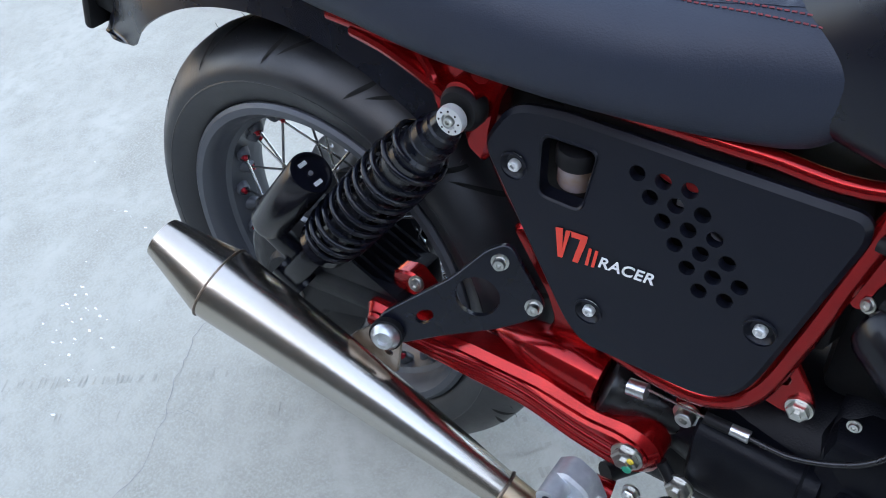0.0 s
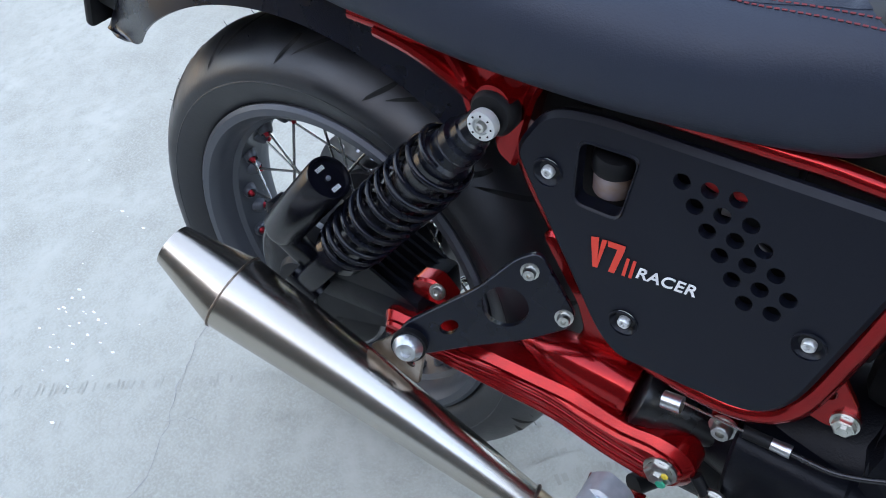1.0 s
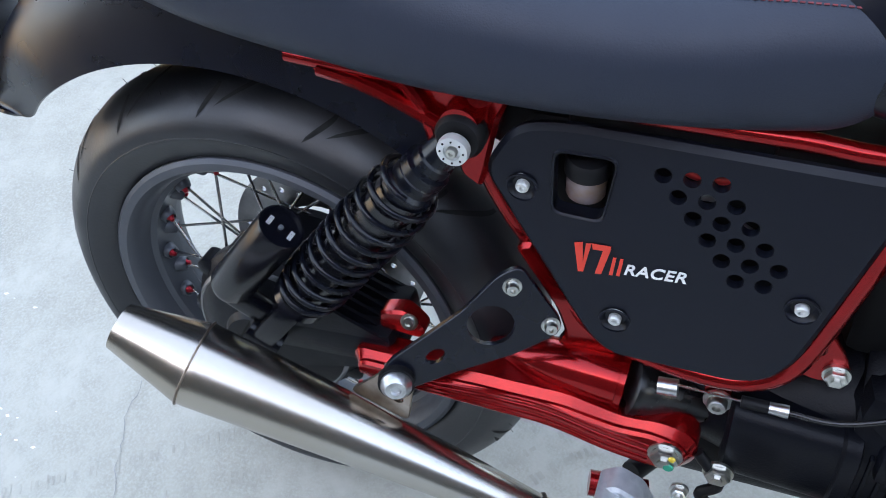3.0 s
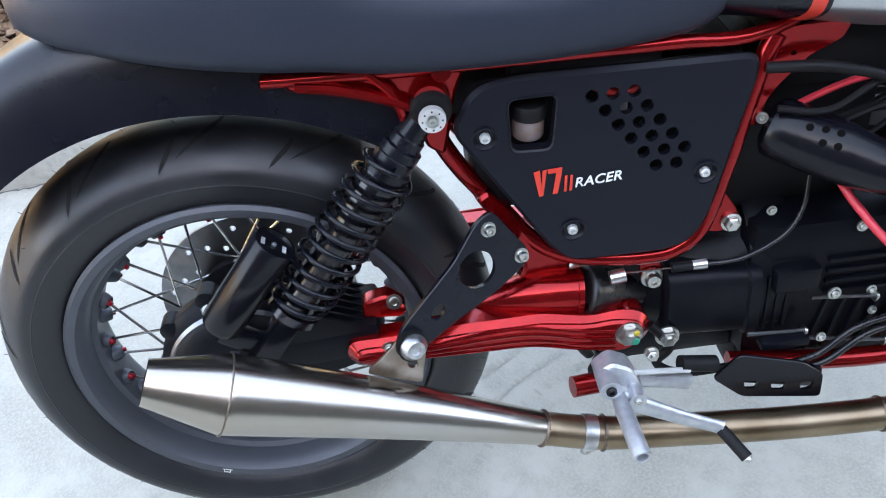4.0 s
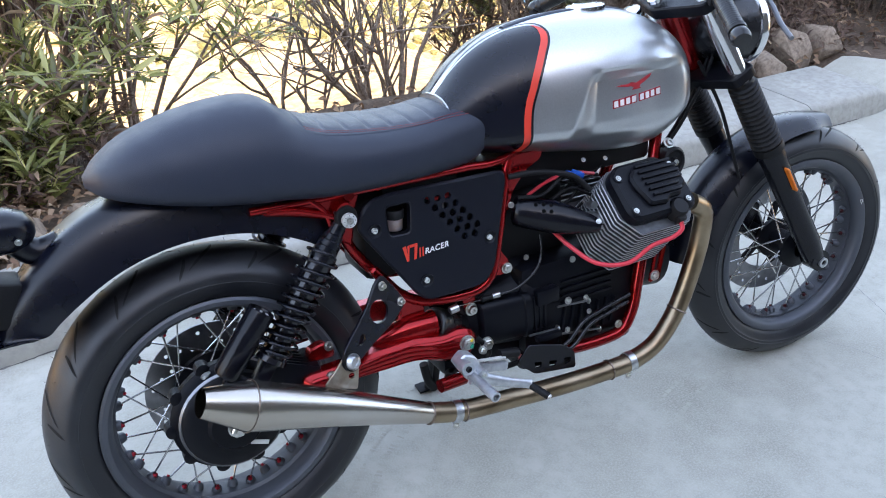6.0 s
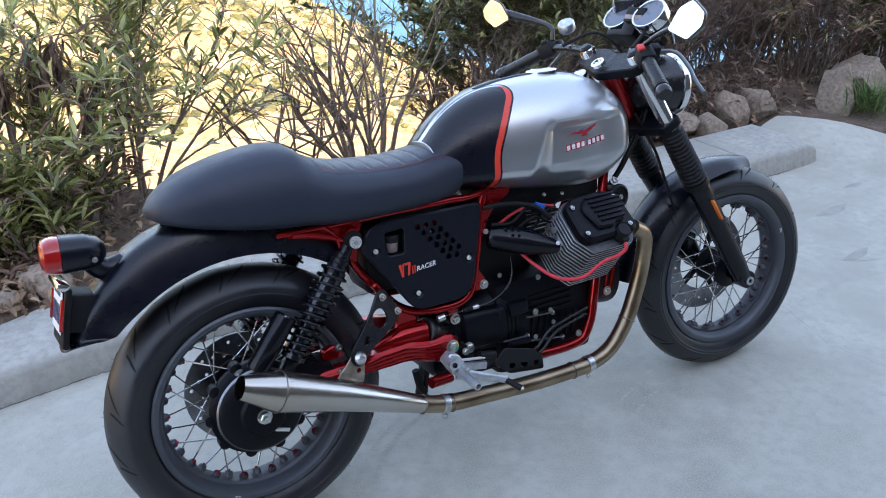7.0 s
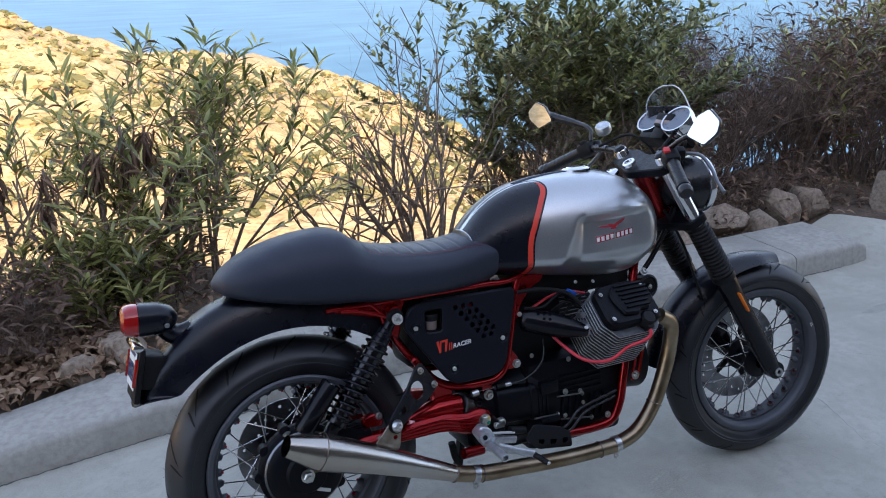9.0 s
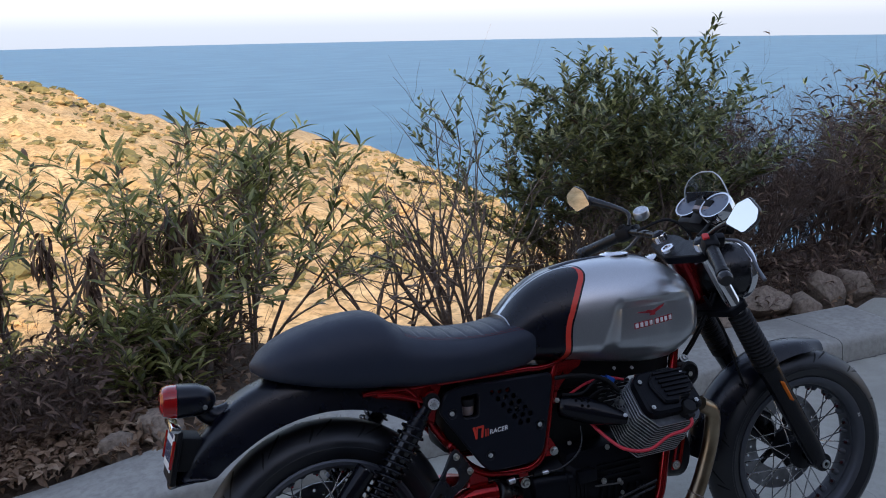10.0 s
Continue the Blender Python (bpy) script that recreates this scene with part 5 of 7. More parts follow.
def cylinder(s):
    """One finned cylinder, tilted out to the side s (-1: right)."""
    eng = Matrix(((1, 0, 0, 0.868), (0, -s * V_AX.y, s * 0.7071, 0), (0, V_AX.z, W_AX.z, 0.392), (0, 0, 0, 1)))
    cyl = new("cylinder")
    cyl.parent = bike
    tagged(cyl, "grey finned engine cylinder with a black valve cover")
    outline = [(-0.100, -0.036), (-0.066, -0.086), (0.062, -0.086), (0.080, -0.066), (0.080, 0.048), (0.062, 0.074), (-0.074, 0.076), (-0.100, 0.050)]
    fin = None
    for k in range(14):
        sc = 0.97 - 0.05 * k / 13
        if fin is None:
            bm = bm_new()
            plate(bm, rounded(outline, 0.004, 2), [], 0.0034, Matrix(), 0.0008)
            bm.normal_update()
            for f in bm.faces:
                f.material_index = 1 if abs(f.normal.z) > 0.9 else 0
            fin = part("fin", bm, [FIN, FINFACE], cyl)
            fin.matrix_basis = eng @ Matrix.Translation((0, 0, 0.112 + 0.0117 * k)) @ Matrix.Diagonal((sc, sc, 1, 1))
        else:
            twin("fin", fin, cyl, eng @ Matrix.Translation((0, 0, 0.112 + 0.0117 * k)) @ Matrix.Diagonal((sc, sc, 1, 1)))
    # the barrel's dark colour stands in for shade in the fin gaps
    bm = bm_new()
    box(bm, (0.150, 0.115, 0.18), eng @ pose(-0.005, -0.006, 0.180), 0.02)
    part("barrel", bm, BARREL, cyl, "cylinder barrel darkened for the shade between the fins")
    bm = bm_new()
    cov = [(-0.086, -0.040), (-0.070, -0.058), (0.012, -0.058), (0.018, -0.040), (0.040, -0.040), (0.046, -0.060), (0.066, -0.060), (0.078, -0.046), (0.078, 0.030), (0.040, 0.068), (-0.066, 0.066), (-0.086, 0.046)]
    plate(bm, rounded(cov, [0.014, 0.014, 0.006, 0.008, 0.008, 0.006, 0.010, 0.012, 0.014, 0.014, 0.014, 0.014], 4), [], 0.030, eng @ pose(0, 0, 0.2665), 0.007)
    vc = part("valve_cover", bm, CASE, cyl, "black valve cover with cooling grooves")
    bm = bm_new()
    plate(bm, rounded([(-0.036, -0.036), (0.006, -0.040), (0.014, -0.030), (0.044, -0.030), (0.050, -0.018), (0.066, -0.012), (0.066, 0.026), (0.036, 0.056), (-0.026, 0.056), (-0.052, 0.030), (-0.052, 0.010)], 0.006, 3), [], 0.012, eng @ pose(0, 0, 0.2955), 0.005)
    part("raised_top", bm, CASE, vc)
    for k in range(6):
        v = 0.046 - 0.0130 * k
        x0, x1 = -0.034 + 0.002 * k, min(0.060, 0.052 + 0.013 * k) if k < 4 else 0.046
        bm = bm_new()
        box(bm, (x1 - x0, 0.0062, 0.010), eng @ pose((x0 + x1) / 2, v, 0.3085), 0.0016)
        part("cooling_rib", bm, CASE, vc)
    for bx, by in ((-0.070, -0.038), (-0.072, 0.037), (0.057, -0.042), (0.056, 0.040)):
        bm = bm_new()
        lathe(bm, [(0.0, 0.0), (0.010, 0.0), (0.009, 0.004), (0.0, 0.004)], eng @ pose(bx, by, 0.295), 16)
        part("bolt_boss", bm, CASE, vc)
        bolt("cover_bolt", eng @ Vector((bx, by, 0.299)), eng.to_3x3() @ Vector((0, 0, 1)), 0.0040, vc, ZINC)
    bm = bm_new()
    lathe(bm, [(0.0, 0.0), (0.019, 0.0), (0.019, 0.028), (0.016, 0.034), (0.0, 0.035)], eng @ pose(0.029, -0.054, 0.268), 24)
    box(bm, (0.022, 0.02, 0.022), eng @ pose(0.029, -0.070, 0.280), 0.005)
    part("plug_cap", bm, PLASTIC, cyl, "black spark plug cap")
    return eng


ENGR = cylinder(-1)
cylinder(1)
pl = [ENGR @ Vector((0.029, -0.074, 0.280)), ENGR @ Vector((0.026, -0.092, 0.272)), ENGR @ Vector((0.006, -0.098, 0.257)), Vector((0.834, -0.240, 0.494)), Vector((0.785, -0.225, 0.465)), Vector((0.735, -0.190, 0.467)), Vector((0.704, -0.140, 0.498)), Vector((0.688, -0.095, 0.530)), Vector((0.680, -0.06, 0.56))]
rod("spark_lead", [tuple(p) for p in pl], 0.0048, REDWIRE, bike, "bright red spark plug lead", 10, 7)
# round black cap ahead of the cover
bm = bm_new()
m = frame_of(Vector((1.022, -0.082, 0.592)), (0.10, -1, 0.05))
lathe(bm, [(0.0, -0.03), (0.030, -0.03), (0.034, -0.004), (0.034, 0.004), (0.028, 0.008), (0.024, 0.003), (0.012, 0.003), (0.010, 0.010), (0.0, 0.010)], m, 28)
hr = part("horn", bm, PLASTIC, bike, "round black horn")
bolt("horn_bolt", m @ Vector((0, 0, 0.010)), (0.12, -1, 0.12), 0.005, hr)
bolt("tank_bolt", (1.018, -0.073, 0.634), (0, -0.8, 0.6), 0.0085, bike, ZINC)
for x, z in ((0.84, 0.640), (0.785, 0.648)):
    bolt("rail_bolt", (x, -0.085, z), (0, -0.8, 0.6), 0.0034, bike, ZINC)
# injector cover
bm = bm_new()
a, b = Vector((0.618, -0.072, 0.578)), Vector((0.756, -0.172, 0.536))
m = frame_of(a, b - a)
lathe(bm, [(0.0, 0.006), (0.014, 0.006), (0.020, 0.0), (0.0315, 0.007), (0.0335, 0.013), (0.034, 0.020), (0.034, 0.084), (0.0325, 0.090), (0.0285, 0.122), (0.019, 0.160), (0.0135, 0.177), (0.010, 0.180), (0.0, 0.180)], m, 20)
ic = part("throttle_cover", bm, BLACKSAT, bike, "black tapered throttle body cover with holes")
hole_n, hole_s = Vector((-0.212, -0.613, 0.761)), Vector((-0.580, -0.548, -0.602))
for u, v in ((0.044, 0.02), (0.059, -0.10), (0.074, -0.16), (0.062, 0.32), (0.077, 0.26)):
    bm = bm_new()
    n_out = hole_n * math.cos(v) + hole_s * math.sin(v)
    lathe(bm, [(0.0, 0.0), (0.0040, 0.0), (0.0040, 0.0012), (0.0, 0.0012)], frame_of(m @ Vector((0, 0, u)) + n_out * 0.0333, n_out), 12)
    part("cover_hole", bm, DARK, ic)
bolt("cover_screw", (0.607, -0.087, 0.593), (-0.5, -0.85, 0.3), 0.0045, ic)
bolt("cover_screw", (0.750, -0.181, 0.550), (-0.3, -0.6, 0.75), 0.0038, ic)
bm = bm_new()
lathe(bm, [(0.0, 0.0), (0.022, 0.0), (0.022, 0.05), (0.028, 0.052), (0.028, 0.065), (0.0, 0.065)], frame_of(Vector((0.735, -0.13, 0.535)), (0.9, -0.1, -0.1)), 24)
part("intake_stub", bm, ALLOY, bike, "cast alloy intake stub")
bm = bm_new()
lathe(bm, [(0.0, 0.0), (0.008, 0.0), (0.008, 0.02), (0.0, 0.02)], frame_of(Vector((0.752, -0.145, 0.575)), (0, -1, 0.2)), 14)
part("throttle_pulley", bm, ALLOY, bike, "small alloy linkage boss")
# wiring nest between the tank and the engine
rng = random.Random(11)
for k in range(9):
    x0, x1 = rng.uniform(0.60, 0.68), rng.uniform(0.74, 0.86)
    y = rng.uniform(-0.105, -0.03)
    z = rng.uniform(0.56, 0.67)
    rod("loom_wire", [(x0, y, z), ((x0 * 2 + x1) / 3, y - 0.01, z + rng.uniform(-0.03, 0.03)), ((x0 + 2 * x1) / 3, y - 0.01, z + rng.uniform(-0.035, 0.035)), (x1, y, z + rng.uniform(-0.05, 0.03))], rng.uniform(0.0018, 0.0048), REDWIRE if k == 4 else PLASTIC, bike, "", 8, 5)
bm = bm_new()
box(bm, (0.028, 0.016, 0.018), pose(0.763, -0.092, 0.622, 10, 25, 8), 0.003)
box(bm, (0.014, 0.014, 0.012), pose(0.743, -0.092, 0.629, 10, 25, 8), 0.003)
part("connector", bm, BLUE, bike, "bright blue electrical connector")
rod("fuel_hose", [(0.60, -0.095, 0.655), (0.66, -0.11, 0.655), (0.73, -0.12, 0.635), (0.765, -0.135, 0.60)], 0.006, PLASTIC, bike, "black rubber hose")
# tank
TANK = [
    # x, half width, top, widest, bottom
    (0.497, 0.080, 0.822, 0.762, 0.704),
    (0.55, 0.103, 0.872, 0.752, 0.700),
    (0.625, 0.128, 0.912, 0.750, 0.690),
    (0.72, 0.150, 0.932, 0.748, 0.672),
    (0.835, 0.166, 0.936, 0.746, 0.652),
    (0.92, 0.166, 0.927, 0.746, 0.645),
    (0.985, 0.152, 0.903, 0.750, 0.655),
    (1.030, 0.124, 0.870, 0.762, 0.690),
    (1.058, 0.075, 0.835, 0.775, 0.730),
]


# how the skin tucks in under the flanks: share of the way down, share of the half width, share of the depth
TUCK = [(0, 1, 0), (0.2, 0.995, 0.24), (0.35, 0.96, 0.42), (0.5, 0.87, 0.58), (0.7, 0.68, 0.80), (0.85, 0.48, 0.95), (0.94, 0.25, 0.99), (1, 0, 1)]


def clamp(t):
    return min(1.0, max(0.0, t))


def soft_step(t):
    """A straight ramp from 0 to 1 with slightly rounded ends."""
    return 0.65 * min(1.0, max(0.0, t)) + 0.35 * smooth(t)


def tank_point(x, a, off=0.0):
    """Skin of the tank at x and at the angle a round its section (0: left side, 90: top), with the pressed knee dents."""
    hw, top, mid, low = (float(v) for v in table(TANK, x))
    c, s = math.cos(a), math.sin(a)
    e = 2 / 2.45
    if s >= 0:
        y = (hw + off) * math.copysign(abs(c) ** e, c)
        z = mid + (top - mid + off) * abs(s) ** e
    else:
        fy, fz = (float(v) for v in table(TUCK, 2 / math.pi * math.asin(min(1.0, -s))))
        y = (hw + off) * math.copysign(fy, c)
        z = mid - (mid - low + off) * fz
    e0 = 0.712 + 0.047 * (z - 0.717) / 0.105
    e1 = 0.780 + 0.015 * (z - 0.717) / 0.105
    dent = soft_step((x - e0) / (e1 - e0)) * smooth((1.04 - x) / 0.12) * smooth((0.840 - z) / 0.030) * smooth((z - 0.640) / 0.085)
    y -= math.copysign(0.030 * dent * smooth((abs(y) - 0.05) / 0.05), y)
    return Vector((x, y, z))


def tank_shell(bm, x0, x1, off, n=160, m=150):
    return loft(bm, [[tank_point(x0 + (x1 - x0) * i / m, 2 * math.pi * k / n, off) for k in range(n)] for i in range(m + 1)])


def tank_normal(x, a):
    p = tank_point(x, a)
    u, v = tank_point(x + 0.002, a) - p, tank_point(x, a + 0.01) - p
    n = u.cross(v).normalized()
    return n if n.dot(p - Vector((x, 0, 0.77))) > 0 else -n


def angle_for(x, key, value, lo, hi):
    """Angle in (lo, hi) whose point has the given y or z."""
    return min((lo + (hi - lo) * k / 300 for k in range(301)), key=lambda a: abs(tank_point(x, a)[key] - value))


# edge of the black side panels: up the leaning front line, round its corner and back along the top
EDGE = [(0.627, 0.690), (0.628, 0.735), (0.631, 0.777), (0.650, 0.830), (0.680, 0.880), (0.698, 0.902)]
EDGE_TOP = [(0.705, 0.072), (0.696, 0.044), (0.654, 0.024), (0.588, 0.016), (0.545, 0.014), (0.505, 0.014)]


def edge_line(side):
    """Places (x, angle) along the edge of a panel."""
    lo, hi = (math.pi / 2, 3 * math.pi / 2) if side < 0 else (math.pi / 2, -math.pi / 2)
    way = [(x, angle_for(x, 2, z, lo, hi)) for x, z in EDGE] + [(x, angle_for(x, 1, side * y, math.pi / 2, math.pi if side < 0 else 0.0)) for x, y in EDGE_TOP]
    return [tuple(p) for p in spline(way, 8)]


def tank_ribbon(bm, way, d0, d1, off):
    """A band on the skin between two offsets from a line; d0 and d1 take the share of the way."""
    rows, sign = [], None
    for i, (x, a) in enumerate(way):
        p, q = way[max(0, i - 1)], way[min(len(way) - 1, i + 1)]
        t = (tank_point(*q) - tank_point(*p)).normalized()
        n = tank_normal(x, a)
        s = n.cross(t).normalized()
        if sign is None:
            sign = 1 if s.x > 0 else -1
        s = s * sign
        f = i / (len(way) - 1)
        rows.append([tank_point(x, a) + s * (d0 + (d1 - d0) * k / 3) * min(1, (1 - f) * 6) + n * off for k in range(4)])
    sheet(bm, rows)


bm = bm_new()
tank_shell(bm, 0.497, 1.058, 0.0)
tank = part("fuel_tank", bm, SILVER, bike, "satin silver fuel tank with knee dents", 25)
for side in (-1, 1):
    way = edge_line(side)
    cut = way.index(min(way, key=lambda p: -p[0]))
    front, back = way[: cut + 1], way[cut:]
    # the panel itself: strips from the tail to the edge line
    rows = []
    for f in np.linspace(0, 1, 70):
        i = f * (len(way) - 1)
        k = min(int(i), len(way) - 2)
        x1 = way[k][0] + (way[k + 1][0] - way[k][0]) * (i - k)
        a1 = way[k][1] + (way[k + 1][1] - way[k][1]) * (i - k)
        row = []
        for g in np.linspace(0, 1, 26):
            x = 0.499 + (x1 - 0.499) * g
            row.append(tank_point(x, a1) + tank_normal(x, a1) * 0.0016)
        rows.append(row)
    bm = bm_new()
    sheet(bm, rows)
    part("side_cover", bm, BLACK, tank, "satin black panel on the flank of the tank", 60)
    bm = bm_new()
    tank_ribbon(bm, way[: cut + 9], -0.0068, 0.0068, 0.0024)
    part("stripe", bm, REDSTRIPE, tank, "bright red painted stripe", 60)
    bm = bm_new()
    tank_ribbon(bm, way, 0.0062, 0.0115, 0.0020)
    part("dark_pinstripe", bm, BLACK, tank, "thin dark edge line", 60)
# leather strap down the middle and filler cap
bm = bm_new()
rows = []
for x in np.linspace(0.66, 1.0, 24):
    top = float(table(TANK, x)[1])
    rows.append([Vector((x, u * 0.013, top + 0.0035 - 0.0035 * abs(u) ** 3 - (0.0012 if abs(u) > 0.5 else 0))) for u in np.linspace(-1, 1, 9)])
sheet(bm, rows)
st = part("tank_strap", bm, LEATHER, tank, "black leather strap along the tank top")
st.modifiers.new("thick", "SOLIDIFY").thickness = 0.003
bm = bm_new()
lathe(bm, [(0.0, 0.0), (0.040, 0.0), (0.040, 0.006), (0.034, 0.010), (0.026, 0.010), (0.024, 0.013), (0.0, 0.0135)], frame_of(Vector((0.86, 0, 0.934)), (-0.02, 0, 1)), 36)
part("filler_cap", bm, CHROME, tank, "polished filler cap")
# badge: red spread-wing shape and a row of pale-edged bars, lying on the skin
def badge_poly(points, x0, z0, scale, off, name, material, label):
    bm = bm_new()
    flat = []
    for px_, pz in points:
        x, z = x0 + px_ * scale, z0 + pz * scale
        best = min((math.pi + 0.001 * k for k in range(-400, 400)), key=lambda a: abs(tank_point(x, a).z - z))
        p = tank_point(x, best)
        flat.append(Vector((x, p.y - off, z)))
    lo = [bm.verts.new(p + Vector((0, 0.002, 0))) for p in flat]
    hi = [bm.verts.new(p) for p in flat]
    bm.faces.new(hi)
    for i in range(len(flat)):
        j = (i + 1) % len(flat)
        bm.faces.new((lo[i], lo[j], hi[j], hi[i]))
    bmesh.ops.triangulate(bm, faces=[f for f in bm.faces if len(f.verts) > 4])
    return part(name, bm, material, tank, label)


WING = [(1.08 * x, 0.86 * z) for x, z in [(-42, 4), (-30, 6), (-14, 5), (-8, 8), (-2, 7), (4, 5), (12, 8), (26, 14), (42, 19), (36, 12), (24, 5), (12, -1), (10, -6), (14, -9), (4, -9), (-6, -9), (-2, -5), (-8, -1), (-20, 0)]]
badge_poly(WING, 0.876, 0.793, 0.001, 0.0018, "badge_wing", REDDARK, "red spread-wing badge shape")
for k in range(8):
    x = 0.830 + 0.0140 * k + (0.006 if k > 3 else 0)
    z = 0.763 + 0.0012 * k
    badge_poly([(-6.6, -8.5), (6.6, -7.6), (6.6, 8.6), (-6.6, 7.7)], x, z, 0.001, 0.0012, "badge_bar_edge", REDDARK, "")
    badge_poly([(-4.4, -6.2), (4.4, -5.4), (4.4, 6.4), (-4.4, 5.6)], x, z, 0.001, 0.0020, "badge_bar", OFFWHITE, "")

# seat
SEAT = [
    # x, half width, top, edge height, bottom
    (-0.147, 0.018, 0.798, 0.790, 0.782),
    (-0.122, 0.066, 0.822, 0.786, 0.768),
    (-0.068, 0.102, 0.853, 0.782, 0.752),
    (0.02, 0.125, 0.877, 0.772, 0.731),
    (0.105, 0.132, 0.886, 0.763, 0.716),
    (0.160, 0.134, 0.878, 0.758, 0.710),
    (0.205, 0.134, 0.845, 0.752, 0.702),
    (0.255, 0.134, 0.824, 0.748, 0.697),
    (0.345, 0.132, 0.809, 0.744, 0.693),
    (0.43, 0.124, 0.805, 0.744, 0.692),
    (0.50, 0.112, 0.812, 0.751, 0.693),
    (0.535, 0.107, 0.813, 0.756, 0.699),
    (0.556, 0.1040, 0.808, 0.762, 0.716),
    (0.570, 0.1010, 0.800, 0.770, 0.745),
]


def seat_point(x, a, off=0.0):
    hw, top, mid, low = (float(v) for v in table(SEAT, x))
    c, s = math.cos(a), math.sin(a)
    e = 2 / 2.5
    y = (hw + off) * math.copysign(abs(c) ** e, c)
    if s < 0:
        y = hw * math.copysign(abs(c) ** 0.30, c)
    z = mid + (top - mid + off) * abs(s) ** e if s >= 0 else mid - (mid - low) * abs(s) ** 0.8
    if s > 0 and 0.205 < x < 0.54 and abs(y) < 0.086:
        # transverse pleats of the padded top, and the crease along its edge
        fade = smooth((0.086 - abs(y)) / 0.014)
        ph = ((x - 0.205) / 0.042) % 1.0
        z += fade * (0.0010 - 0.0026 * math.exp(-((min(ph, 1 - ph)) / 0.10) ** 2))
    return Vector((x, y, z))


bm = bm_new()
loft(bm, [[seat_point(x, 2 * math.pi * k / 120) for k in range(120)] for x in np.linspace(-0.147, 0.570, 210)])
seat = part("seat", bm, LEATHER, bike, "black solo seat with pleated top and tail hump", 60)
# glossier pleated insert set into the top
bm = bm_new()
sheet(bm, [[seat_point(x, a, 0.0005) for a in np.linspace(radians(48), radians(132), 41)] for x in np.linspace(0.212, 0.548, 170)])
part("seat_insert", bm, INSERT, seat, "glossy pleated black seat insert", 60)
bm = bm_new()
for y in (-0.0900, 0.0900, -0.0842, 0.0842):
    x = 0.212
    while x < 0.545:
        pts = []
        for xx in (x, x + 0.0032):
            a = min((math.pi * 0.5 + 0.004 * k for k in range(-300, 300)), key=lambda q: abs(seat_point(xx, q).y - y))
            pts.append(tuple(seat_point(xx, a, 0.0004)))
        tube(bm, pts, 0.0008, 4, 1)
        x += 0.0048
tagged(part("stitching", bm, REDTHREAD, seat), "dark red thread stitching", kind="stuff")

# rear mudguard
def mudguard(centre, a0, a1, crown, edge, half, power, n=60, m=25, flare=0.92, slant=0.0):
    """Rows of a mudguard round a wheel; slant (degrees) cuts its first end back towards the edges."""
    rows = []
    for a in np.linspace(a0, a1, n):
        t = (a - a0) / (a1 - a0)
        rc, re, hw = (float(v) for v in (crown(t), edge(t), half(t)))
        row = []
        for u in np.linspace(-1, 1, m):
            b = radians(a - slant * abs(u) ** 2.5 * (1 - t) ** 3)
            r = rc - (rc - re) * abs(u) ** power
            row.append(Vector((centre[0] + r * math.cos(b), hw * math.copysign(abs(u) ** flare, u), centre[1] + r * math.sin(b))))
        rows.append(row)
    return rows


bm = bm_new()
sheet(bm, mudguard((0, 0.32), 147.5, 52, lambda t: 0.428 + 0.024 * smooth(t * 2.4), lambda t: 0.3565 + 0.030 * max(0.0, 1 - t * 16) ** 2, lambda t: 0.066 + 0.020 * smooth(t * 4), 3.2, 80, 41, 0.72, 8.0))
fender = part("rear_mudguard", bm, BLACK, bike, "satin black rear mudguard", 60)
fender.modifiers.new("thick", "SOLIDIFY").thickness = 0.004
# tail lamp on a neck, number plate with bars, reflectors
tl = new("tail_lamp")
tl.parent = bike
tagged(tl, "bullet tail lamp with a red lens")
m = frame_of(Vector((-0.238, -0.010, 0.737)), (-1, 0, 0.10))
bm = bm_new()
loft(bm, [[m @ Vector((0.046 * sx * math.copysign(abs(math.cos(a)) ** 0.8, math.cos(a)), 0.0375 * sy * math.copysign(abs(math.sin(a)) ** 0.8, math.sin(a)), h)) for a in np.linspace(0, 2 * math.pi, 33)[:-1]] for h, sx, sy in ((-0.004, 0.25, 0.2), (0.0, 0.45, 0.42), (0.012, 0.75, 0.75), (0.035, 0.95, 0.95), (0.082, 1.0, 1.0))])
part("housing", bm, BLACK, tl, "satin black lamp housing")
bm = bm_new()
loft(bm, [[m @ Vector((0.046 * sx * math.copysign(abs(math.cos(a)) ** 0.8, math.cos(a)), 0.0375 * sx * math.copysign(abs(math.sin(a)) ** 0.8, math.sin(a)), h)) for a in np.linspace(0, 2 * math.pi, 33)[:-1]] for h, sx in ((0.083, 0.985), (0.100, 0.97), (0.112, 0.86), (0.118, 0.6), (0.120, 0.3))])
part("lens", bm, LENS, tl, "glossy red lens")
bolt("housing_screw", (-0.262, -0.056, 0.731), (0, -1, 0), 0.004, tl)
bm = bm_new()
tube(bm, [(-0.205, -0.008, 0.70), (-0.235, -0.008, 0.694), (-0.255, -0.008, 0.703), (-0.268, -0.008, 0.722)], 0.023, 20, 5)
part("neck", bm, BLACK, tl)
lp = new("plate_holder")
lp.parent = bike
tagged(lp, "number plate on a black holder with red reflectors")
PM = Matrix.Translation((-0.350, -0.012, 0.643)) @ Matrix.Rotation(radians(4), 4, "Z") @ Matrix.Rotation(radians(15), 4, "Y")
bm = bm_new()
box(bm, (0.014, 0.106, 0.124), PM @ pose(0.014, 0, -0.013), 0.005)
box(bm, (0.06, 0.082, 0.080), PM @ pose(0.042, 0, -0.006), 0.01)
part("holder", bm, PLASTIC, lp)
bm = bm_new()
box(bm, (0.002, 0.088, 0.084), PM @ pose(0.004, 0, -0.004), 0.0008)
pp = part("number_plate", bm, OFFWHITE, lp, "white number plate with dark bars")
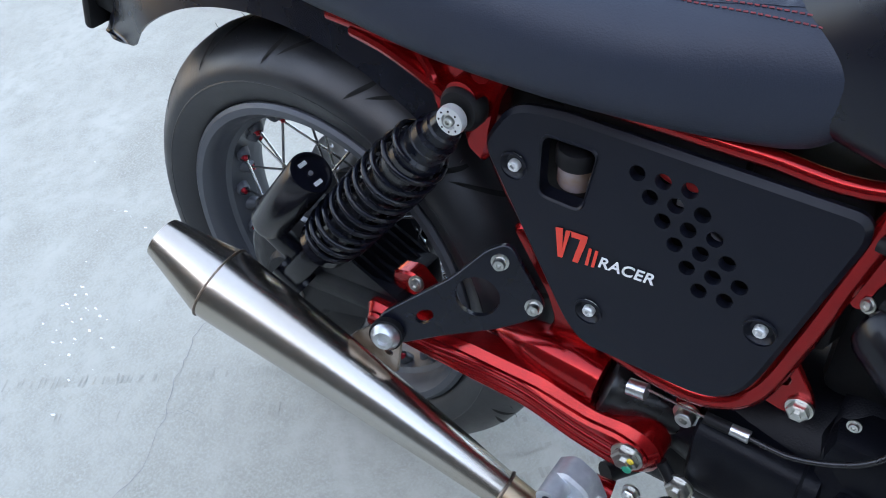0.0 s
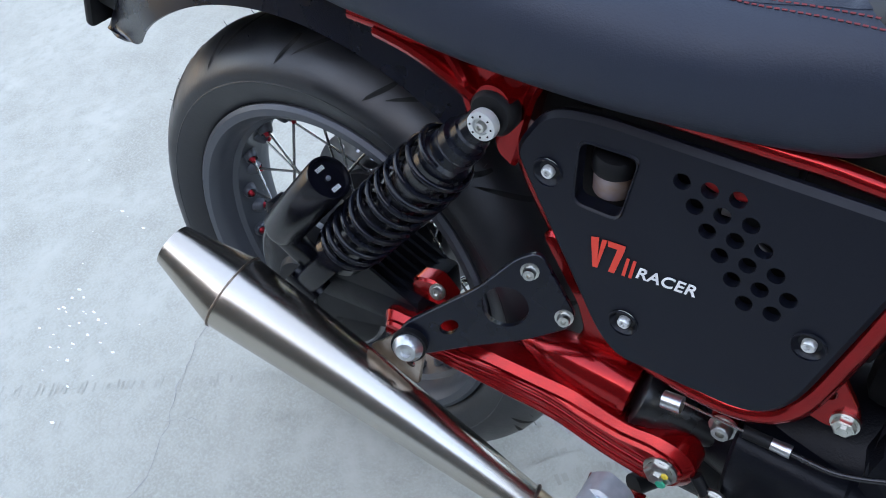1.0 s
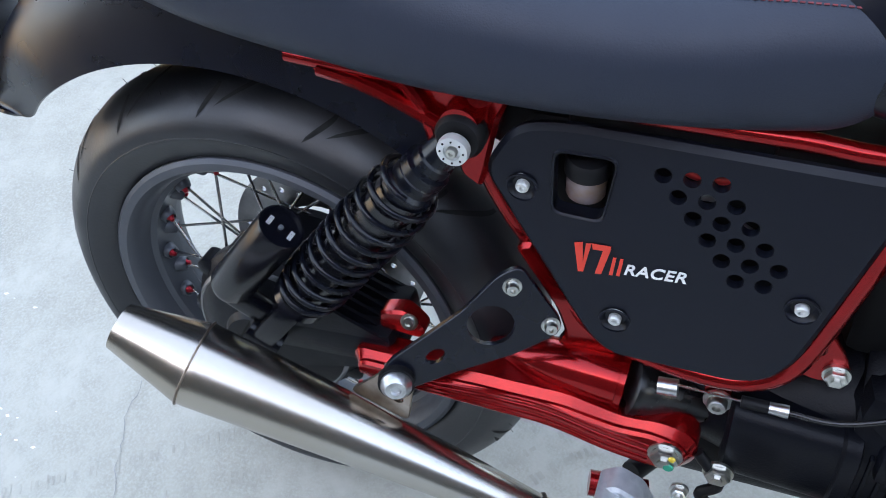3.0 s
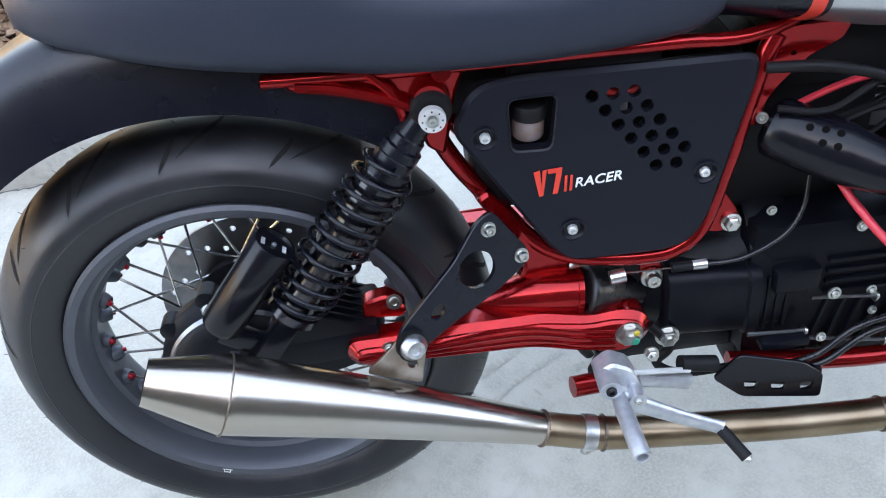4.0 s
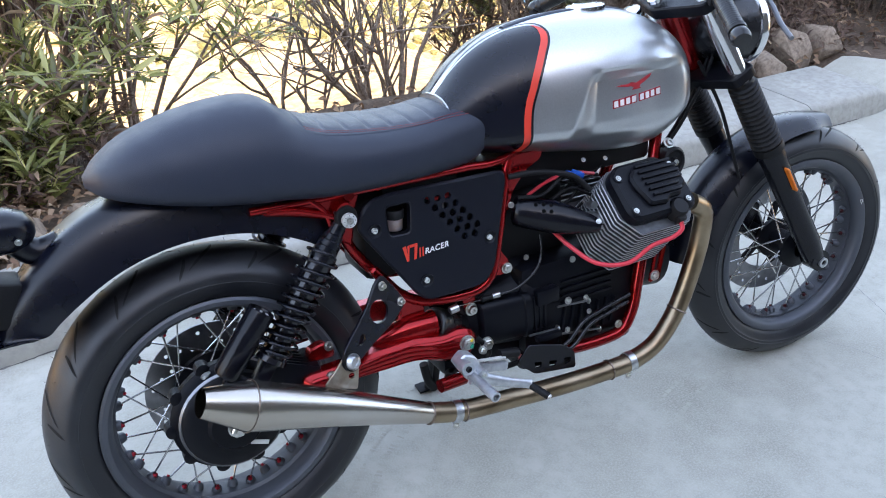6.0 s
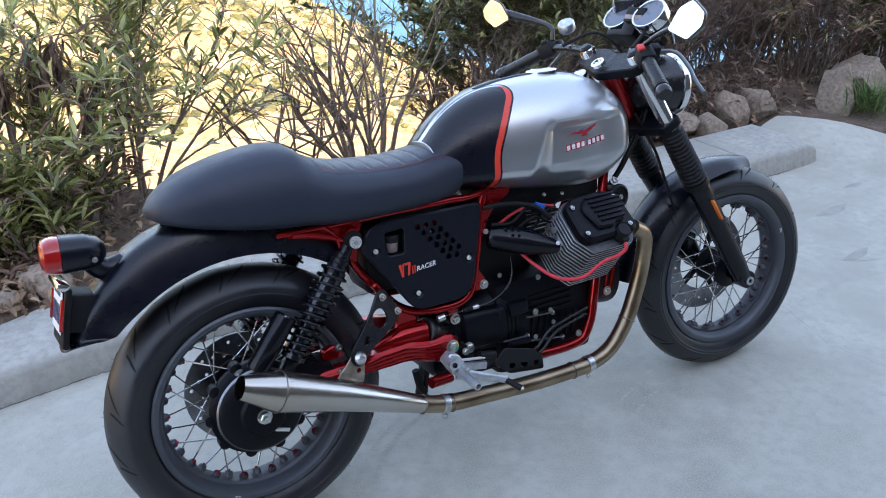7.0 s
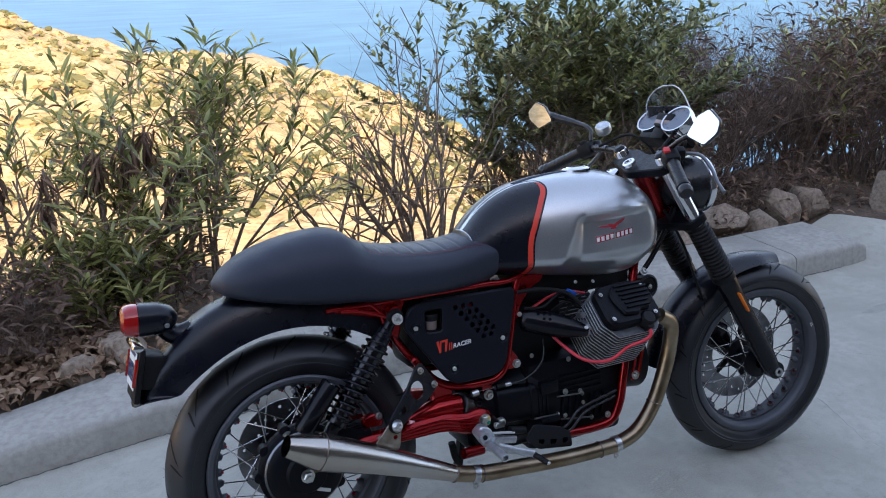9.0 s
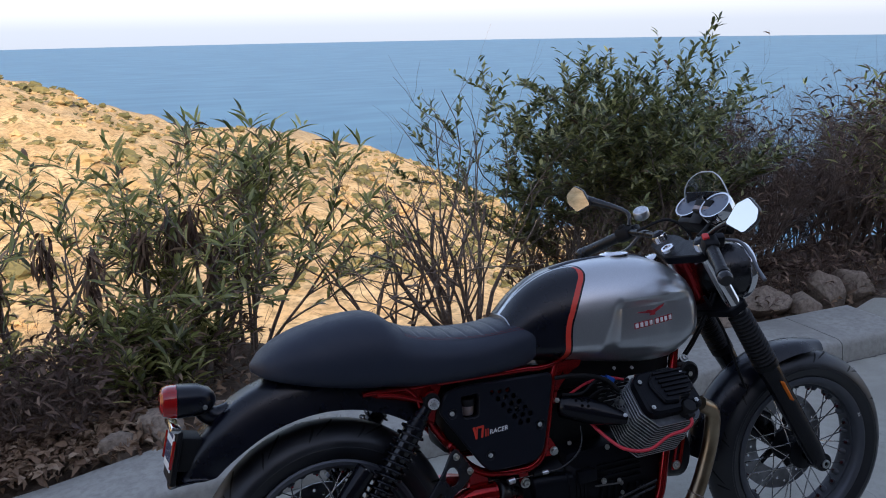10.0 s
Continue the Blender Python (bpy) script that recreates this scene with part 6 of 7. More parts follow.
bm = bm_new()
for k in range(6):
    box(bm, (0.001, 0.0075, 0.040), PM @ pose(0.0025, -0.034 + 0.0136 * k, -0.008), 0)
box(bm, (0.001, 0.06, 0.008), PM @ pose(0.0025, 0, 0.032), 0)
part("plate_bars", bm, NAVY, pp)
bm = bm_new()
box(bm, (0.024, 0.104, 0.016), PM @ pose(0.004, 0, 0.051, 0, 12, 0), 0.005)
part("plate_lamp", bm, CHROME, lp, "bright strip lamp over the plate")
for s in (-1, 1):
    bm = bm_new()
    box(bm, (0.007, 0.008, 0.064), PM @ pose(0.003, s * 0.053, -0.004), 0.002)
    part("reflector", bm, LENS, lp, "narrow red reflector")
# front mudguard, built straight and then turned with the fork
AX = (1.417, 0.283)
bm = bm_new()
sheet(bm, mudguard(AX, 76, 172, lambda t: 0.338 + 0.030 * smooth(t * 1.2), lambda t: 0.312 + 0.006 * t, lambda t: 0.040 + 0.022 * smooth(t * 6), 2.6))
bm.transform(STEERM)
fm_ = part("front_mudguard", bm, BLACK, bike, "satin black front mudguard")
fm_.modifiers.new("thick", "SOLIDIFY").thickness = 0.003

# fork
F_TOP, F_LOW = Vector((1.043, 0, 0.958)), Vector((1.412, 0, 0.292))
fd = (F_LOW - F_TOP).normalized()
flen = (F_LOW - F_TOP).length


def fork_leg(s):
    m = STEERM @ frame_of(F_TOP + Vector((0, s * 0.100, 0)), fd)
    fk = new("fork_leg")
    fk.parent = bike
    tagged(fk, "black front fork leg with rubber gaiter")
    bm = bm_new()
    lathe(bm, [(0.0, -0.012), (0.014, -0.012), (0.0205, -0.004), (0.0205, 0.26), (0.0, 0.26)], m, 24)
    part("stanchion", bm, CHROME, fk, "bright chrome stanchion")
    bm = bm_new()
    prof = [(0.0, 0.225), (0.024, 0.225), (0.027, 0.232)]
    z = 0.234
    while z < 0.395:
        t = (z - 0.234) / 0.16
        r = 0.0295 + 0.003 * t
        prof += [(r - 0.003, z), (r + 0.002, z + 0.004), (r + 0.002, z + 0.007), (r - 0.003, z + 0.011)]
        z += 0.012
    prof += [(0.034, 0.40), (0.034, 0.418), (0.0, 0.418)]
    lathe(bm, prof, m, 28)
    part("gaiter", bm, PLASTIC, fk, "ribbed black rubber gaiter")
    bm = bm_new()
    lathe(bm, [(0.0, 0.41), (0.030, 0.41), (0.031, 0.44), (0.029, 0.46), (0.029, flen - 0.05), (0.027, flen - 0.02), (0.024, flen + 0.012), (0.0, flen + 0.014)], m, 28)
    lathe(bm, [(0.0, -0.024), (0.022, -0.024), (0.026, -0.018), (0.026, 0.022), (0.0, 0.022)], STEERM @ frame_of(Vector((AX[0], s * 0.100, AX[1])), (0, s, 0)), 24)
    part("lower_leg", bm, BLACKSAT, fk, "satin black lower fork leg")
    bm = bm_new()
    am = STEERM @ frame_of(F_TOP + Vector((0, s * 0.131, 0)), fd)
    box(bm, (0.020, 0.006, 0.068), am @ pose(0, 0, 0.498), 0.003)
    part("side_reflector", bm, ORANGE, fk, "orange side reflector")
    bm = bm_new()
    lathe(bm, [(0.007, 0.0), (0.0125, 0.0), (0.0125, 0.005), (0.007, 0.005)], STEERM @ frame_of(Vector((AX[0] + 0.004, s * 0.1225, AX[1] - 0.004)), (0, s, 0)), 20, closed=True)
    part("axle_end", bm, ALLOY, fk, "bright hollow axle end")
    return fk


fork_leg(-1)
fork_leg(1)
# brake caliper on the left leg, seen through the spokes
bm = bm_new()
box(bm, (0.075, 0.05, 0.09), STEERM @ pose(1.335, 0.078, 0.36, 0, 30, 0), 0.012)
box(bm, (0.05, 0.03, 0.04), STEERM @ pose(1.30, 0.078, 0.40, 0, 30, 0), 0.008)
part("brake_caliper", bm, BLACKSAT, bike, "black front brake caliper")
# yokes
for d0, w, h, mt in ((0.012, 0.052, 0.024, CASE), (0.198, 0.055, 0.022, CASE)):
    c = F_TOP + fd * d0
    bm = bm_new()
    plate(bm, rounded([(-0.028, -0.124), (0.028, -0.124), (0.036, -0.06), (0.02, 0), (0.036, 0.06), (0.028, 0.124), (-0.028, 0.124), (-0.05, 0.05), (-0.065, 0), (-0.05, -0.05)], 0.012, 3), [], h, STEERM @ Matrix.Translation(c) @ Matrix.Rotation(radians(-RAKE), 4, "Y") @ Matrix.Translation((0, 0, -h)), 0.003)
    part("yoke", bm, mt, bike, "black fork yoke")
bm = bm_new()
m = STEERM @ Matrix.Translation(F_TOP) @ Matrix.Rotation(radians(-RAKE), 4, "Y")
lathe(bm, [(0.0, 0.0), (0.019, 0.0), (0.019, 0.008), (0.017, 0.010), (0.012, 0.010), (0.010, 0.004), (0.0, 0.004)], m @ pose(-0.042, 0, -0.003), 24)
for s in (-1, 1):
    capm = bm_new()
    lathe(capm, [(0.0, 0.0), (0.017, 0.0), (0.017, 0.010), (0.010, 0.016), (0.0, 0.016)], m @ pose(0, s * 0.10, 0.002), 20)
    part("fork_cap", capm, BLACKSAT, bike, "black fork cap")
part("yoke_nut", bm, CHROME, bike, "bright yoke nut")
bm = bm_new()
lathe(bm, [(0.0, 0.0), (0.026, 0.0), (0.026, 0.008), (0.019, 0.012), (0.0, 0.012)], m @ pose(-0.09, 0.04, -0.012), 24)
part("ignition_lock", bm, CHROME, bike, "bright ignition lock ring")
# headlight
hm = STEERM @ frame_of(Vector((1.135, 0, 0.858)), (1, 0, -0.05))
bm = bm_new()
lathe(bm, [(0.0, -0.035), (0.03, -0.030), (0.058, -0.012), (0.074, 0.02), (0.080, 0.060), (0.080, 0.085), (0.0, 0.085)], hm, 36)
hl = part("headlight", bm, BLACKGLOSS, bike, "round black headlight with a chrome rim")
bm = bm_new()
lathe(bm, [(0.078, 0.080), (0.085, 0.082), (0.087, 0.092), (0.083, 0.102), (0.077, 0.100)], hm, 40)
part("rim", bm, CHROME, hl, "chrome headlight rim")
bm = bm_new()
lathe(bm, [(0.077, 0.098), (0.05, 0.108), (0.0, 0.112)], hm, 32)
part("lens", bm, CLEAR, hl, "clear headlight lens")
# instruments
gd = Vector((-0.66, -0.10, 0.74))
for at in ((1.174, 0.066, 1.038), (1.127, -0.104, 1.045)):
    gm = frame_of(Vector(at), gd)
    bm = bm_new()
    lathe(bm, [(0.0, -0.055), (0.030, -0.052), (0.041, -0.03), (0.0425, 0.0), (0.0, 0.0)], gm, 36)
    g = part("gauge", bm, BLACKGLOSS, bike, "round dial in a chrome bezel")
    bm = bm_new()
    lathe(bm, [(0.041, -0.022), (0.046, -0.020), (0.0475, 0.0), (0.0455, 0.008), (0.041, 0.007), (0.040, 0.0)], gm, 40)
    part("bezel", bm, CHROME, g, "chrome bezel")
    bm = bm_new()
    lathe(bm, [(0.0405, 0.0015), (0.0, 0.0018)], gm, 32)
    part("dial_face", bm, DIAL, g, "pale dial under glass")
    bm = bm_new()
    for k in range(9):
        a = radians(-40 + 32 * k)
        box(bm, (0.0010, 0.005, 0.0006), gm @ Matrix.Rotation(a, 4, "Z") @ pose(0, 0.033, 0.0022))
    box(bm, (0.0012, 0.026, 0.0008), gm @ Matrix.Rotation(radians(60), 4, "Z") @ pose(0, 0.010, 0.0026))
    part("dial_marks", bm, NAVY, g)
wm = frame_of(Vector((1.128, -0.056, 1.042)), (-0.85, -0.15, 0.5), (0, 1, 0))
bm = bm_new()
box(bm, (0.040, 0.062, 0.024), wm, 0.004)
wl = part("warning_panel", bm, PLASTIC, bike, "black warning light block between the dials")
bm = bm_new()
box(bm, (0.012, 0.054, 0.003), wm @ pose(-0.008, 0, 0.0125), 0.001)
part("light_strip", bm, AMBER, wl, "brown tinted light strip")
bm = bm_new()
box(bm, (0.06, 0.17, 0.02), pose(1.160, -0.015, 0.985, 0, 38, 6), 0.006)
box(bm, (0.05, 0.05, 0.06), pose(1.150, -0.02, 1.005, 0, 38, 6), 0.006)
part("gauge_bracket", bm, PLASTIC, bike, "black instrument bracket")
# flyscreen: clear dome over a dark cowl with three slots
def screen_point(u, v, off=0.0):
    half = 0.104 * math.sqrt(max(0.0, 1 - (u * 0.992) ** 4))
    y = v * half
    return Vector((1.245 - 0.045 * u - 0.02 * u * u - 4.0 * y * y + off, y - 0.008, 0.965 + 0.172 * u))


bm = bm_new()
rows = [[screen_point(u, v) for v in np.linspace(-1, 1, 25)] for u in np.sin(np.linspace(0, math.pi / 2, 22))]
sheet(bm, rows)
fs = part("flyscreen", bm, SMOKED, bike, "small smoked clear flyscreen with a bright edge", 60)
fs.visible_shadow = False
bm = bm_new()
tube(bm, [tuple(r[0]) for r in rows] + [tuple(r[-1]) for r in rows[-2::-1]], 0.0018, 6, 2)
part("screen_edge", bm, CLEAREDGE, fs, "bright screen edge")
bm = bm_new()
sheet(bm, [[screen_point(u, v * 0.93, -0.004) for v in np.linspace(-1, 1, 21)] for u in np.linspace(0, 0.66, 8)])
cowl = part("cowl", bm, BLACKGLOSS, fs, "dark cowl behind the dials", 60)
cowl.modifiers.new("thick", "SOLIDIFY").thickness = 0.003
bm = bm_new()
for k in range(3):
    p = screen_point(0.56, 0.02 + 0.17 * (k - 1), -0.0075)
    box(bm, (0.002, 0.0075, 0.020), Matrix.Translation(p) @ Matrix.Rotation(radians(-18), 4, "Y"), 0.0008)
part("slot", bm, DARK, cowl, "dark slots")
# bars, grips, levers, mirrors
def bar_side(s):
    if s < 0:
        P = [(1.060, -0.11, 0.962), (1.036, -0.182, 0.960), (1.002, -0.262, 0.914), (0.988, -0.292, 0.893)]
    else:
        P = [(1.060, 0.06, 0.962), (1.062, 0.235, 0.962), (1.018, 0.34, 0.918), (0.998, 0.385, 0.898)]
    P = [Vector(p) for p in P]
    rod("handlebar", [tuple(p) for p in P[:3]], 0.011, BLACKGLOSS, bike, "black clip-on handlebar", 14)
    d = (P[3] - P[1]).normalized()
    gm = frame_of(P[1] + d * 0.022, d)
    L = (P[3] - P[1]).length - 0.022
    bm = bm_new()
    prof = [(0.0, 0.0), (0.020, 0.0), (0.0205, 0.006)]
    z = 0.01
    while z < L - 0.015:
        prof += [(0.0165, z), (0.0172, z + 0.002), (0.0165, z + 0.004)]
        z += 0.006
    prof += [(0.019, L - 0.008), (0.018, L), (0.0, L)]
    lathe(bm, prof, gm, 24)
    part("grip", bm, GRIP, bike, "black rubber handlebar grip")
    bm = bm_new()
    lathe(bm, [(0.0, L), (0.014, L), (0.0185, L + 0.006), (0.0195, L + 0.018), (0.016, L + 0.026), (0.0, L + 0.028)], gm, 24)
    part("bar_end", bm, BLACKGLOSS, bike, "glossy black bar end weight")
    bm = bm_new()
    box(bm, (0.042, 0.044, 0.050), frame_of(P[1] + d * 0.010, d), 0.010)
    sw_ = part("switchgear", bm, PLASTIC, bike, "black switch housing")
    bm = bm_new()
    box(bm, (0.018, 0.012, 0.022), frame_of(P[1] + d * 0.008 + Vector((-0.012, 0, 0.022)), d), 0.004)
    part("kill_switch", bm, REDFLAT if s < 0 else PLASTIC, sw_, "red switch rocker" if s < 0 else "black switch")
    # lever
    a = P[1] + Vector((0.045, 0.0, 0.004))
    lv = [a, a + Vector((0.030, s * 0.030, -0.008)), a + Vector((0.030, s * 0.070, -0.040)), a + Vector((0.018, s * 0.105, -0.070)), a + Vector((0.002, s * 0.148, -0.093))]
    rod("lever", [tuple(p) for p in lv], 0.0048, LEVER, bike, "grey metal control lever", 10)
    bm = bm_new()
    box(bm, (0.03, 0.035, 0.026), frame_of(P[1] + Vector((0.03, 0, 0.004)), d), 0.006)
    part("lever_perch", bm, CASE, bike, "black lever perch")
    return P


bar_side(-1)
bar_side(1)
bm = bm_new()
m = frame_of(Vector((1.078, 0.172, 1.012)), (-0.45, -0.25, 0.86))
lathe(bm, [(0.0, 0.0), (0.021, 0.0), (0.024, 0.004), (0.024, 0.022), (0.021, 0.026), (0.0, 0.027)], m, 28)
part("clutch_reservoir", bm, ALLOY, bike, "round silver fluid reservoir")


def mirror(centre, normal, stalk, s):
    mi = new("mirror")
    mi.parent = bike
    tagged(mi, "angular bar mirror on a black stalk")
    m = frame_of(Vector(centre), normal)
    # the long side of the head runs outwards
    out = [(-0.046, -0.020), (-0.020, 0.028), (0.012, 0.044), (0.042, 0.014), (0.038, -0.014), (0.004, -0.044)]
    if s > 0:
        out = [(-x, y) for x, y in out]
    bm = bm_new()
    rings = []
    for h, sc in ((0.0, 1.0), (-0.006, 1.03), (-0.020, 0.90), (-0.036, 0.55), (-0.044, 0.2)):
        rings.append([m @ Vector((x * sc, y * sc, h)) for x, y in rounded(out, 0.008, 3)])
    loft(bm, rings)
    part("shell", bm, BLACKGLOSS, mi)
    bm = bm_new()
    plate(bm, rounded([(x * 0.95, y * 0.94) for x, y in out], 0.007, 3), [], 0.0015, m)
    part("mirror_glass", bm, GLASS, mi, "mirror glass")
    bm = bm_new()
    tube(bm, [(*p, r) for p, r in zip(stalk, (0.0065, 0.0070, 0.0095, 0.015))], 0.0055, 10, 5)
    part("stalk", bm, BLACKGLOSS, mi)
    return mi


mirror((0.962, -0.402, 1.048), (-0.93, -0.30, 0.22), [(1.035, -0.165, 0.972), (1.045, -0.22, 1.005), (1.035, -0.32, 1.035), (0.995, -0.385, 1.048)], -1)
mirror((1.000, 0.414, 1.070), (-0.85, -0.50, 0.04), [(1.070, 0.235, 0.985), (1.078, 0.25, 1.020), (1.070, 0.32, 1.040), (1.028, 0.412, 1.066)], 1)
# cables and brake hose in front of the head
for k, (y, dz) in enumerate(((-0.06, 0.0), (-0.045, 0.02), (0.05, 0.01))):
    rod("control_cable", [(1.04, y * 3.0, 0.975), (1.13, y * 2.2, 0.99 + dz), (1.17, y, 0.93), (1.13, y * 0.8 - 0.03, 0.80), (1.06, y * 0.7 - 0.03, 0.68), (1.00, y * 0.6 - 0.02, 0.60)], 0.0042, PLASTIC, bike, "black control cable", 8, 6)
rod("brake_hose", [(1.09, -0.08, 0.80), (1.135, -0.10, 0.70), (1.16, -0.115, 0.60), (1.20, -0.10, 0.52)], 0.004, PLASTIC, bike, "black brake hose", 8, 6)

# right footrest, brake pedal, heel guard, side stand
bm = bm_new()
plate(bm, rounded([(0.405, 0.345), (0.425, 0.362), (0.448, 0.350), (0.462, 0.318), (0.45, 0.300), (0.425, 0.308)], 0.007, 3), [], 0.026, side_at(-0.165), 0.003)
lathe(bm, [(0.0, -0.01), (0.013, -0.01), (0.013, 0.022), (0.0, 0.022)], frame_of(Vector((0.420, -0.190, 0.342)), (0, -1, 0)), 18)
lathe(bm, [(0.0, -0.01), (0.010, -0.01), (0.010, 0.02), (0.0, 0.02)], frame_of(Vector((0.452, -0.190, 0.318)), (0, -1, 0)), 18)
rs = part("footrest_mount", bm, PEGALLOY, bike, "machined alloy footrest mount")
bolt("mount_screw", (0.420, -0.212, 0.342), (0, -1, 0), 0.0062, rs, BLACKSAT, 0.004, False, "black socket screw")
bolt("mount_screw", (0.452, -0.210, 0.318), (0, -1, 0), 0.0050, rs, ZINC, 0.004, False, "zinc socket screw")
bm = bm_new()
box(bm, (0.016, 0.012, 0.013), pose(0.438, -0.182, 0.336, 0, 15, 0), 0.003)
part("rod_clevis", bm, CHROME, rs, "bright clevis on the brake rod")
bm = bm_new()
m = frame_of(Vector((0.430, -0.186, 0.322)), Vector((0.437, -0.284, 0.310)) - Vector((0.430, -0.186, 0.322)))
prof = [(0.0, 0.0), (0.013, 0.0), (0.0130, 0.010), (0.0088, 0.014), (0.0085, 0.030), (0.0100, 0.034), (0.0104, 0.094), (0.0098, 0.098), (0.0068, 0.098), (0.0062, 0.084), (0.0, 0.084)]
lathe(bm, prof, m, 22)
part("footpeg", bm, PEGALLOY, rs, "smooth round alloy footpeg with an open end")
bm = bm_new()
tube(bm, [(0.432, -0.196, 0.312, 0.015), (0.47, -0.205, 0.298, 0.0120), (0.505, -0.213, 0.284, 0.0105), (0.540, -0.219, 0.271, 0.0095), (0.548, -0.221, 0.268, 0.0110)], 0.009, 14, 5, flat=0.6)
bp = part("brake_pedal", bm, PEGALLOY, bike, "alloy rear brake pedal")
rod("toe_peg", [(0.548, -0.222, 0.266), (0.557, -0.236, 0.259), (0.568, -0.254, 0.250)], 0.0074, PLASTIC, bp, "black toe peg", 14, 2)
bolt("toe_bolt", (0.5685, -0.256, 0.2505), (0.4, -0.8, -0.4), 0.004, bp)
rod("brake_rod", [(0.432, -0.182, 0.338), (0.525, -0.166, 0.312)], 0.0036, CAPSILVER, bike, "thin bright brake rod", 8, 1)
hexnut("linkage_nut", (0.480, -0.160, 0.340), (0, -1, 0.2), 0.0065, bike, ZINC, 0.008)
bm = bm_new()
box(bm, (0.07, 0.012, 0.02), pose(0.495, -0.165, 0.300, 0, 14, 0), 0.004)
part("linkage_plate", bm, PEGALLOY, bike, "alloy linkage plate")
bm = bm_new()
plate(bm, rounded([(0.560, 0.278), (0.590, 0.312), (0.672, 0.286), (0.700, 0.262), (0.702, 0.222), (0.60, 0.240)], 0.008, 3), [rounded([(0.60, 0.268), (0.618, 0.264), (0.616, 0.252), (0.602, 0.254)], 0.003, 2), rounded([(0.635, 0.260), (0.655, 0.255), (0.652, 0.243), (0.636, 0.246)], 0.003, 2), rounded([(0.672, 0.254), (0.690, 0.252), (0.688, 0.240), (0.674, 0.238)], 0.003, 2)], 0.004, side_at(-0.150), 0.001)
# dark backing added behind the slots to keep them dim
box(bm, (0.12, 0.012, 0.03), pose(0.645, -0.135, 0.255, 0, 14, 0), 0.003)
part("heel_guard", bm, BLACKSAT, bike, "black slotted guard plate")
bm = bm_new()
tube(bm, [(0.392, -0.135, 0.276), (0.450, -0.125, 0.270)], 0.0135, 18, 1)
part("stand_stop", bm, RED, bike, "short red tube with an open end")
rod("stand_pivot", [(0.430, -0.10, 0.262), (0.470, -0.02, 0.250), (0.48, 0.10, 0.245)], 0.012, PLASTIC, bike)
GZ = math.tan(radians(LEAN))
sd_ = rod("side_stand", [(0.490, 0.085, 0.245), (0.505, 0.16, 0.150), (0.52, 0.232, 0.232 * GZ + 0.006)], 0.011, PLASTIC, bike, "black side stand resting on the concrete", 12, 3)
bm = bm_new()
box(bm, (0.06, 0.035, 0.006), pose(0.522, 0.238, 0.238 * GZ + 0.004, LEAN, 0, 0), 0.002)
part("stand_foot", bm, PLASTIC, sd_)
bm = bm_new()
tube(bm, [(0.430, 0.03, 0.235), (0.438, 0.032, 0.19), (0.452, 0.035, 0.165)], 0.010, 12, 4)
tube(bm, [(0.462, 0.03, 0.225), (0.452, 0.035, 0.165)], 0.008, 10, 1)
part("stand_link", bm, PLASTIC, bike)
# lower hose bundle by the pivot
rod("breather_hose", [(0.49, -0.115, 0.345), (0.515, -0.12, 0.31), (0.50, -0.12, 0.285), (0.53, -0.12, 0.262), (0.60, -0.115, 0.255)], 0.006, PLASTIC, bike, "black rubber breather hose", 10)
hexnut("engine_bolt", (0.512, -0.118, 0.325), (0, -1, 0), 0.011, bike, ZINC, 0.009, "zinc engine bolt with green paint")

# ---- plants, rocks and litter beyond the kerb ----
def leafy(name, c1, c2, c3, rough=0.5, trans=0.25, spec=0.5):
    """Leaf material that varies from leaf to leaf."""
    m = bpy.data.materials.new(name)
    m.use_nodes = True
    n, l = m.node_tree.nodes, m.node_tree.links
    b = n["Principled BSDF"]
    b.inputs["Roughness"].default_value = rough
    b.inputs["Specular IOR Level"].default_value = spec
    g = n.new("ShaderNodeNewGeometry")
    ramp = n.new("ShaderNodeValToRGB")
    ramp.color_ramp.elements[0].color = (*c1, 1)
    ramp.color_ramp.elements[1].color = (*c3, 1)
    e = ramp.color_ramp.elements.new(0.66)
    e.color = (*c2, 1)
    l.new(g.outputs["Random Per Island"], ramp.inputs["Fac"])
    l.new(ramp.outputs["Color"], b.inputs["Base Color"])
    tr = n.new("ShaderNodeBsdfTranslucent")
    l.new(ramp.outputs["Color"], tr.inputs["Color"])
    mx = n.new("ShaderNodeMixShader")
    mx.inputs[0].default_value = trans
    l.new(b.outputs[0], mx.inputs[1])
    l.new(tr.outputs[0], mx.inputs[2])
    l.new(mx.outputs[0], n["Material Output"].inputs["Surface"])
    return m


LEAF_OLEANDER = leafy("oleander_leaf", (0.060, 0.070, 0.022), (0.33, 0.35, 0.110), (0.74, 0.71, 0.31), 0.26, 0.52, 0.85)
LEAF_LAUREL = leafy("laurel_leaf", (0.052, 0.066, 0.021), (0.19, 0.21, 0.062), (0.48, 0.46, 0.19), 0.28, 0.36, 0.8)
LEAF_DRY = leafy("dry_leaf", (0.13, 0.075, 0.045), (0.26, 0.165, 0.10), (0.42, 0.31, 0.21), 0.8, 0.2)
LEAF_DEAD = leafy("dead_leaf", (0.07, 0.04, 0.03), (0.16, 0.10, 0.07), (0.32, 0.22, 0.15), 0.7, 0.25)
GRASSM = leafy("green_grass", (0.07, 0.12, 0.03), (0.11, 0.18, 0.05), (0.22, 0.24, 0.09), 0.6)
SCRUBM = leafy("hill_scrub", (0.050, 0.054, 0.018), (0.15, 0.130, 0.048), (0.42, 0.28, 0.13), 0.9, 0.0)
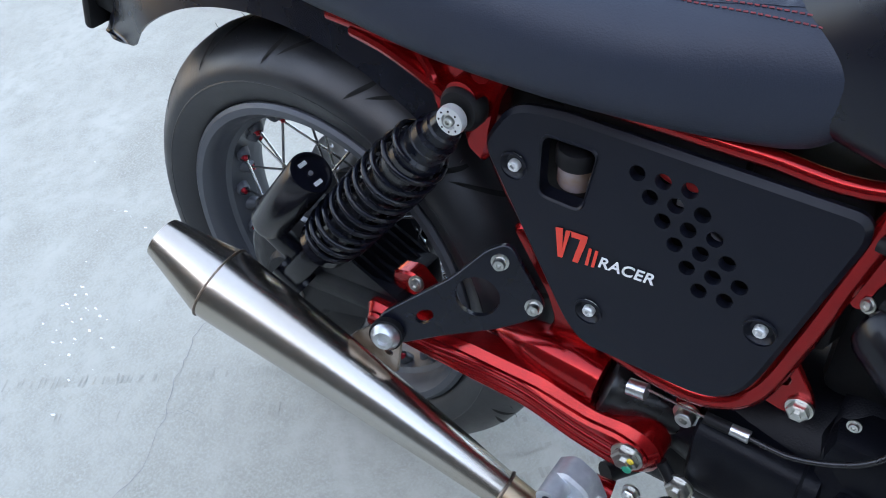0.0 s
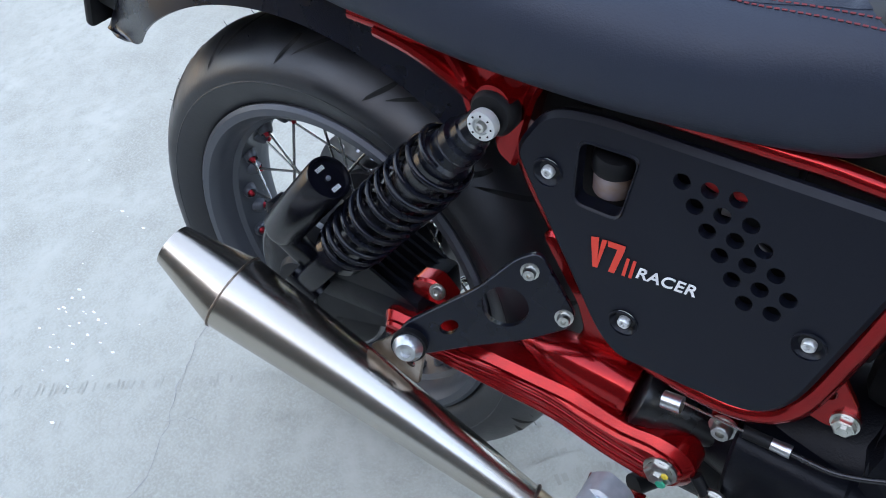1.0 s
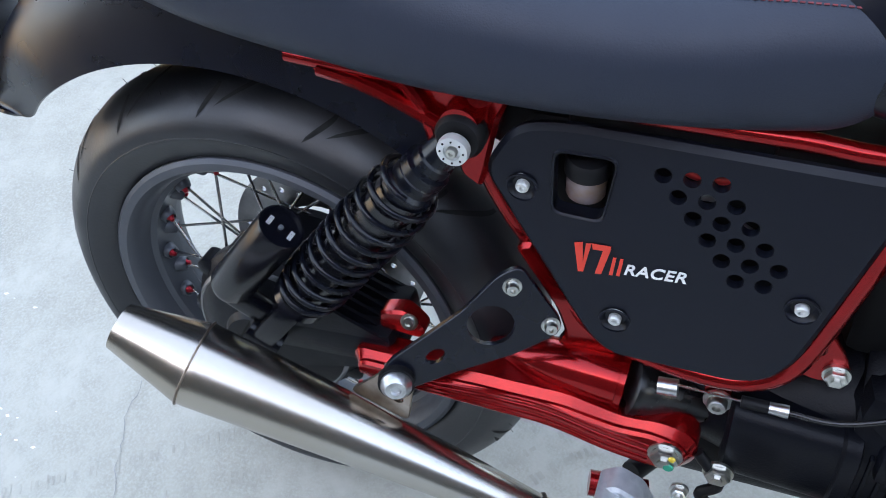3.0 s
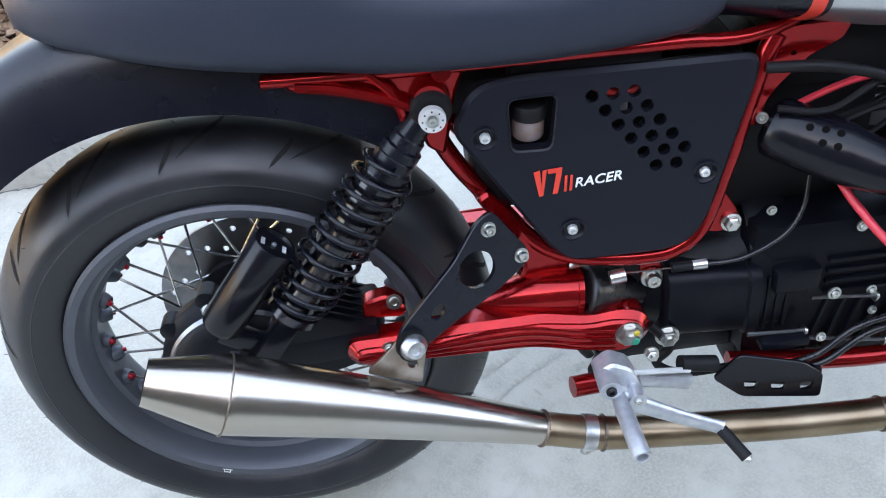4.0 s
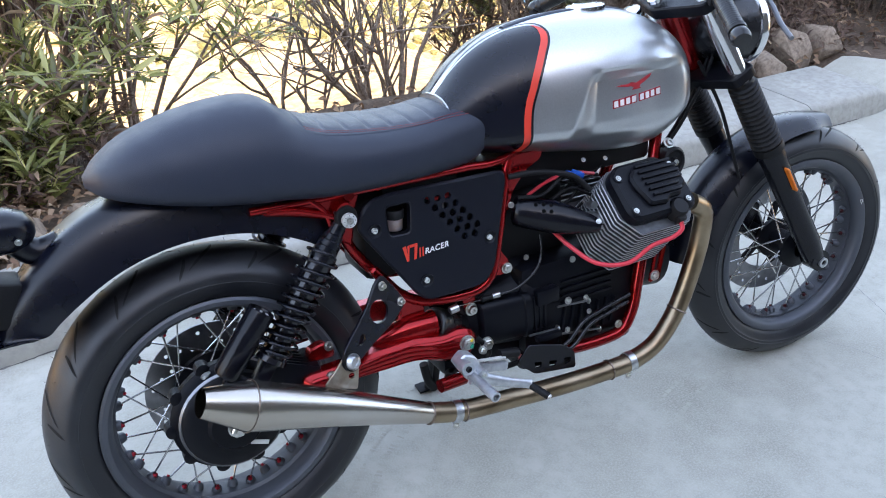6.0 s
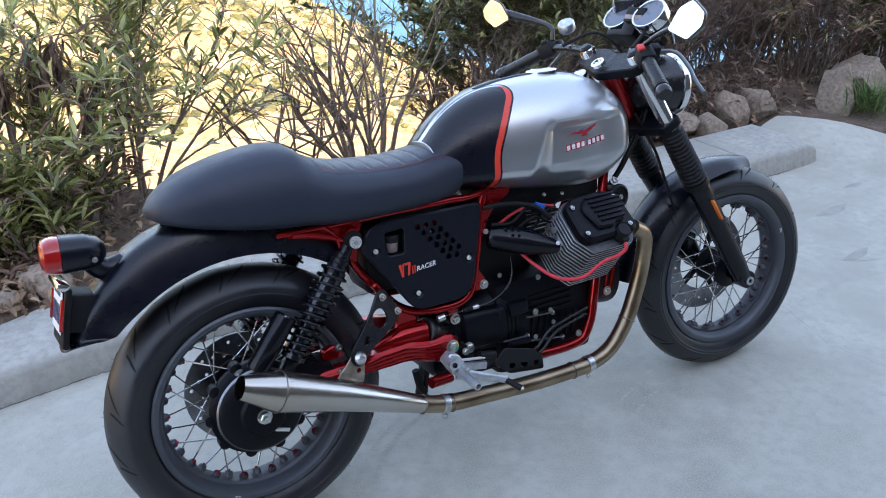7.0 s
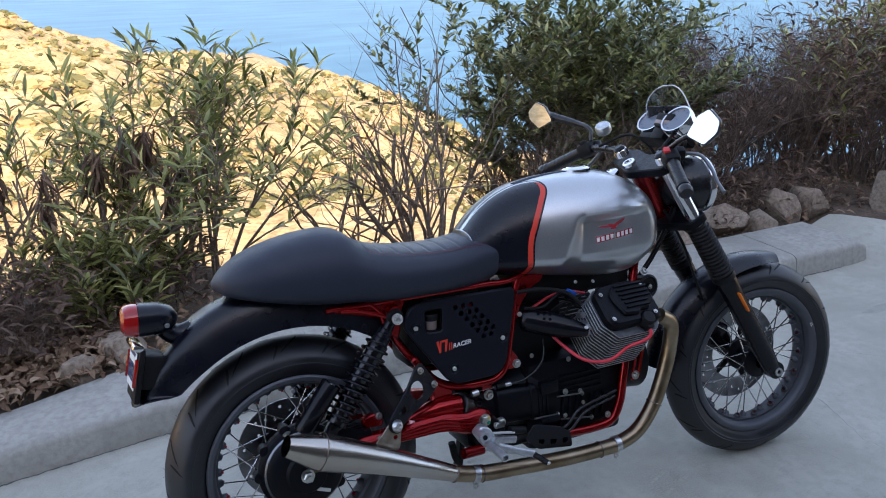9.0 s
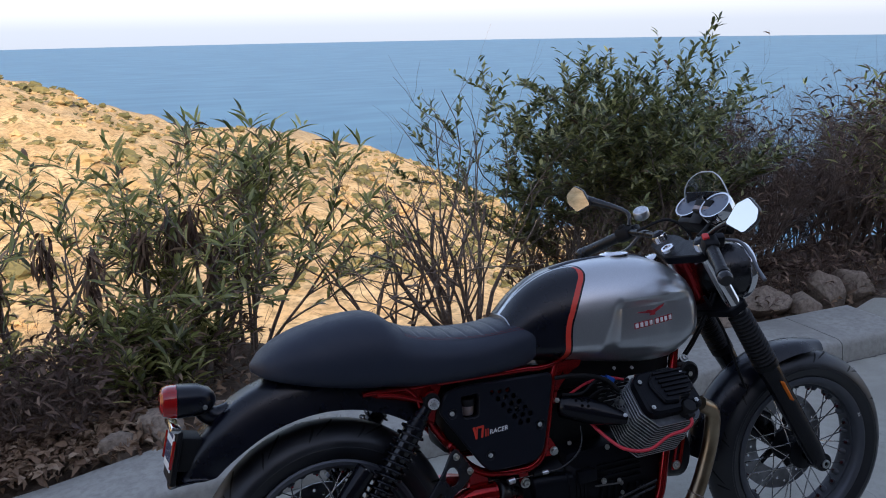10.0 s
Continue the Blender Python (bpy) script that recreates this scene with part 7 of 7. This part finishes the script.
BARK = layered("grey_brown_bark", [(0.26, 0.205, 0.165), (0.17, 0.13, 0.11), (0.36, 0.30, 0.25), (0.13, 0.10, 0.085)], (6, 25, 120), 0.9, 0.8, 150)
BARKRED = layered("reddish_dry_bark", [(0.21, 0.150, 0.118), (0.14, 0.102, 0.084), (0.30, 0.225, 0.180), (0.10, 0.073, 0.062)], (6, 25, 120), 0.9, 0.8, 150)
ROCKM = layered("tan_sandstone", [(0.29, 0.23, 0.175), (0.19, 0.145, 0.11), (0.37, 0.30, 0.235), (0.13, 0.10, 0.08)], (3.5, 12, 55), 0.9, 0.9, 70)


class Shrub:
    """Grows stems and twigs as tubes and collects places for leaves."""

    def __init__(self, seed):
        self.rng = random.Random(seed)
        self.bm, self.twigs = bm_new(), bm_new()
        self.tips = []
        self.bare = 0  # how many joints of a twig carry no leaves

    def stem(self, p, d, length, r, level, levels, droop=0.0, wander=0.25, kids=3, sides=5, spread=0.7):
        rng = self.rng
        n = 4 if level < levels else 3
        pts = [(*p, r)]
        q, v = Vector(p), Vector(d).normalized()
        for i in range(n):
            v = (v + Vector((rng.gauss(0, wander), rng.gauss(0, wander), rng.gauss(0, wander) * 0.5 - droop))).normalized()
            q = q + v * length / n
            pts.append((*q, r * (1 - 0.55 * (i + 1) / n)))
            if level >= levels - 1 and i >= self.bare:
                self.tips.append((q.copy(), v.copy(), level))
        tube(self.bm if level < 2 else self.twigs, pts, r, sides if level < 2 else 4 if level < levels else 3, 1, caps=False)
        if level < levels:
            for k in range(kids if level else kids + 1):
                t = rng.uniform(0.35, 1.0)
                i = min(n, max(1, int(t * n + 0.5)))
                base = Vector(pts[i][:3])
                u = (v + Vector((rng.gauss(0, spread), rng.gauss(0, spread), rng.gauss(0, spread * 0.5)))).normalized()
                self.stem(base, u, length * rng.uniform(0.5, 0.75), pts[i][3] * 0.72, level + 1, levels, droop, wander, kids, sides, spread)

    def branches(self, name, material, parent):
        for label, bm in ((name, self.bm), ("twig", self.twigs)):
            me = bpy.data.meshes.new(label)
            bm.to_mesh(me)
            bm.free()
            if not me.vertices:
                continue
            me.polygons.foreach_set("use_smooth", [True] * len(me.polygons))
            me.materials.append(material)
            ob = new(label, me)
            ob.parent = parent
            tagged(ob, kind="stuff")


def leaf_mesh(name, places, material, parent, length, width, rng, fold=0.25, curl=0.2, seg=2):
    """places: (point, direction). Each leaf is a folded blade with a tapering tip."""
    verts, faces = [], []
    for p, d in places:
        d = Vector(d).normalized()
        L = length * rng.uniform(0.7, 1.2)
        W = width * rng.uniform(0.8, 1.2)
        s = d.cross(Vector((0, 0, 1)))
        if s.length < 0.1:
            s = Vector((1, 0, 0))
        s = (s.normalized() + Vector((rng.gauss(0, 0.4), rng.gauss(0, 0.4), rng.gauss(0, 0.4)))).normalized()
        s = (s - d * s.dot(d)).normalized()
        up = s.cross(d)
        b = len(verts)
        rows = ((0.0, 0.08), (0.28, 0.85), (0.62, 0.8), (1.0, 0.0))
        for t, w in rows:
            c = p + d * L * t - up * curl * L * t * t
            if w < 0.01:
                verts.append(c)
            else:
                verts += [c - s * W * w * 0.5 + up * W * fold * w, c, c + s * W * w * 0.5 + up * W * fold * w]
        for k in (0, 3):
            faces += [(b + k, b + k + 1, b + k + 4, b + k + 3), (b + k + 1, b + k + 2, b + k + 5, b + k + 4)]
        faces += [(b + 6, b + 7, b + 9), (b + 7, b + 8, b + 9)]
    me = bpy.data.meshes.new(name)
    me.from_pydata([tuple(v) for v in verts], [], faces)
    me.polygons.foreach_set("use_smooth", [True] * len(me.polygons))
    me.materials.append(material)
    ob = new(name, me)
    ob.parent = parent
    return tagged(ob, kind="stuff")


def whorls(sh, per_tip, rng, back=0.12, upward=0.35):
    out = []
    for q, v, lv in sh.tips:
        for k in range(per_tip):
            base = q - v * rng.uniform(0, back)
            a = rng.uniform(0, 2 * math.pi)
            side = Vector((math.cos(a), math.sin(a), rng.uniform(-0.2, 0.5)))
            out.append((base, (v * 0.6 + side * 0.8 + Vector((0, 0, upward * rng.uniform(0.2, 1)))).normalized()))
    return out


def oleander(base, height, seed, stems=7, lean=(0, 0), label="", leaf=LEAF_OLEANDER, per=4, length=0.105, width=0.019, spread=0.55, dry=0.06, levels=2, bare=0):
    rng = random.Random(seed)
    top = new("oleander_shrub")
    top.location = base
    tagged(top, label or "green oleander shrub with narrow leaves behind the kerb", "shrub", group="shrubs behind the kerb")
    sh = Shrub(seed)
    sh.bare = bare
    for k in range(stems):
        a = 2 * math.pi * k / stems + rng.uniform(-0.4, 0.4)
        tilt = rng.uniform(0.15, spread)
        d = Vector((math.cos(a) * tilt + lean[0], math.sin(a) * tilt + lean[1], 1))
        sh.stem((0.05 * math.cos(a), 0.05 * math.sin(a), -0.05), d, height * rng.uniform(0.52, 0.72), 0.012 * rng.uniform(0.7, 1.2), 0, levels, -0.03, 0.16, 3, 6, 0.5)
    places = whorls(sh, per, rng)
    rng.shuffle(places)
    cut = int(len(places) * dry)
    sh.branches("trunk", BARK, top)
    leaf_mesh("crown", places[cut:], leaf, top, length, width, rng)
    if cut:
        leaf_mesh("dry_crown", places[:cut], LEAF_DRY, top, length * 0.8, width, rng, 0.5, 0.6)
    return top


def bare_shrub(base, height, seed, stems=9, material=BARK, label="bare grey shrub with forked leafless branches", spread=0.6, levels=3, leaves=0, r=0.013, kids=2, name="bare_shrub", lean=(0.0, 0.0), leaf=LEAF_DRY):
    rng = random.Random(seed)
    top = new(name)
    top.location = base
    tagged(top, label, "shrub", group="shrubs behind the kerb")
    sh = Shrub(seed)
    for k in range(stems):
        a = 2 * math.pi * k / stems + rng.uniform(-0.3, 0.3)
        tilt = rng.uniform(0.1, spread)
        sh.stem((0.06 * math.cos(a), 0.06 * math.sin(a), -0.05), (math.cos(a) * tilt + lean[0], math.sin(a) * tilt + lean[1], 1), height * rng.uniform(0.45, 0.6), r * rng.uniform(0.6, 1.1), 0, levels, -0.03, 0.17, kids, 5, 0.42)
    if leaves:
        places = whorls(sh, 1, rng)
        rng.shuffle(places)
        leaf_mesh("dry_crown", places[:leaves], leaf, top, 0.06, 0.018, rng, 0.5, 0.5)
    sh.branches("trunk", material, top)
    return top


# narrow-leaved oleanders over the slope
for x, y, h, seed, stems, per in ((-0.72, 2.25, 1.06, 21, 5, 3), (-0.26, 2.15, 0.94, 22, 4, 2), (0.26, 2.22, 1.06, 23, 7, 5), (0.02, 2.32, 1.04, 27, 5, 4), (-1.40, 2.05, 0.96, 24, 5, 2)):
    oleander((x, y, 0.03), h, seed, stems, (0.0, -0.02), per=per, length=0.112, width=0.0185, dry=0.10, bare=1)
for x, y, h, seed in ((-0.48, 1.90, 0.50, 25), (-0.10, 1.90, 0.42, 26), (-0.24, 1.74, 0.42, 29)):
    oleander((x, y, 0.03), h, seed, 5, (0.0, -0.12), "low oleander shoots with pale green leaves by the kerb", per=3, spread=0.8, dry=0.15)
# dead brown leaves that hang in clumps from the old oleander stems
def dead_clump(at, height, seed, n=30):
    rng = random.Random(seed)
    top = new("dead_leaf_clump")
    top.location = at
    tagged(top, "hanging clump of dead brown oleander leaves", "dead leaves", group="dead leaf clumps")
    bm = bm_new()
    tube(bm, [(0, 0, -0.60, 0.010), (0.01, 0, -0.2, 0.009), (0.0, 0.01, height, 0.006)], 0.009, 6, 3)
    me = bpy.data.meshes.new("stem")
    bm.to_mesh(me)
    bm.free()
    me.materials.append(BARK)
    ob = new("stem", me)
    ob.parent = top
    places = [(Vector((rng.gauss(0, 0.016), rng.gauss(0, 0.016), rng.uniform(0.1, 1) * height)), Vector((rng.gauss(0, 0.5), rng.gauss(0, 0.5), -1.0))) for k in range(n)]
    leaf_mesh("dead_leaf", places, LEAF_DEAD, top, 0.10, 0.016, rng, 0.5, 0.25)


for x, y, z, h, seed in ((-0.10, 2.02, 0.58, 0.24, 81), (0.00, 2.06, 0.62, 0.18, 82), (-0.22, 2.05, 0.56, 0.16, 83), (0.14, 2.10, 0.55, 0.14, 84), (-0.60, 2.10, 0.55, 0.18, 85), (-0.42, 1.98, 0.44, 0.24, 86), (0.06, 1.98, 0.40, 0.24, 87), (0.22, 2.06, 0.42, 0.20, 88), (-0.80, 2.0, 0.40, 0.22, 89)):
    dead_clump((x, y, z), h, seed, 44)
# forked bare shrubs
bare_shrub((1.42, 2.18, -0.13), 1.60, 31, 9, lean=(-0.32, 0.0), spread=0.75, r=0.016)
bare_shrub((1.50, 2.36, -0.36), 1.72, 32, 7, lean=(-0.05, 0.0), spread=0.5, r=0.0145)
bare_shrub((1.05, 2.30, -0.29), 1.36, 33, 6, lean=(-0.12, 0.0), spread=0.6, r=0.013)
# laurels
LAUREL = (LEAF_LAUREL, 6, 0.054, 0.018)
for x, y, h, seed, stems, lean, label in ((2.05, 2.30, 1.14, 41, 7, (0.04, 0), "dense dark green laurel shrub"), (2.36, 2.15, 1.22, 42, 10, (0, 0), "tall dense dark green laurel shrub"), (2.66, 2.25, 1.10, 43, 9, (-0.12, 0), "dense dark green laurel shrub")):
    oleander((x, y, 0.0), h, seed, stems, lean, label, *LAUREL, 0.42, 0.02, 3)
bare_shrub((2.05, 1.95, 0.0), 0.95, 56, 14, BARK, "grey leafless stems under the laurel", 0.5, 3, 0, 0.008, 3)
bare_shrub((2.45, 1.85, 0.0), 0.95, 60, 12, BARK, "grey leafless stems under the laurel", 0.5, 3, 0, 0.008, 3)
# dry reddish shrubs and vines
for x, y, h, seed, stems, spread, leaves, r in (
    (3.22, 2.02, 1.12, 51, 18, 0.42, 420, 0.010), (3.85, 1.98, 1.26, 52, 18, 0.42, 420, 0.010), (2.75, 1.78, 0.80, 53, 14, 0.6, 260, 0.007),
    (3.55, 2.5, 1.2, 57, 22, 0.5, 500, 0.010), (4.35, 2.2, 1.2, 58, 20, 0.5, 500, 0.010), (3.05, 2.55, 1.15, 65, 20, 0.5, 500, 0.010), (4.0, 2.75, 1.15, 66, 20, 0.5, 500, 0.010), (4.9, 2.7, 1.2, 67, 18, 0.5, 500, 0.010),
    (2.45, 2.35, 0.75, 70, 22, 0.7, 600, 0.008), (3.0, 2.25, 0.75, 71, 22, 0.7, 700, 0.008), (3.5, 2.2, 0.75, 72, 22, 0.7, 700, 0.008), (4.0, 2.3, 0.75, 73, 22, 0.7, 700, 0.008), (4.6, 2.45, 0.75, 74, 22, 0.7, 700, 0.008), (1.95, 2.25, 0.6, 75, 18, 0.7, 350, 0.008), (4.25, 1.75, 0.9, 76, 20, 0.6, 600, 0.009), (3.20, 2.85, 1.15, 95, 22, 0.6, 900, 0.010), (2.70, 2.75, 1.0, 96, 22, 0.6, 900, 0.010), (4.6, 1.75, 0.9, 77, 20, 0.6, 600, 0.009),
):
    bare_shrub((x, y, 0.0), h, seed, stems, BARKRED, "dry reddish-brown twiggy shrub", spread * 0.72, 3, int(leaves * 0.45), r, 3, "dry_shrub", leaf=LEAF_DEAD)
for x, y, h, seed, stems in ((2.35, 1.58, 0.36, 91, 16), (2.75, 1.55, 0.34, 92, 16), (3.15, 1.62, 0.40, 93, 18), (3.55, 1.60, 0.42, 94, 18), (-0.78, 1.70, 0.58, 54, 26), (-1.02, 1.66, 0.54, 78, 24), (-0.60, 1.64, 0.46, 79, 22), (-0.50, 1.84, 0.56, 55, 20), (0.02, 1.92, 0.52, 59, 9), (-1.05, 1.85, 0.45, 62, 16)):
    bare_shrub((x, y, 0.0), h, seed, stems, BARKRED, "dry tangled vine stems over the soil", 1.0, 3, 260, 0.005, 3, "dry_shrub", leaf=LEAF_DEAD)
oleander((4.35, 1.95, 0.0), 1.15, 46, 9, (0, 0), "half-dry oleander shrub with brown narrow leaves behind rocks", per=3, dry=0.6)
oleander((4.95, 1.62, 0.0), 0.95, 48, 10, (0, 0), "green oleander shrub with narrow leaves behind rocks", per=5)
oleander((5.35, 1.85, 0.0), 1.1, 49, 9, (0, 0), "green oleander shrub with narrow leaves behind rocks", per=5)
oleander((5.1, 2.2, 0.0), 1.3, 47, 9, (0, 0), "half-dry oleander shrub with brown narrow leaves behind rocks", per=3, dry=0.5)
oleander((4.75, 2.15, 0.0), 1.3, 44, 8, (0, 0), "half-dry oleander shrub with brown narrow leaves behind rocks", per=3, dry=0.6)
oleander((5.5, 1.6, 0.0), 1.4, 45, 8, (0, 0), "green oleander shrub with narrow leaves behind rocks", per=4)


def rock(base, size, seed, label="rough tan sandstone rock beside the kerb"):
    rng = random.Random(seed * 17 + 5)
    bm = bm_new()
    for k in range(22):
        d = Vector((rng.gauss(0, 1), rng.gauss(0, 1), rng.gauss(0, 1))).normalized() * rng.uniform(0.82, 1.08)
        bm.verts.new((d.x, d.y, max(d.z, -0.55)))
    got = bmesh.ops.convex_hull(bm, input=bm.verts)
    bmesh.ops.delete(bm, geom=[g for g in got["geom_interior"] if isinstance(g, bmesh.types.BMVert)], context="VERTS")
    bmesh.ops.dissolve_limit(bm, angle_limit=radians(12), verts=bm.verts, edges=bm.edges)
    bmesh.ops.bevel(bm, geom=list(bm.edges), offset=0.06, segments=2, affect="EDGES", profile=0.6)
    bmesh.ops.triangulate(bm, faces=bm.faces)
    bmesh.ops.subdivide_edges(bm, edges=bm.edges, cuts=2, use_grid_fill=True)
    o = Vector((seed * 3.7, seed * 1.3, seed))
    for v in bm.verts:
        q = v.co * (1 + 0.05 * mnoise.fractal(v.co * 2.2 + o, 1.0, 2.0, 4) + 0.02 * mnoise.fractal(v.co * 8 + o, 1.0, 2.0, 3))
        v.co = Vector((q.x * size[0], q.y * size[1], q.z * size[2]))
    ob = link("rock", bm, ROCKM, None, 35)
    ob.matrix_basis = pose(base[0], base[1], base[2] + size[2] * 0.35, 0, 0, seed * 47)
    return tagged(ob, label, "rock", group="rocks along the bed")


for k, (x, y, a, b, c) in enumerate((
    (-0.44, 1.29, 0.10, 0.07, 0.075), (-0.27, 1.39, 0.14, 0.10, 0.10), (-0.04, 1.46, 0.11, 0.08, 0.07), (-0.98, 1.36, 0.10, 0.08, 0.06),
    (2.05, 1.46, 0.16, 0.11, 0.09), (2.40, 1.42, 0.15, 0.10, 0.08), (2.72, 1.45, 0.22, 0.14, 0.13), (3.00, 1.36, 0.13, 0.11, 0.09), (3.22, 1.45, 0.15, 0.12, 0.14),
    (3.42, 1.46, 0.15, 0.12, 0.12), (3.86, 1.24, 0.12, 0.13, 0.21), (4.28, 1.40, 0.26, 0.20, 0.17), (4.75, 0.95, 0.26, 0.2, 0.16), (4.05, 0.82, 0.09, 0.08, 0.07), (2.55, 1.62, 0.13, 0.1, 0.14), (1.55, 1.45, 0.14, 0.10, 0.08),
)):
    rock((x, y, 0.05), (a, b, c), k + 1)

# grass tuft by the large rocks
rng = random.Random(61)
tuft = new("grass_tuft")
tuft.location = (4.02, 1.12, 0.05)
tagged(tuft, "tuft of green and yellow grass between rocks", "grass")
leaf_mesh("foliage", [(Vector((rng.gauss(0, 0.07), rng.gauss(0, 0.06), 0)), Vector((rng.gauss(0, 0.35), rng.gauss(0, 0.35), 1))) for k in range(160)], GRASSM, tuft, 0.20, 0.009, rng, 0.3, 0.45)

# leaf litter
rng = random.Random(71)
places = []
for k in range(3600):
    x, y = (rng.gauss(-0.72, 0.30), rng.gauss(1.42, 0.16)) if k < 2500 else (rng.uniform(-1.6, 4.4), rng.gauss(1.62, 0.18))
    if y < kerb_y(x) + 0.27 + 0.10 * smooth((x + 0.8) / 0.8) or (x > 3.1 and y < 1.25):
        continue
    places.append((Vector((x, y, 0.075 + 0.05 * fbm(x, y, 1.1) + rng.uniform(0, 0.035))), Vector((rng.gauss(0, 1), rng.gauss(0, 1), rng.gauss(0.1, 0.25)))))
lit = leaf_mesh("leaf_litter", places, LEAF_DRY, None, 0.040, 0.022, rng, 0.35, 0.5)
tagged(lit, "brown fallen leaves heaped on the soil", "leaves", kind="stuff")

# scrub on the far hill, and dry grass on the near brow
rng = random.Random(81)
verts, faces = [], []
ico = bm_new()
bmesh.ops.create_icosphere(ico, subdivisions=2, radius=1.0)
iv = [v.co.copy() for v in ico.verts]
ifc = [tuple(v.index for v in f.verts) for f in ico.faces]
ico.free()
for k in range(5200):
    a, r = rng.uniform(50, 114), 42 + 82 * rng.random() ** 0.8
    x, y = -0.5 + r * math.cos(radians(a)), -1.7 + r * math.sin(radians(a))
    s = rng.uniform(0.09, 0.46) * (2.2 if rng.random() < 0.08 else 1.0)
    z = land(x, y)
    b = len(verts)
    for v in iv:
        q = v * (0.70 + 0.85 * mnoise.noise(v * 3.6 + Vector((k, 0, 0))))
        verts.append((x + q.x * s * 1.25, y + q.y * s * 1.25, z + q.z * s * 0.75 + 0.1 * s))
    faces += [tuple(b + i for i in f) for f in ifc]
me = bpy.data.meshes.new("hill_scrub")
me.from_pydata(verts, [], faces)
me.materials.append(SCRUBM)
tagged(new("hill_scrub", me), "olive and brown scrub bushes dotted over the hillside", "scrub", kind="stuff")
